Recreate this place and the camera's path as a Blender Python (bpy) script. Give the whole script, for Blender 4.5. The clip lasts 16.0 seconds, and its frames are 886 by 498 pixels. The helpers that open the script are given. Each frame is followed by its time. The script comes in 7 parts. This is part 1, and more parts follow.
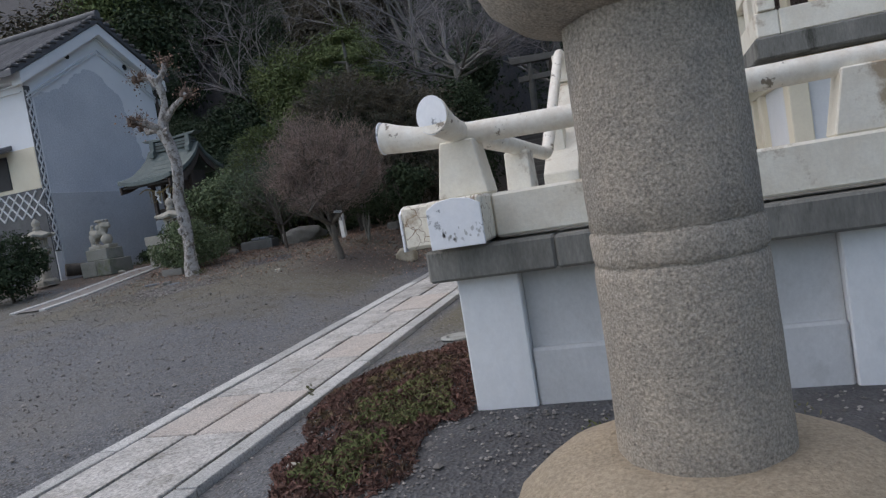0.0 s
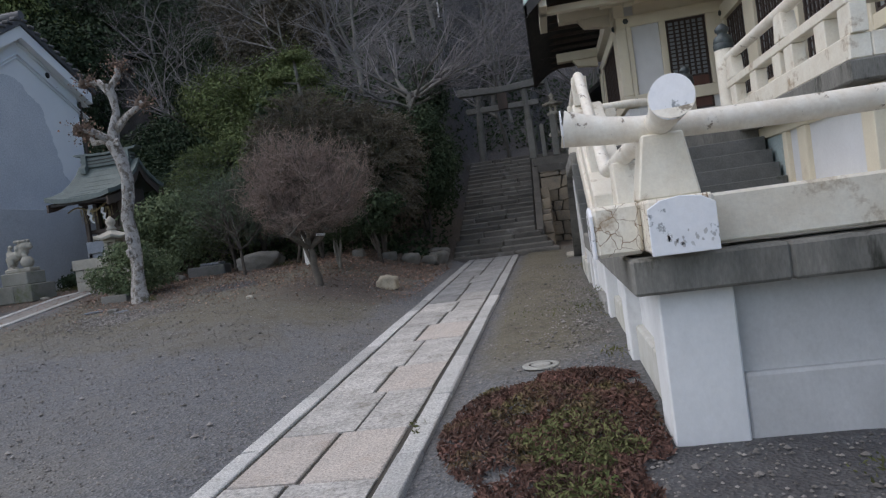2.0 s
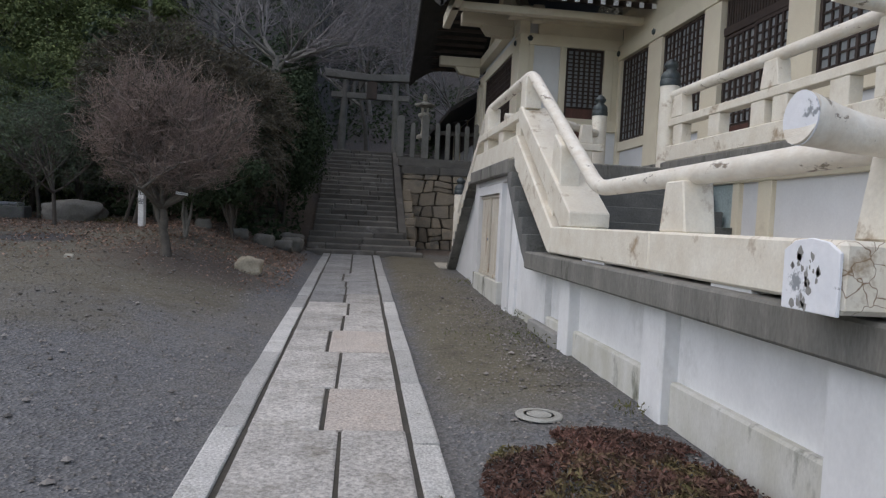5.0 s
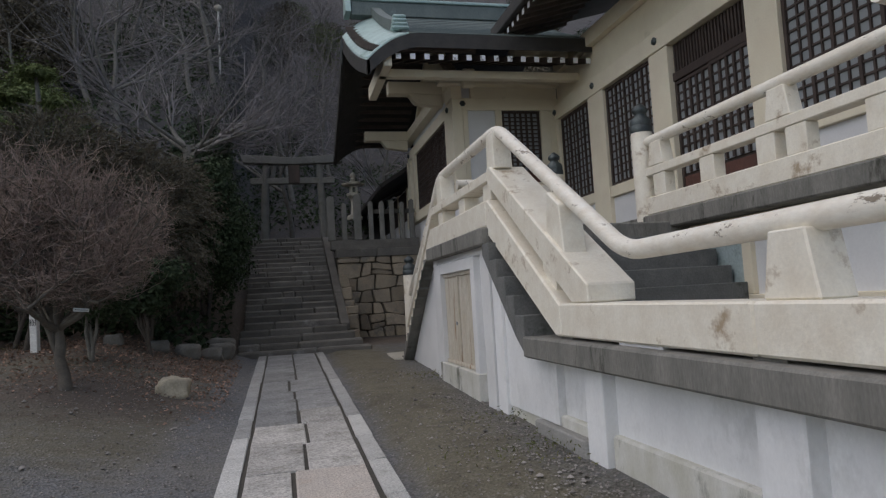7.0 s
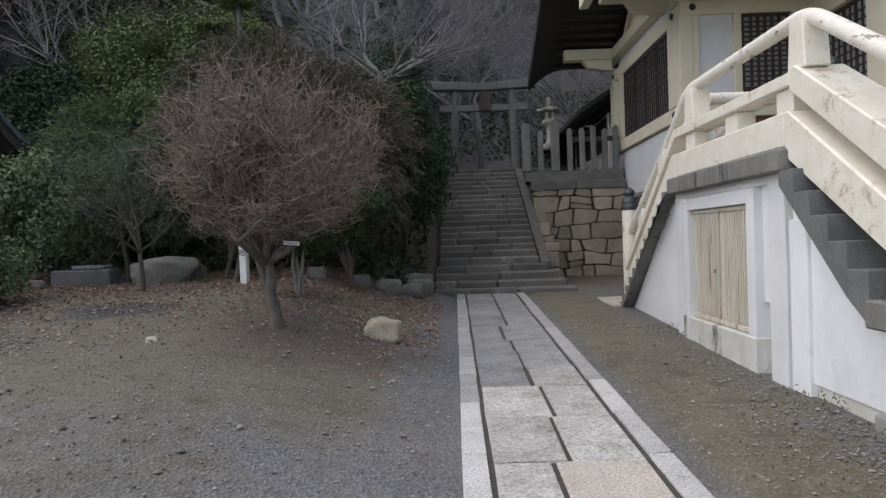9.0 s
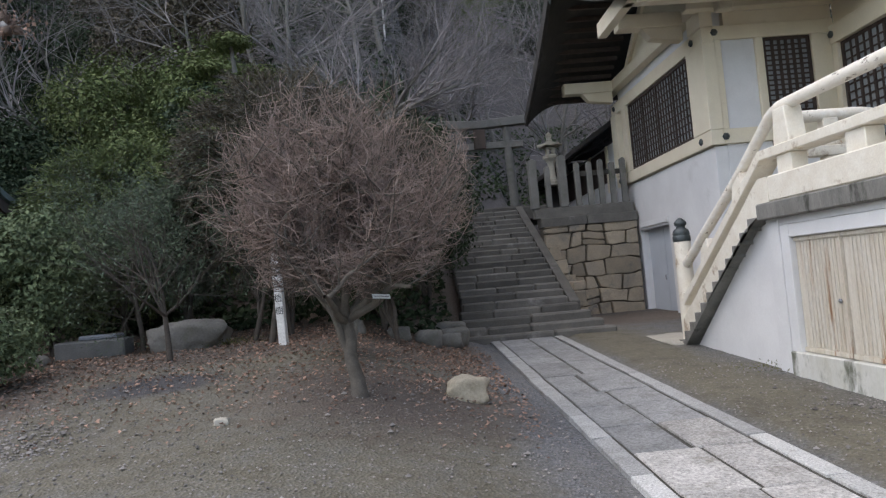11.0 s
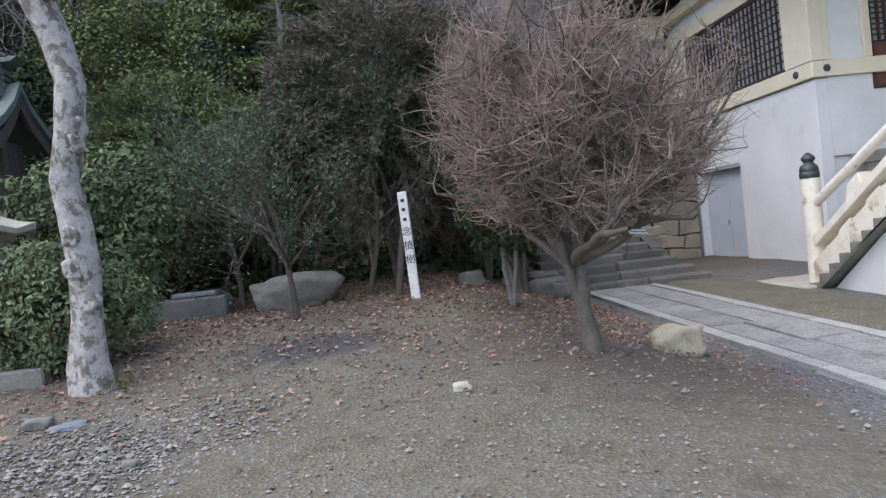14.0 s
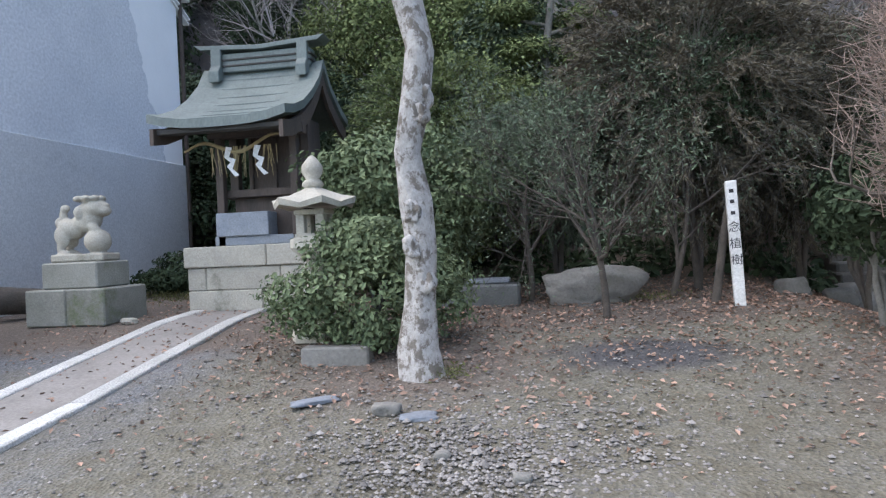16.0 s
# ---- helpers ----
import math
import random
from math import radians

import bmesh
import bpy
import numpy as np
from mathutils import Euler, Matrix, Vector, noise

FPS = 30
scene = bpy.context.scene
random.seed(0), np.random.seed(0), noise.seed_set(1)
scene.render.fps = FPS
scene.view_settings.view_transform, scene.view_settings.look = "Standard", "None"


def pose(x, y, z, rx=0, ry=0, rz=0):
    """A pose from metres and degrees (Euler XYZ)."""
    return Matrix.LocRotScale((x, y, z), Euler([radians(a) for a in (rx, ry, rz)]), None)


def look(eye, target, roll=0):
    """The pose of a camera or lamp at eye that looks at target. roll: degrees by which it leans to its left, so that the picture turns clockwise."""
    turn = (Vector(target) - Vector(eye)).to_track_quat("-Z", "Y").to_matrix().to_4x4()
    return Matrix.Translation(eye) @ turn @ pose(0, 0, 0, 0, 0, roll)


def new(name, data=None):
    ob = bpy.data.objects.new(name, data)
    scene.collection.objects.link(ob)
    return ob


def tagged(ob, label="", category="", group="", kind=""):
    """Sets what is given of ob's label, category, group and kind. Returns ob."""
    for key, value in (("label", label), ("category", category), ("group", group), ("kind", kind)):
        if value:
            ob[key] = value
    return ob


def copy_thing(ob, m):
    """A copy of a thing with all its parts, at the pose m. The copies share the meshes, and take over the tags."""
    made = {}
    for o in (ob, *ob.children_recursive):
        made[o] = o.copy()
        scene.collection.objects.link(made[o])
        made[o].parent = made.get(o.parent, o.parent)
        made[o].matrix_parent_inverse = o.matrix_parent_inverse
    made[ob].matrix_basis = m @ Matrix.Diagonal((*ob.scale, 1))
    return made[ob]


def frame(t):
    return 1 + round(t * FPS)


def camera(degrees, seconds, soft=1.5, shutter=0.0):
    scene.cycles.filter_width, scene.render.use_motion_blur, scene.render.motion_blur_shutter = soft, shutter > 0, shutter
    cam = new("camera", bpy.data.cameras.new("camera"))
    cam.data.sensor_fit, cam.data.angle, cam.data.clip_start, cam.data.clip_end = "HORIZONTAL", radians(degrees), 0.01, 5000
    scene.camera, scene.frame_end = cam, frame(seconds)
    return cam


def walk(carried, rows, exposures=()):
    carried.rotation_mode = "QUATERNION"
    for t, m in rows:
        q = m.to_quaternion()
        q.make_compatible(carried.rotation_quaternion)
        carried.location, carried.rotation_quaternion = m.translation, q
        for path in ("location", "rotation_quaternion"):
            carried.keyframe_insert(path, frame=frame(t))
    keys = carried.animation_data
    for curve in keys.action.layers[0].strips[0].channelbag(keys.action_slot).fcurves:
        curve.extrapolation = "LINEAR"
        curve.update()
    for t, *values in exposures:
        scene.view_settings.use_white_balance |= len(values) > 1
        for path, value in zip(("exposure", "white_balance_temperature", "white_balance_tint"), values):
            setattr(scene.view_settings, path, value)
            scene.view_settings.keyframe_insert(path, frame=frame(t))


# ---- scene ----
cam = camera(66.2, 16.0, soft=1.3)
PATH = [
    (0, (0.14, -0.114, 1.518), (-0.48, 1.783, 1.399), -9.3),
    (0.5, (-0.415, -0.064, 1.591), (-0.844, 1.89, 1.557), -9.9),
    (1, (-1.022, 0.035, 1.524), (-1.441, 1.99, 1.473), -9.0),
    (1.5, (-1.411, 0.219, 1.559), (-1.871, 2.159, 1.403), -8.8),
    (2, (-2.003, 0.198, 1.563), (-2.331, 2.17, 1.508), -7.8),
    (2.5, (-2.553, 0.305, 1.522), (-2.898, 2.271, 1.397), -5.4),
    (3, (-2.991, 0.56, 1.517), (-3.332, 2.524, 1.355), -10.6),
    (3.5, (-3.32, 0.861, 1.55), (-3.368, 2.857, 1.429), -3.7),
    (4, (-3.524, 1.154, 1.55), (-3.499, 3.153, 1.51), -2.8),
    (4.5, (-3.696, 1.58, 1.595), (-3.594, 3.577, 1.548), -2.9),
    (5, (-3.891, 1.989, 1.571), (-3.642, 3.971, 1.49), 2.8),
    (7.3, (-4.285, 4.165, 1.759), (-3.812, 6.101, 1.926), -3.7),
    (7.5, (-4.336, 4.358, 1.788), (-4.032, 6.328, 1.955), -5.6),
    (8, (-4.464, 4.862, 1.778), (-4.5, 6.862, 1.808), -1.3),
    (8.5, (-4.683, 5.317, 1.83), (-4.683, 7.317, 1.829), -1.1),
    (8.7, (-4.749, 5.486, 1.805), (-4.793, 7.485, 1.774), -1.8),
    (10.8, (-6.454, 6.764, 1.922), (-6.329, 8.759, 2.0), -4.0),
    (11, (-6.636, 6.851, 1.936), (-6.529, 8.846, 2.03), -5.0),
    (11.5, (-7.247, 7.036, 1.949), (-7.071, 9.016, 2.177), -4.2),
    (12, (-7.609, 7.279, 1.899), (-7.545, 9.254, 2.205), -4.1),
    (12.1, (-7.691, 7.342, 1.893), (-7.611, 9.325, 2.142), -6.3),
    (12.4, (-7.922, 7.589, 1.904), (-7.824, 9.584, 2.002), -6.9),
    (12.5, (-8.007, 7.656, 1.907), (-7.9, 9.653, 1.95), -7.1),
    (13, (-8.453, 7.923, 1.958), (-8.029, 9.877, 1.986), -3.3),
    (13.5, (-8.913, 8.079, 1.991), (-8.582, 10.049, 2.084), -3.4),
    (14, (-9.389, 8.367, 1.989), (-9.163, 10.354, 1.947), -6.1),
    (14.5, (-9.82, 8.527, 1.963), (-9.825, 10.526, 1.895), -0.5),
    (15, (-10.262, 8.673, 2.093), (-10.441, 10.665, 2.148), -1.4),
    (15.5, (-10.55, 9.059, 2.087), (-10.766, 11.047, 2.097), -6.4),
    (16, (-10.937, 9.258, 2.061), (-11.265, 11.231, 2.042), -2.6),
]
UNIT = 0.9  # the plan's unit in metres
EXPOSURES = [(0, 0.16, 6450, 10), (1.5, 0.2, 6450, 10), (3.5, 0.3, 6500, 10), (5, 0.12, 6550, 10), (7.3, -0.2, 6650, 10), (8, 0.2, 6650, 10), (11, 0.8, 6500, 10), (12, 1.12, 6450, 10), (13, 1.18, 6450, 10), (14.5, 1.26, 6250, 10), (16, 1.48, 6300, 10)]
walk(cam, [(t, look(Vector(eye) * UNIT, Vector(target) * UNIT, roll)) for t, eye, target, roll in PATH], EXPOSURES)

# ---- light ----
world = bpy.data.worlds.new("world")
scene.world = world
world.use_nodes = True
wn = world.node_tree
sky = wn.nodes.new("ShaderNodeTexSky")
sky.sky_type, sky.sun_disc = "NISHITA", False
sky.sun_elevation, sky.sun_rotation = radians(60), radians(259)
sky.air_density, sky.dust_density = 1.0, 1.2
wn.nodes["Background"].inputs[1].default_value = 0.15
wn.links.new(sky.outputs[0], wn.nodes["Background"].inputs[0])
sun = new("sun", bpy.data.lights.new("sun", "SUN"))
sun.data.energy, sun.data.angle, sun.data.color = 1.55, radians(118), (1.0, 0.885, 0.74)
sun.matrix_world = look((-5.0, -1.0, 9), (0, 0, 0))

# ---- materials ----


def mat(name, a, b, scale=6.0, rough=0.8, bump=0.25, fine=60.0, c=None, spot=0.62, metal=0.0, vary=0.0, island=False,
        stretch=(1, 1, 1), bscale=None, soft=0.1, grit=0.25):
    """Two tones mixed by a coarse noise, a fine grain, patches of a third tone, and relief."""
    m = bpy.data.materials.new(name)
    m.use_nodes = True
    n, l = m.node_tree.nodes, m.node_tree.links
    bsdf = n["Principled BSDF"]
    bsdf.inputs["Roughness"].default_value, bsdf.inputs["Metallic"].default_value = rough, metal
    co = n.new("ShaderNodeTexCoord")
    mp = n.new("ShaderNodeMapping")
    mp.inputs["Scale"].default_value = stretch
    l.new(co.outputs["Object"], mp.inputs[0])

    def noise_node(s, d=6, r=0.6):
        k = n.new("ShaderNodeTexNoise")
        k.inputs["Scale"].default_value, k.inputs["Detail"].default_value, k.inputs["Roughness"].default_value = s, d, r
        l.new(mp.outputs[0], k.inputs["Vector"])
        return k.outputs["Fac"]

    def mix(f, x, y, kind="MIX"):
        k = n.new("ShaderNodeMix")
        k.data_type, k.blend_type = "RGBA", kind
        for sock, v in ((k.inputs[0], f), (k.inputs[6], x), (k.inputs[7], y)):
            if hasattr(v, "links"):
                l.new(v, sock)
            else:
                sock.default_value = v if sock == k.inputs[0] else (*v[:3], 1)
        return k.outputs[2]

    def ramp(f, lo, hi):
        k = n.new("ShaderNodeMapRange")
        k.inputs[1].default_value, k.inputs[2].default_value = lo, hi
        l.new(f, k.inputs[0])
        return k.outputs[0]

    coarse, grain = noise_node(scale), noise_node(fine, 4, 0.7)
    col = mix(ramp(coarse, 0.32, 0.68), a, b)
    if c:
        col = mix(ramp(noise_node(scale * 0.55, 8, 0.7), spot, spot + soft), col, c)
    g = ramp(grain, 0.25, 0.75)
    k = n.new("ShaderNodeMapRange")
    k.inputs[3].default_value, k.inputs[4].default_value = 1 - grit, 1 + grit * .85
    l.new(g, k.inputs[0])
    col = mix(1.0, col, k.outputs[0], "MULTIPLY")
    if vary:
        if island:
            src = n.new("ShaderNodeNewGeometry").outputs["Random Per Island"]
        else:
            src = n.new("ShaderNodeObjectInfo").outputs["Random"]
        k = n.new("ShaderNodeMapRange")
        k.inputs[3].default_value, k.inputs[4].default_value = 1 - vary, 1 + vary
        l.new(src, k.inputs[0])
        col = mix(1.0, col, k.outputs[0], "MULTIPLY")
    l.new(col, bsdf.inputs["Base Color"])
    bp = n.new("ShaderNodeBump")
    bp.inputs["Strength"].default_value, bp.inputs["Distance"].default_value = bump, 0.02
    h = noise_node(bscale or fine * 0.5, 8, 0.65)
    l.new(h, bp.inputs["Height"])
    l.new(bp.outputs[0], bsdf.inputs["Normal"])
    return m


M = dict(
    plaster=mat("white_plaster", (.752, .752, .752), (.658, .658, .658), 1.1, .85, .12, 40, (.423, .423, .404), .63, soft=.25, grit=.05),
    podium=mat("weathered_white_plaster", (.83, .835, .84), (.70, .705, .71), 1.5, .85, .2, 30, (.42, .425, .41), .57, soft=.25, grit=.05, stretch=(1.2, 1.2, .8)),
    plaster_old=mat("stained_plaster", (.66, .66, .65), (.50, .50, .49), 1.6, .9, .2, 40, (.27, .27, .24), .60, soft=.2, grit=.1),
    cream=mat("cream_paint", (.80, .73, .57), (.73, .65, .50), 1.6, .6, .15, 35, (.50, .43, .30), .64, soft=.2, grit=.05),
    rail=mat("flaking_white_paint", (.83, .79, .69), (.73, .67, .56), 4.5, .55, .25, 40, (.40, .31, .21), .575, soft=.10, grit=.08),
    railround=mat("flaking_rail_paint", (.83, .80, .72), (.72, .66, .56), 12, .55, .3, 40, (.24, .20, .15), .60, soft=.03, grit=.08, stretch=(1, .45, 1)),
    capwhite=mat("fresh_white_paint", (.86, .87, .90), (.80, .82, .86), 9, .5, .15, 30, (.30, .32, .34), .58, soft=.03, grit=.05),
    coping=mat("weathered_concrete", (.24, .232, .21), (.14, .138, .125), 3.2, .9, .4, 45, (.055, .055, .045), .58, stretch=(1.3, 1.3, .35), soft=.08),
    step=mat("dark_concrete_step", (.17, .17, .165), (.11, .115, .11), 3, .9, .3, 50, (.06, .07, .055), .6),
    granite=mat("lantern_granite", (.50, .43, .345), (.36, .32, .27), 4, .85, 1.0, 95, (.24, .215, .18), .63, bscale=55, grit=.7, soft=.2),
    paving=mat("paving_granite", (.52, .50, .47), (.36, .345, .32), 3.4, .85, 1.0, 38, (.22, .205, .17), .55, vary=.2, soft=.15, grit=.65),
    # far slabs: weathering, and partly tree shade put into the colour
    pavedark=mat("weathered_shaded_paving", (.295, .295, .291), (.205, .207, .205), 3.4, .8, 1.0, 38, (.139, .139, .123), .55, vary=.2, soft=.15, grit=.6),
    buff=mat("buff_granite", (.44, .355, .25), (.34, .28, .20), 3, .85, 1.0, 60, (.20, .165, .12), .6, bscale=30, grit=.4),
    pavepink=mat("pink_paving_granite", (.53, .475, .425), (.43, .39, .35), 3.4, .85, .8, 55, (.44, .35, .28), .56, vary=.1, soft=.25, grit=.6, bscale=24),
    kerb=mat("kerb_granite", (.55, .54, .52), (.44, .44, .42), 2.5, .85, .8, 55, (.25, .24, .20), .55, vary=.18, soft=.15, grit=.6),
    # far kerb stones, darkened with the tree-shaded slabs beside them
    kerbshaded=mat("shaded_kerb_granite", (.40, .40, .39), (.31, .31, .30), 2.5, .85, .8, 55, (.20, .19, .16), .55, vary=.18, soft=.15, grit=.6),
    annexdoor=mat("pale_blue_door_paint", (.56, .60, .65), (.50, .54, .59), 1.2, .55, .1, 30, (.40, .42, .43), .64, soft=.2, grit=.04),
    steps=mat("old_stone_step", (.152, .143, .128), (.10, .095, .086), 2, .9, .4, 40, (.25, .24, .23), .6, vary=.25),
    wallstone=mat("sandstone_block", (.366, .301, .218), (.260, .224, .177), 2.5, .9, .6, 30, (.189, .177, .153), .55, vary=.28),
    walljoint=mat("wall_joint", (.125, .108, .084), (.085, .075, .060), 4, 1, .3),
    mortar=mat("dark_joint", (.085, .078, .064), (.055, .052, .045), 4, 1, .3),
    palestone=mat("pale_stone", (.46, .43, .36), (.36, .34, .29), 2.6, .9, .5, 50, (.20, .20, .15), .58, vary=.1),
    mossstone=mat("mossy_stone", (.29, .285, .25), (.21, .21, .18), 2.6, .9, .5, 50, (.14, .16, .09), .55, vary=.1),
    tanrock=mat("tan_boulder", (.50, .44, .33), (.38, .33, .25), 4, .9, .8, 30, (.26, .24, .16), .6),
    boulder=mat("field_boulder", (.23, .22, .20), (.15, .145, .13), 2.4, .9, .6, 30, (.16, .155, .125), .58, vary=.15),
    slate=mat("blue_slate", (.24, .26, .29), (.18, .20, .23), 4, .7, .3, 40, vary=.15),
    darkwood=mat("dark_weathered_wood", (.094, .069, .056), (.056, .044, .037), 4, .75, .4, 50, (.150, .125, .106), .66, stretch=(1, 1, .25)),
    lattice=mat("brown_lattice_wood", (.060, .040, .032), (.038, .026, .022), 5, .65, .3, 50),
    redwood=mat("reddish_door_wood", (.13, .055, .04), (.085, .04, .03), 4, .6, .3, 50, stretch=(1, 1, .2)),
    rust=mat("rusted_white_metal", (.66, .62, .54), (.54, .48, .38), 3, .6, .25, 40, (.30, .15, .06), .56, stretch=(4.5, 4.5, .45), soft=.12),
    # green copper made paler: sky light on the rolled verge is painted in
    copper=mat("skylit_green_copper", (.44, .57, .55), (.31, .42, .41), 2, .5, .2, 30, (.16, .22, .215), .62, metal=.1),
    copperdk=mat("weathered_copper_roof", (.155, .185, .175), (.11, .135, .13), 3, .6, .25, 30, (.26, .32, .33), .66, metal=.1, stretch=(1, 1, .5)),
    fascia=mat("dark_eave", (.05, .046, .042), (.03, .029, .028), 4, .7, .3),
    bronze=mat("green_black_bronze", (.05, .055, .06), (.09, .11, .11), 8, .5, .2, 60, metal=.6),
    greypanel=mat("grey_cement_render", (.58, .585, .59), (.52, .525, .535), .7, .9, .15, 30, (.26, .265, .27), .6, soft=.3),
    stain=mat("grey_weathered_plaster", (.684, .695, .724), (.570, .587, .621), .8, .9, .2, 20, (.752, .764, .787), .6, soft=.3),
    tile=mat("grey_roof_tile", (.13, .13, .135), (.08, .08, .085), 3, .6, .3, 30, vary=.25),
    bark=mat("dark_bark", (.10, .085, .07), (.06, .052, .045), 8, .95, .6, 60),
    greybark=mat("grey_bark", (.20, .19, .17), (.13, .125, .11), 8, .95, .6, 60),
    plumbark=mat("plum_bark", (.153, .130, .108), (.090, .081, .068), 8, .95, .6, 60, (.153, .171, .126), .6),
    planebark=mat("mottled_plane_bark", (.464, .443, .421), (.310, .292, .271), 17, .8, .8, 50, (.163, .142, .120), .50, stretch=(1, 1, .8), soft=.06),
    knob=mat("brown_bark_knob", (.20, .14, .11), (.12, .09, .07), 10, .95, .8, 60),
    twig=mat("red_brown_twig", (.335, .249, .209), (.235, .186, .165), 3, .85, .1, vary=.35, island=True),
    greytwig=mat("grey_twig", (.24, .222, .22), (.165, .152, .155), 3, .85, .1, vary=.4, island=True),
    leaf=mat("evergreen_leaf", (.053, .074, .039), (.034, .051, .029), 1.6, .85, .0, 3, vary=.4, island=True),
    leafgloss=mat("camellia_leaf", (.159, .196, .104), (.104, .138, .073), 1.6, .72, .0, 3, (.196, .147, .086), .64, vary=.4, island=True),
    leafblue=mat("blue_green_leaf", (.078, .103, .063), (.051, .074, .046), 1.6, .85, .0, 3, vary=.4, island=True),
    leafyellow=mat("yellow_green_leaf", (.166, .198, .078), (.101, .130, .055), 1.2, .85, .0, 3, vary=.4, island=True),
    leafgrey=mat("grey_green_leaf", (.138, .173, .115), (.092, .120, .081), 1.6, .85, .0, 3, vary=.4, island=True),
    leafbrown=mat("bronzed_conifer_leaf", (.129, .109, .078), (.082, .075, .053), 1.8, .65, .0, 3, (.179, .164, .117), .6, vary=.45, island=True),
    litter=mat("fallen_leaf", (.36, .235, .175), (.23, .16, .125), 1.2, .85, .0, 5, vary=.55, island=True),
    pebble=mat("pebble", (.251, .233, .216), (.176, .163, .150), 1.5, .9, .2, 30, vary=.5, island=True),
    sedum=mat("red_ground_cover", (.150, .078, .062), (.095, .060, .048), 2.2, .8, .0, 6, (.14, .13, .055), .52, vary=.55, island=True, soft=.12),
    grass=mat("dry_grass", (.16, .15, .07), (.09, .11, .04), 1, .8, .0, 4, vary=.4, island=True),
    limewash=mat("white_lime_plaster", (.88, .88, .89), (.82, .82, .83), .8, .85, .1, 30, (.66, .66, .66), .66, soft=.25, grit=.03),
    signwhite=mat("white_painted_post", (.74, .74, .72), (.62, .62, .60), 4, .6, .15, 40, (.38, .36, .32), .64),
    ink=mat("black_ink", (.03, .03, .035), (.02, .02, .02), 6, .7, .1),
    panel=mat("dirty_white_plaster", (.60, .60, .60), (.48, .48, .475), 1.8, .9, .2, 40, (.33, .33, .31), .56, soft=.22, grit=.08, stretch=(1, 1, .7)),
    plinth=mat("algae_streaked_plaster", (.66, .655, .62), (.52, .51, .44), 2.4, .9, .2, 40, (.14, .145, .11), .535, soft=.12, grit=.1, stretch=(1.8, 1.8, .7)),
    footing=mat("grey_footing_concrete", (.33, .325, .31), (.25, .245, .23), 3, .9, .3, 45, (.17, .17, .14), .6),
    gatestone=mat("dark_gate_stone", (.215, .21, .195), (.15, .15, .135), 2.6, .9, .5, 50, (.11, .12, .08), .58, vary=.1),
    straw=mat("straw_rope", (.42, .34, .19), (.32, .25, .13), 12, .9, .5, 60),
    paper=mat("white_paper", (.80, .80, .80), (.74, .74, .75), 4, .8, .05),
    lid=mat("pale_metal_lid", (.40, .40, .37), (.30, .30, .27), 6, .7, .4, 60, (.28, .27, .22), .6),
    bluegreen=mat("algae_stained_panel", (.42, .50, .50), (.34, .42, .42), 2, .8, .2, 30, (.10, .12, .11), .52, soft=.12),
    steel=mat("dull_steel", (.34, .35, .37), (.28, .29, .31), 6, .45, .1, 60, metal=.7),
)


for key in ("leaf", "leafgloss", "leafblue", "leafyellow", "leafgrey", "leafbrown", "litter", "sedum", "grass"):
    M[key].node_tree.nodes["Principled BSDF"].inputs["Specular IOR Level"].default_value = .18


def glass_mat():
    m = bpy.data.materials.new("sky_grey_window_glass")
    m.use_nodes = True
    p = m.node_tree.nodes["Principled BSDF"]
    # the sky's reflection in the panes, painted as a grey base colour
    p.inputs["Base Color"].default_value = (.26, .28, .29, 1)
    p.inputs["Roughness"].default_value = .35
    return m


M["glass"] = glass_mat()


def cracked_mat():
    """Cream paint crazed with brown cracks."""
    m = M["rail"].copy()
    m.name = "cracked_cream_paint"
    n, l = m.node_tree.nodes, m.node_tree.links
    bsdf = n["Principled BSDF"]
    old = bsdf.inputs["Base Color"].links[0].from_socket
    co, ns, vo, mr, mx = (n.new("ShaderNode" + k) for k in ("TexCoord", "TexNoise", "TexVoronoi", "MapRange", "Mix"))
    ns.inputs["Scale"].default_value = 9
    vo.feature = "DISTANCE_TO_EDGE"
    vo.inputs["Scale"].default_value = 8.5
    ad = n.new("ShaderNodeVectorMath")
    ad.operation = "MULTIPLY_ADD"
    ad.inputs[1].default_value = (.12, .12, .12)
    l.new(ns.outputs["Color"], ad.inputs[0])
    l.new(co.outputs["Object"], ns.inputs["Vector"])
    l.new(co.outputs["Object"], ad.inputs[2])
    l.new(ad.outputs[0], vo.inputs["Vector"])
    mr.inputs[1].default_value, mr.inputs[2].default_value = .004, .024
    l.new(vo.outputs["Distance"], mr.inputs[0])
    mx.data_type = "RGBA"
    mx.inputs[6].default_value = (.24, .15, .08, 1)
    l.new(mr.outputs[0], mx.inputs[0])
    l.new(old, mx.inputs[7])
    l.new(mx.outputs[2], bsdf.inputs["Base Color"])
    return m


M["cracked"] = cracked_mat()


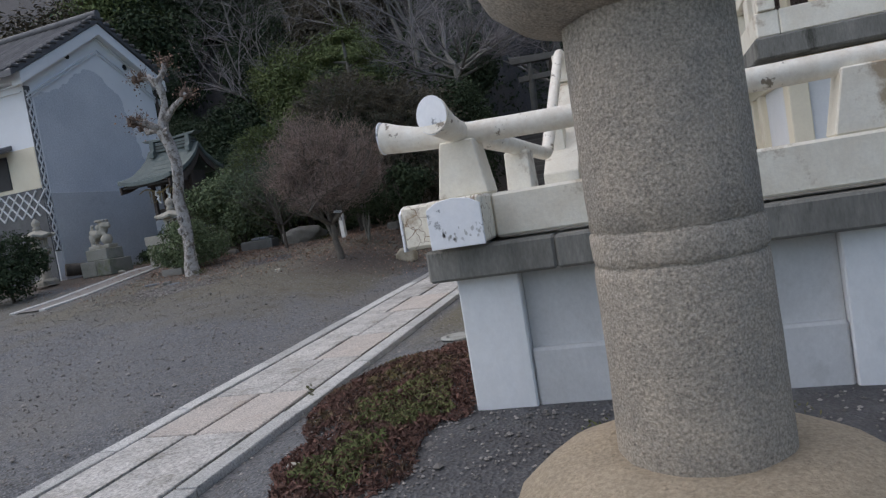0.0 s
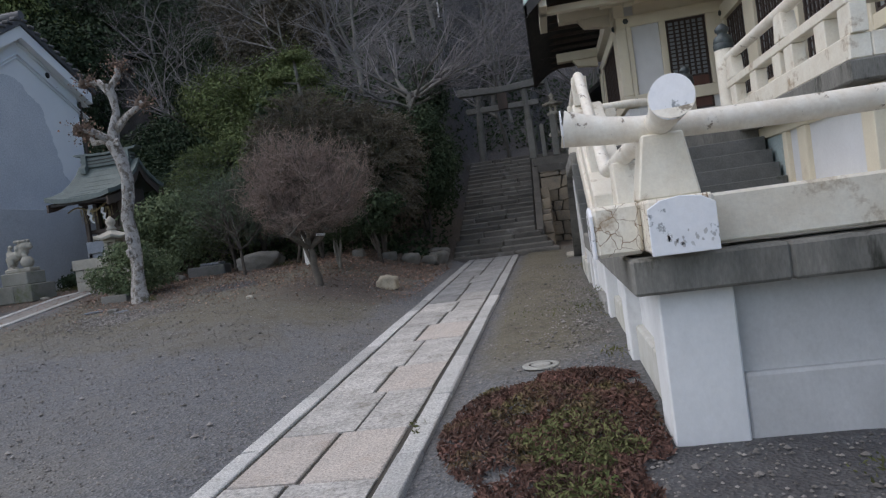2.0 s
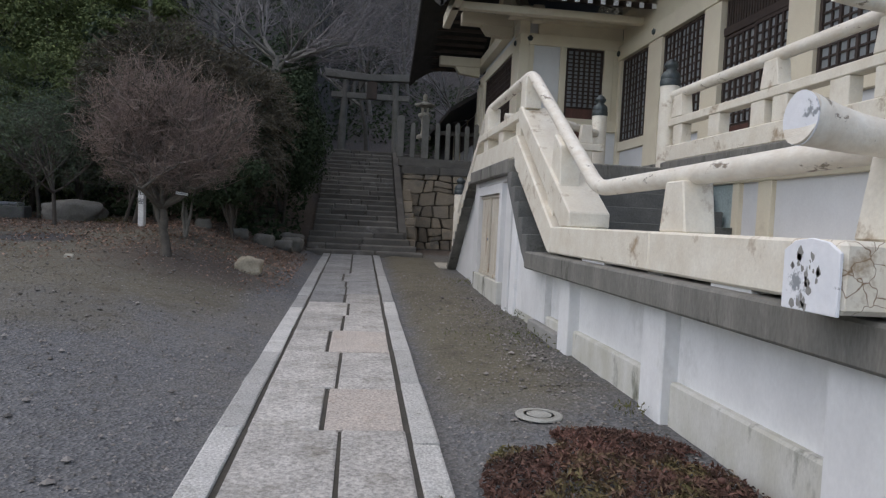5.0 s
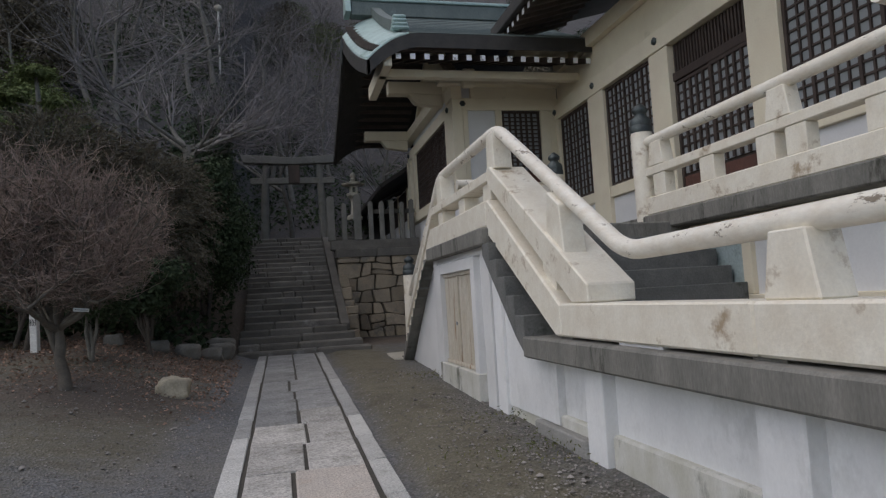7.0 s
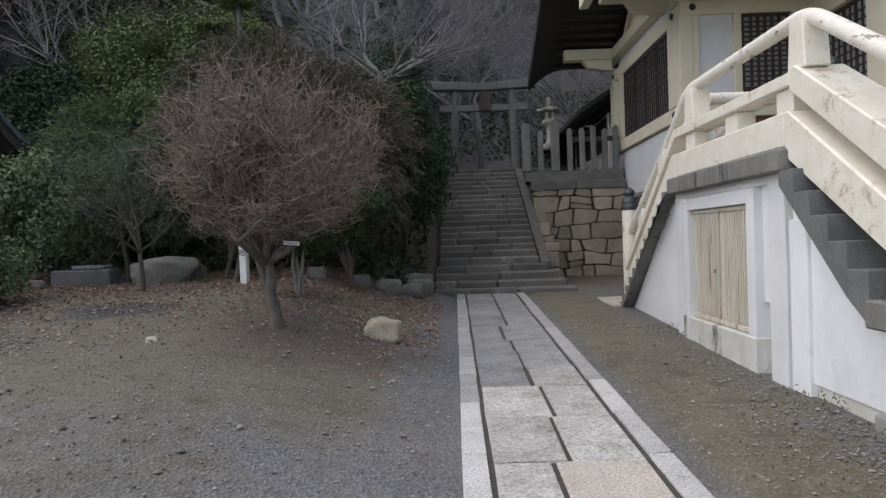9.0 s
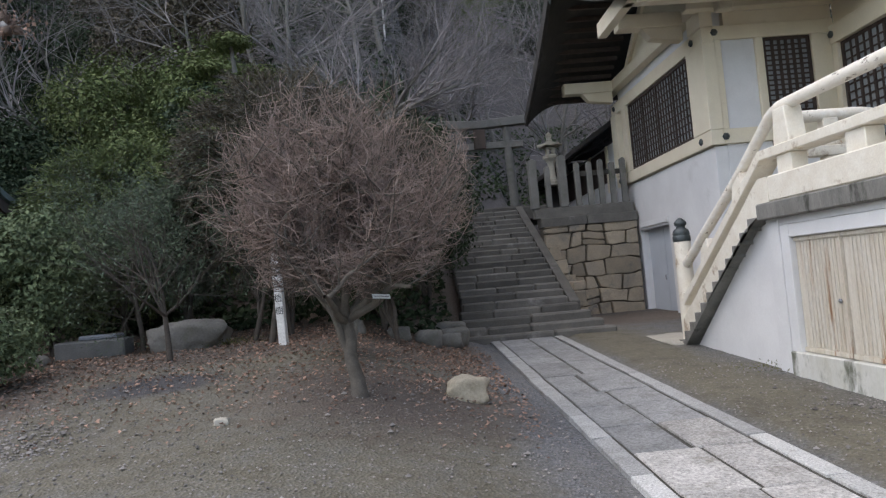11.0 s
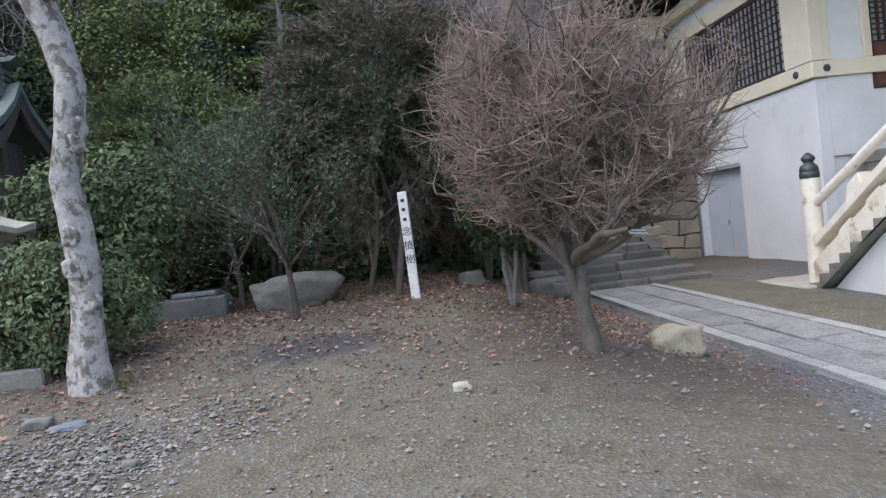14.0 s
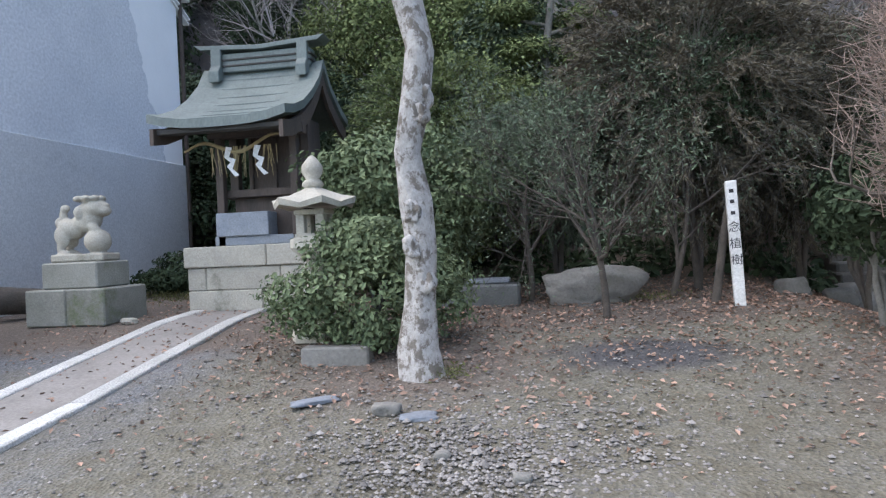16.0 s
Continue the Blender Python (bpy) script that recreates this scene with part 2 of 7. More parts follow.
def ground_mat():
    """Grey gravel, olive moss, brown leaf soil: the shares come from the sheet's own attribute."""
    m = bpy.data.materials.new("gravel_and_soil")
    m.use_nodes = True
    n, l = m.node_tree.nodes, m.node_tree.links
    bsdf = n["Principled BSDF"]
    bsdf.inputs["Roughness"].default_value = .95
    co = n.new("ShaderNodeTexCoord")

    def tex(kind, s, d=4):
        k = n.new(kind)
        k.inputs["Scale"].default_value = s
        if "Noise" in kind:
            k.inputs["Detail"].default_value, k.inputs["Roughness"].default_value = d, .7
        l.new(co.outputs["Object"], k.inputs["Vector"])
        return k

    def ramp(f, lo, hi, a=0.0, b=1.0):
        k = n.new("ShaderNodeMapRange")
        for i, v in enumerate((lo, hi, a, b)):
            k.inputs[i + 1].default_value = v
        l.new(f, k.inputs[0])
        return k.outputs[0]

    def mix(f, x, y, kind="MIX"):
        k = n.new("ShaderNodeMix")
        k.data_type, k.blend_type = "RGBA", kind
        for sock, v in ((k.inputs[0], f), (k.inputs[6], x), (k.inputs[7], y)):
            if hasattr(v, "links"):
                l.new(v, sock)
            else:
                sock.default_value = v if sock == k.inputs[0] else (*v, 1)
        return k.outputs[2]

    vor = tex("ShaderNodeTexVoronoi", 38)
    vor2 = tex("ShaderNodeTexVoronoi", 85)
    big, mid, fine = tex("ShaderNodeTexNoise", .35, 6), tex("ShaderNodeTexNoise", 3, 8), tex("ShaderNodeTexNoise", 30, 6)
    stones = mix(ramp(vor.outputs["Color"], 0, 1), (.066, .069, .074), (.196, .200, .207))
    stones = mix(ramp(vor2.outputs["Color"], .72, .95), stones, (.279, .271, .262))
    stones = mix(ramp(mid.outputs[0], .5, .75, 0, .4), stones, (.164, .152, .127))
    at = n.new("ShaderNodeAttribute")
    at.attribute_name = "cover"
    sep = n.new("ShaderNodeSeparateColor")
    l.new(at.outputs["Color"], sep.inputs[0])
    stones = mix(ramp(big.outputs[0], .46, .66, 0, .4), stones, (.135, .121, .092))
    soil = mix(ramp(fine.outputs[0], .3, .7), (.086, .069, .056), (.156, .127, .104))
    soil = mix(ramp(vor.outputs["Color"], .75, 1), soil, (.254, .213, .180))
    moss = mix(ramp(fine.outputs[0], .3, .7), (.102, .092, .061), (.168, .152, .111))

    moss = mix(ramp(vor.outputs['Color'], .68, 1, 0, .8), moss, (.246, .230, .197))
    moss = mix(ramp(mid.outputs[0], .5, .68, 0, .6), moss, (.070, .061, .045))

    def share(ch, lo, hi):
        k = n.new("ShaderNodeMath")
        k.operation = "ADD"
        l.new(sep.outputs[ch], k.inputs[0])
        k2 = n.new("ShaderNodeMath")
        k2.operation = "MULTIPLY_ADD"
        k2.inputs[1].default_value, k2.inputs[2].default_value = .9, -.45
        l.new(mid.outputs[0], k2.inputs[0])
        l.new(k2.outputs[0], k.inputs[1])
        return ramp(k.outputs[0], lo, hi)

    col = mix(share(1, .25, .8), stones, moss)
    col = mix(share(0, .25, .75), col, soil)
    # third share: dark grey, for the burnt patch, the hillside and the yard
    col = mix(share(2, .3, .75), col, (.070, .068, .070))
    col = mix(1.0, col, ramp(big.outputs[0], .3, .7, .85, 1.15), "MULTIPLY")
    l.new(col, bsdf.inputs["Base Color"])
    bp = n.new("ShaderNodeBump")
    bp.inputs["Strength"].default_value, bp.inputs["Distance"].default_value = .8, .02
    l.new(vor.outputs["Distance"], bp.inputs["Height"])
    l.new(bp.outputs[0], bsdf.inputs["Normal"])
    return m


M["ground"] = ground_mat()

# ---- helpers of this scene ----


def finish(name, me, material, parent=None, label="", smooth=False):
    me.materials.append(material)
    if smooth:
        me.polygons.foreach_set("use_smooth", [len(p.vertices) < 5 for p in me.polygons])
    ob = new(name, me)
    if parent:
        ob.parent = parent
    if label:
        ob["label"] = label
    return ob


def part(name, bm, material, parent=None, label="", smooth=False):
    """One mesh object, under a thing or a part."""
    me = bpy.data.meshes.new(name)
    bm.normal_update()
    bm.to_mesh(me)
    bm.free()
    return finish(name, me, material, parent, label, smooth)


def pieces(name, verts, faces, material, parent=None, label="", smooth=False):
    me = bpy.data.meshes.new(name)
    me.from_pydata(verts if isinstance(verts, list) else verts.tolist(), [], faces if isinstance(faces, list) else faces.tolist())
    me.update()
    return finish(name, me, material, parent, label, smooth)


def thing(name, label, category, at=(0, 0, 0), group="", kind=""):
    ob = new(name)
    ob.location = at
    return tagged(ob, label, category, group, kind)


def box(x0, x1, y0, y1, z0, z1, bevel=0.012, bm=None):
    bm = bm or bmesh.new()
    m = Matrix.LocRotScale(((x0 + x1) / 2, (y0 + y1) / 2, (z0 + z1) / 2), None, (x1 - x0, y1 - y0, z1 - z0))
    made = bmesh.ops.create_cube(bm, size=1, matrix=m)["verts"]
    if bevel:
        es = list({e for v in made for e in v.link_edges})
        bmesh.ops.bevel(bm, geom=es, offset=bevel, segments=1, affect="EDGES")
    return bm


def prism(outline, axis, lo, hi, bevel=0.0, bm=None):
    """An outline in the plane across axis ('x': (y, z) pairs; 'y': (x, z); 'z': (x, y)), drawn out from lo to hi."""
    bm = bm or bmesh.new()

    def place(p, d):
        return {"x": (d, p[0], p[1]), "y": (p[0], d, p[1]), "z": (p[0], p[1], d)}[axis]

    a, b = [bm.verts.new(place(p, lo)) for p in outline], [bm.verts.new(place(p, hi)) for p in outline]
    n = len(outline)
    fs = [bm.faces.new(a), bm.faces.new(b[::-1])] + [bm.faces.new((a[(i + 1) % n], a[i], b[i], b[(i + 1) % n])) for i in range(n)]
    bmesh.ops.recalc_face_normals(bm, faces=fs)
    if bevel:
        bmesh.ops.bevel(bm, geom=list({e for f in fs for e in f.edges}), offset=bevel, segments=1, affect="EDGES")
    return bm


def tube_data(pts, radii, seg=8, caps=True, squash=1.0):
    """Rings round a line of points."""
    pts = [Vector(p) for p in pts]
    verts, faces, up = [], [], None
    for i, p in enumerate(pts):
        d = (pts[min(i + 1, len(pts) - 1)] - pts[max(i - 1, 0)]).normalized()
        if up is None:
            up = d.orthogonal().normalized()
        side = d.cross(up).normalized()
        up = side.cross(d).normalized()
        r = radii[i]
        for k in range(seg):
            a = 2 * math.pi * k / seg
            verts.append(tuple(p + (side * math.cos(a) + up * math.sin(a) * squash) * r))
    for i in range(len(pts) - 1):
        for k in range(seg):
            a, b = i * seg + k, i * seg + (k + 1) % seg
            faces.append((a, b, b + seg, a + seg))
    if caps:
        for ring, step in ((verts[:seg], -1), (verts[-seg:], 1)):
            o = len(verts)
            verts += ring
            faces.append(tuple(range(o, o + seg))[::step])
    return verts, faces


def tube(name, pts, radii, material, parent=None, seg=14, label="", rough=0.0, smooth=True):
    if isinstance(radii, (int, float)):
        radii = [radii] * len(pts)
    v, f = tube_data(pts, radii, seg)
    if rough:
        v = [tuple(Vector(p) + noise.noise_vector(Vector(p) * 6) * rough) for p in v]
    return pieces(name, v, f, material, parent, label, smooth)


def lathe(name, profile, material, parent=None, seg=24, label="", at=(0, 0, 0), rough=0.0, freq=3.0, smooth=True):
    v, f = [], []
    for r, z in profile:
        for k in range(seg):
            a = 2 * math.pi * k / seg
            p = Vector((at[0] + r * math.cos(a), at[1] + r * math.sin(a), at[2] + z))
            if rough:
                p += noise.noise_vector(p * freq) * rough
            v.append(tuple(p))
    for i in range(len(profile) - 1):
        for k in range(seg):
            a, b = i * seg + k, i * seg + (k + 1) % seg
            f.append((a, b, b + seg, a + seg))
    for ring, step in ((v[:seg], -1), (v[-seg:], 1)):
        o = len(v)
        v += ring
        f.append(tuple(range(o, o + seg))[::step])
    return pieces(name, v, f, material, parent, label, smooth)


def rock(name, at, size, material, seed, parent=None, label="", sub=3, rough=0.28, flat=1.0):
    bm = bmesh.new()
    bmesh.ops.create_icosphere(bm, subdivisions=sub, radius=1)
    for v in bm.verts:
        p = v.co.copy()
        k = 1 + rough * noise.noise(p * 1.1 + Vector((seed * 7.3, 0, 0))) + rough * .4 * noise.noise(p * 3.1 + Vector((0, seed * 3.1, 0)))
        p = Vector([max(-.78, min(.78, c)) for c in p]) * k
        v.co = Vector((p.x * size[0], p.y * size[1], p.z * size[2]))
    ob = part(name, bm, material, parent, label, smooth=flat > 0)
    ob.location = at
    return ob


def smooth01(v):
    v = min(1.0, max(0.0, v))
    return v * v * (3 - 2 * v)


def court(x, y):
    """The height of the court before the hill begins."""
    p = -0.1 + 0.033 * (min(max(y, -12), 24) - 6.1)
    s = min(1.0, max(0.0, (y - 6.5) / 11.5))
    near = min(1.0, max(0.0, (x + 3.2) / 1.6)) * max(0.0, 1 - max(0.0, y - 6) / 8)
    mound = 0.10 * math.exp(-((x + 7.3) ** 2 + (y - 14.7) ** 2) / 1.2)
    dip = 0.085 * smooth01((-5.4 - x) / 2.5) * math.exp(-((y - 14.4) / 2.3) ** 2)
    return p + 0.85 * smooth01((-4.9 - x) / 3.3) * s + 0.08 * near + mound - dip


def stair_top(y):
    return 0.45 + max(0.0, y - 22.5) * 0.455


def land(x, y):
    """The whole sheet: court, hill, and the bed of the stone stair."""
    z = court(x, y)
    start = 20.6 + 2.6 * smooth01((-11.5 - x) / 1.5) + 2.5 * smooth01((-17 - x) / 3)
    up = max(0.0, y - start)
    hill = 0.48 * up * smooth01(up / 8) + 0.10 * up + 0.35 * max(0.0, up - 12)
    hill = min(hill, 60)
    if x > -6.6:
        bed = (stair_top(y) - 0.5) - z if y > 22.3 else 0.0
        bed = min(bed, 4.0) + max(0.0, y - 34) * 0.62
        if x > -2.3:
            flat = 0.0 if y < 28.4 else 3.1 + max(0.0, y - 36) * 0.62
            k = smooth01((x + 2.3) / 0.3)
            bed = bed * (1 - k) + flat * k
        k = smooth01((x + 6.6) / 1.2)
        hill = hill * (1 - k) + max(0.0, bed) * k
    if x > 9:
        hill = hill + max(0.0, (x - 14)) * 0.3
    return z + hill * (1 if y > 15 else 0)

# ---- ground ----


def ground():
    def axis(lo, hi, step, far):
        core = np.arange(lo, hi, step)
        out = np.cumsum(np.geomspace(step, far / 6, 22))
        return np.concatenate([(lo - out)[::-1], core, hi - step + out])

    xs, ys = axis(-22, 9, .22, 600), axis(-6, 40, .22, 600)
    verts, cover = [], []
    for y in ys:
        for x in xs:
            z = land(x, y)
            n1 = noise.noise(Vector((x * .8, y * .8, 0)))
            z += .025 * n1 + .012 * noise.noise(Vector((x * 3, y * 3, 4)))
            onpath = -5.1 < x < -3.05 and y < 22.6
            if onpath:
                z = court(x, y) - .05
            verts.append((x, y, z))
            bank = smooth01((y - (16.2 + .6 * n1 - .9 * smooth01((-x - 9) / 4))) / 2.2) * smooth01((-4.9 - x) / 1.2)
            ring = math.exp(-((x + 12.4) ** 2 + (y - 15.9) ** 2) / 1.8) + math.exp(-((x + 7.0) ** 2 + (y - 15.2) ** 2) / 3.5)
            hillside = smooth01((y - 22) / 3)
            soil = min(1.0, max(bank, ring, hillside))
            moss = .85 * smooth01((x + 3.25) / .3) * smooth01((y - 6.0) / 3) * (1 - .5 * smooth01((x + 2.2) / .8))
            moss = max(moss, .55 * smooth01((-5.2 - x) / 2) * smooth01((3.0 + .8 * n1 - abs(y - 11.2 + .25 * (x + 7))) / 2))
            moss = max(moss, .6 * smooth01((x + 9) / -3) * smooth01((12.5 - y) / 2) * (y < 12.5) * (.5 + n1))
            moss = max(moss, .72 * smooth01((y - 9.8 + .8 * n1) / 2.6) * smooth01((-5.0 - x) / 1.0) * smooth01((x + 15.5) / 1.5))
            # burnt ash patch on the soil
            dark_share = math.exp(-((x + 10.1) ** 2 / .9 + (y - 16.1) ** 2 / .35)) * 1.1
            # the hillside turns the same dark grey beyond y 24
            dark_share = max(dark_share, .75 * smooth01((y - 24) / 5))
            # darker gravel in the yard before the podium front
            dark_share = max(dark_share, .62 * smooth01((x + 2.3 + .4 * n1) / .7) * smooth01((5.3 - y) / .5) * smooth01((y + 1) / 2))
            cover.append((1.0 if -4.78 < x < -3.36 and y < 22.6 else soil, max(0, moss), dark_share, 1))
    nx = len(xs)
    faces = [(j * nx + i, j * nx + i + 1, (j + 1) * nx + i + 1, (j + 1) * nx + i) for j in range(len(ys) - 1) for i in range(nx - 1)]
    ob = pieces("ground", verts, faces, M["ground"], smooth=True)
    at = ob.data.color_attributes.new("cover", "FLOAT_COLOR", "POINT")
    at.data.foreach_set("color", np.array(cover, dtype=np.float32).ravel())
    return tagged(ob, "grey gravel court with moss and brown leaf soil rising to a hill", "ground", kind="structure")


ground()

# ---- the lower podium ----
WX, WY, COP0, COP1 = -1.4, 4.8, 0.97, 1.21


def podium():
    wall = thing("wall_podium_side", "white plastered podium wall with recessed panels and stained foot", "wall", kind="structure")
    part("wall_core", box(WX + .14, 1.6, WY + .12, 16.9, -.5, COP0, 0), M["podium"], wall)
    part("core_under_landing", box(WX + .06, 1.6, 12.9, 16.45, COP0 + .002, 2.45, 0), M["podium"], wall)
    # the side face: plinth, pillars
    for i, (y0, y1) in enumerate(((7.2, 7.62), (9.72, 10.1), (12.55, 12.9))):
        part("pillar", box(WX, WX + .3, y0, y1, -.5, COP0 - .004 if i < 2 else 1.9, .012), M["podium"], wall)
    for y0, y1 in ((5.274, 7.196), (7.624, 9.716), (10.104, 12.546)):
        part("plinth", box(WX + .07, WX + .3, y0, y1, -.5, .36, .02), M["plinth"], wall)
    part("foot_course", box(WX - .035, WX + .2, 10.102, 11.45, -.5, .24, .015), M["footing"], wall)
    # the front face
    front = thing("wall_podium_front", "white plastered podium front with pillars and recessed panels", "wall", kind="structure")
    part("corner_pillar", box(WX, -.92, WY, 5.27, -.5, COP0 - .004), M["podium"], front)
    for x0 in (1.2, 3.8, 6.4):
        part("pillar", box(x0, x0 + .5, WY, WY + .3, -.5, COP0 - .004), M["podium"], front)
    for x0, x1 in ((-.916, 1.196), (1.704, 3.796), (4.304, 6.396)):
        part("plinth", box(x0, x1, WY + .03, WY + .3, -.5, .37, .02), M["panel"], front)
        part("recessed_panel", box(x0, x1, WY + .10, WY + .117, .36, COP0 - .006, 0), M["panel"], front)
    part("wall_core", box(1.604, 9, WY + .12, 8.6, -.5, COP0, 0), M["panel"], front)
    # coping: its top floor of the terrace
    cop = thing("coping_slab", "dark weathered concrete coping slab on the podium", "coping", kind="structure")
    part("slab", box(-1.56, -.6, 4.636, 11.35, COP0, COP1, .02), M["coping"], cop)
    part("front_slab", box(-.598, 9, 4.64, 8.5, COP0, COP1 - .004, .02), M["coping"], cop)
    part("terrace_floor", box(-.598, 1.7, 8.504, 11.3, COP0, COP1 - .004, 0), M["coping"], cop)


podium()


def bridge_stairs():
    st = thing("stair_up", "dark concrete steps rising from the terrace to the landing", "stairs", kind="structure")
    n = 5
    y0, y1, z0 = 11.3, 12.78, COP1
    rise, run = (2.64 - z0) / 6, (y1 - y0) / n
    for i in range(n):
        ya, yb = y0 + i * run + .001, y0 + (i + 1) * run
        low = [max(COP0 + .02, COP0 + (q - 11.35) * .894) for q in (ya, yb)]
        part("step", prism([(ya, low[0]), (yb, low[1]), (yb, z0 + (i + 1) * rise), (ya, z0 + (i + 1) * rise)], "x", -1.55, 1.68, .008), M["step"], st)
    part("flank_wall", prism([(10.9, .25), (12.9, .25), (12.9, 2.38), (11.35, COP0), (10.9, COP0)], "x", WX + .05, WX + .4), M["podium"], st)
    land_ = thing("landing_slab", "dark weathered concrete landing slab above a store", "landing", kind="structure")
    part("slab", box(-1.56, 3.9, 12.785, 16.42, 2.40, 2.64, .02), M["coping"], land_)
    # descending flight
    dn = thing("stair_down", "grey concrete flight of steps going down from the landing", "stairs", kind="structure")
    n = 12
    y0, y1, z0, z1 = 16.42, 19.75, 2.64, .42
    rise, run = (z0 - z1) / n, (y1 - y0) / n
    pts = [(y0, z0)]
    for i in range(n):
        pts += [(y0 + i * run + .002, z0 - (i + 1) * rise), (y0 + (i + 1) * run, z0 - (i + 1) * rise)]
    pts = [(y0, z0 - rise)] + pts[2:]
    low = [(y1, .12), (y0 + .35, 2.30), (y0, 2.44)]
    part("flight", prism(pts + low, "x", -1.56, .3, .004), M["coping"], dn)
    part("flank_wall", prism([(y0 - .1, 0), (y1 - .35, 0), (y1 - .35, .3), (y0 + .42, 2.28), (y0 - .1, 2.43)], "x", WX + .05, WX + .5), M["plaster"], dn)
    foot = thing("foot_slab", "pale concrete slab at the stair foot before the store door", "slab", kind="structure")
    part("slab", box(-1.75, .75, 19.55, 28.0, .05, .40, .03), M["palestone"], foot)
    # the store under the landing
    store = thing("store_door", "pair of rust-streaked white corrugated metal doors under the landing", "door", kind="structure")
    for y0, y1 in ((13.62, 13.82), (15.84, 16.04)):
        part("jamb", box(WX - .05, WX + .2, y0, y1, .28, 2.30, .01), M["plaster"], store)
    part("lintel", box(WX - .045, WX + .2, 13.824, 15.836, 2.12, 2.30, .01), M["plaster"], store)
    part("sill", box(WX - .07, WX + .2, 13.6, 16.06, .05, .56, .015), M["plinth"], store)
    part("corner_pillar", box(WX - .03, WX + .3, 16.1, 16.42, -.1, 2.436, .01), M["plaster"], store)
    part("corner_pillar", box(WX - .03, WX + .3, 12.92, 13.3, -.1, 2.436, .01), M["plaster"], store)
    part("band", box(WX - .02, WX + .2, 13.304, 16.096, 2.304, 2.436, .01), M["plaster"], store)
    for y0, y1 in ((13.83, 14.82), (14.84, 15.83)):
        leaf = part("door_leaf", box(WX + .035, WX + .07, y0, y1, .57, 2.115, .004), M["rust"], store)
        k = int((y1 - y0 - .1) / .075)
        for i in range(k):
            yy = y0 + .06 + i * .075
            part("rib", box(WX + .020, WX + .0345, yy, yy + .04, .64, 2.05, .006), M["rust"], leaf)
        for a, b, c, d in ((y0, y1, .57, .63), (y0, y1, 2.06, 2.115)):
            part("edge_rail", box(WX + .005, WX + .034, a, b, c, d, .004), M["rust"], leaf)
        part("stile", box(WX + .003, WX + .034, y0, y0 + .05, .634, 2.056, .004), M["rust"], leaf)
    lathe("lock", [(.0, 0), (.03, .002), (.028, .02), (0, .024)], M["steel"], store, 12, at=(0, 0, 0)).matrix_local = pose(WX, 14.93, 1.27, 0, -90, 0)


bridge_stairs()

# ---- balustrades ----


def post_block(parent, x, y, z0, z1, wide, top, along, deep=.3, mt="rail"):
    """A support that tapers upwards; wide along the rail."""
    a, b = wide / 2, top / 2
    if along == "y":
        bm = prism([(y - a, z0), (y + a, z0), (y + b, z1), (y - b, z1)], "x", x - deep / 2, x + deep / 2, .012)
    else:
        bm = prism([(x - a, z0), (x + a, z0), (x + b, z1), (x - b, z1)], "y", y - deep / 2, y + deep / 2, .012)
    return part("support", bm, M[mt], parent)


def rail_line(name, pts, r, parent, flare=0.0):
    """A round rail through points, with bends rounded; flare widens the first end."""
    pts = [Vector(p) for p in pts]
    out = [pts[0]]
    for i in range(1, len(pts) - 1):
        a, b, c = pts[i - 1], pts[i], pts[i + 1]
        k = min(.28, (a - b).length / 3, (c - b).length / 3)
        p, q = b + (a - b).normalized() * k, b + (c - b).normalized() * k
        for s in range(7):
            u = s / 6
            out.append((1 - u) ** 2 * p + 2 * u * (1 - u) * b + u * u * q)
    out.append(pts[-1])
    radii = [r] * len(out)
    if flare:
        d = (out[1] - out[0]).normalized()
        head = [out[0] + d * s for s in (0, .12, .28, .48, .72)]
        lift = [.065, .042, .018, .004, 0]
        head = [h + Vector((0, 0, z)) for h, z in zip(head, lift)]
        out, radii = head + out[1:], [r * f for f in (flare, 1 + (flare - 1) * .62, 1 + (flare - 1) * .28, 1.04, 1)] + [r] * (len(out) - 1)
    return tube(name, out, radii, M["railround"], parent, 20)


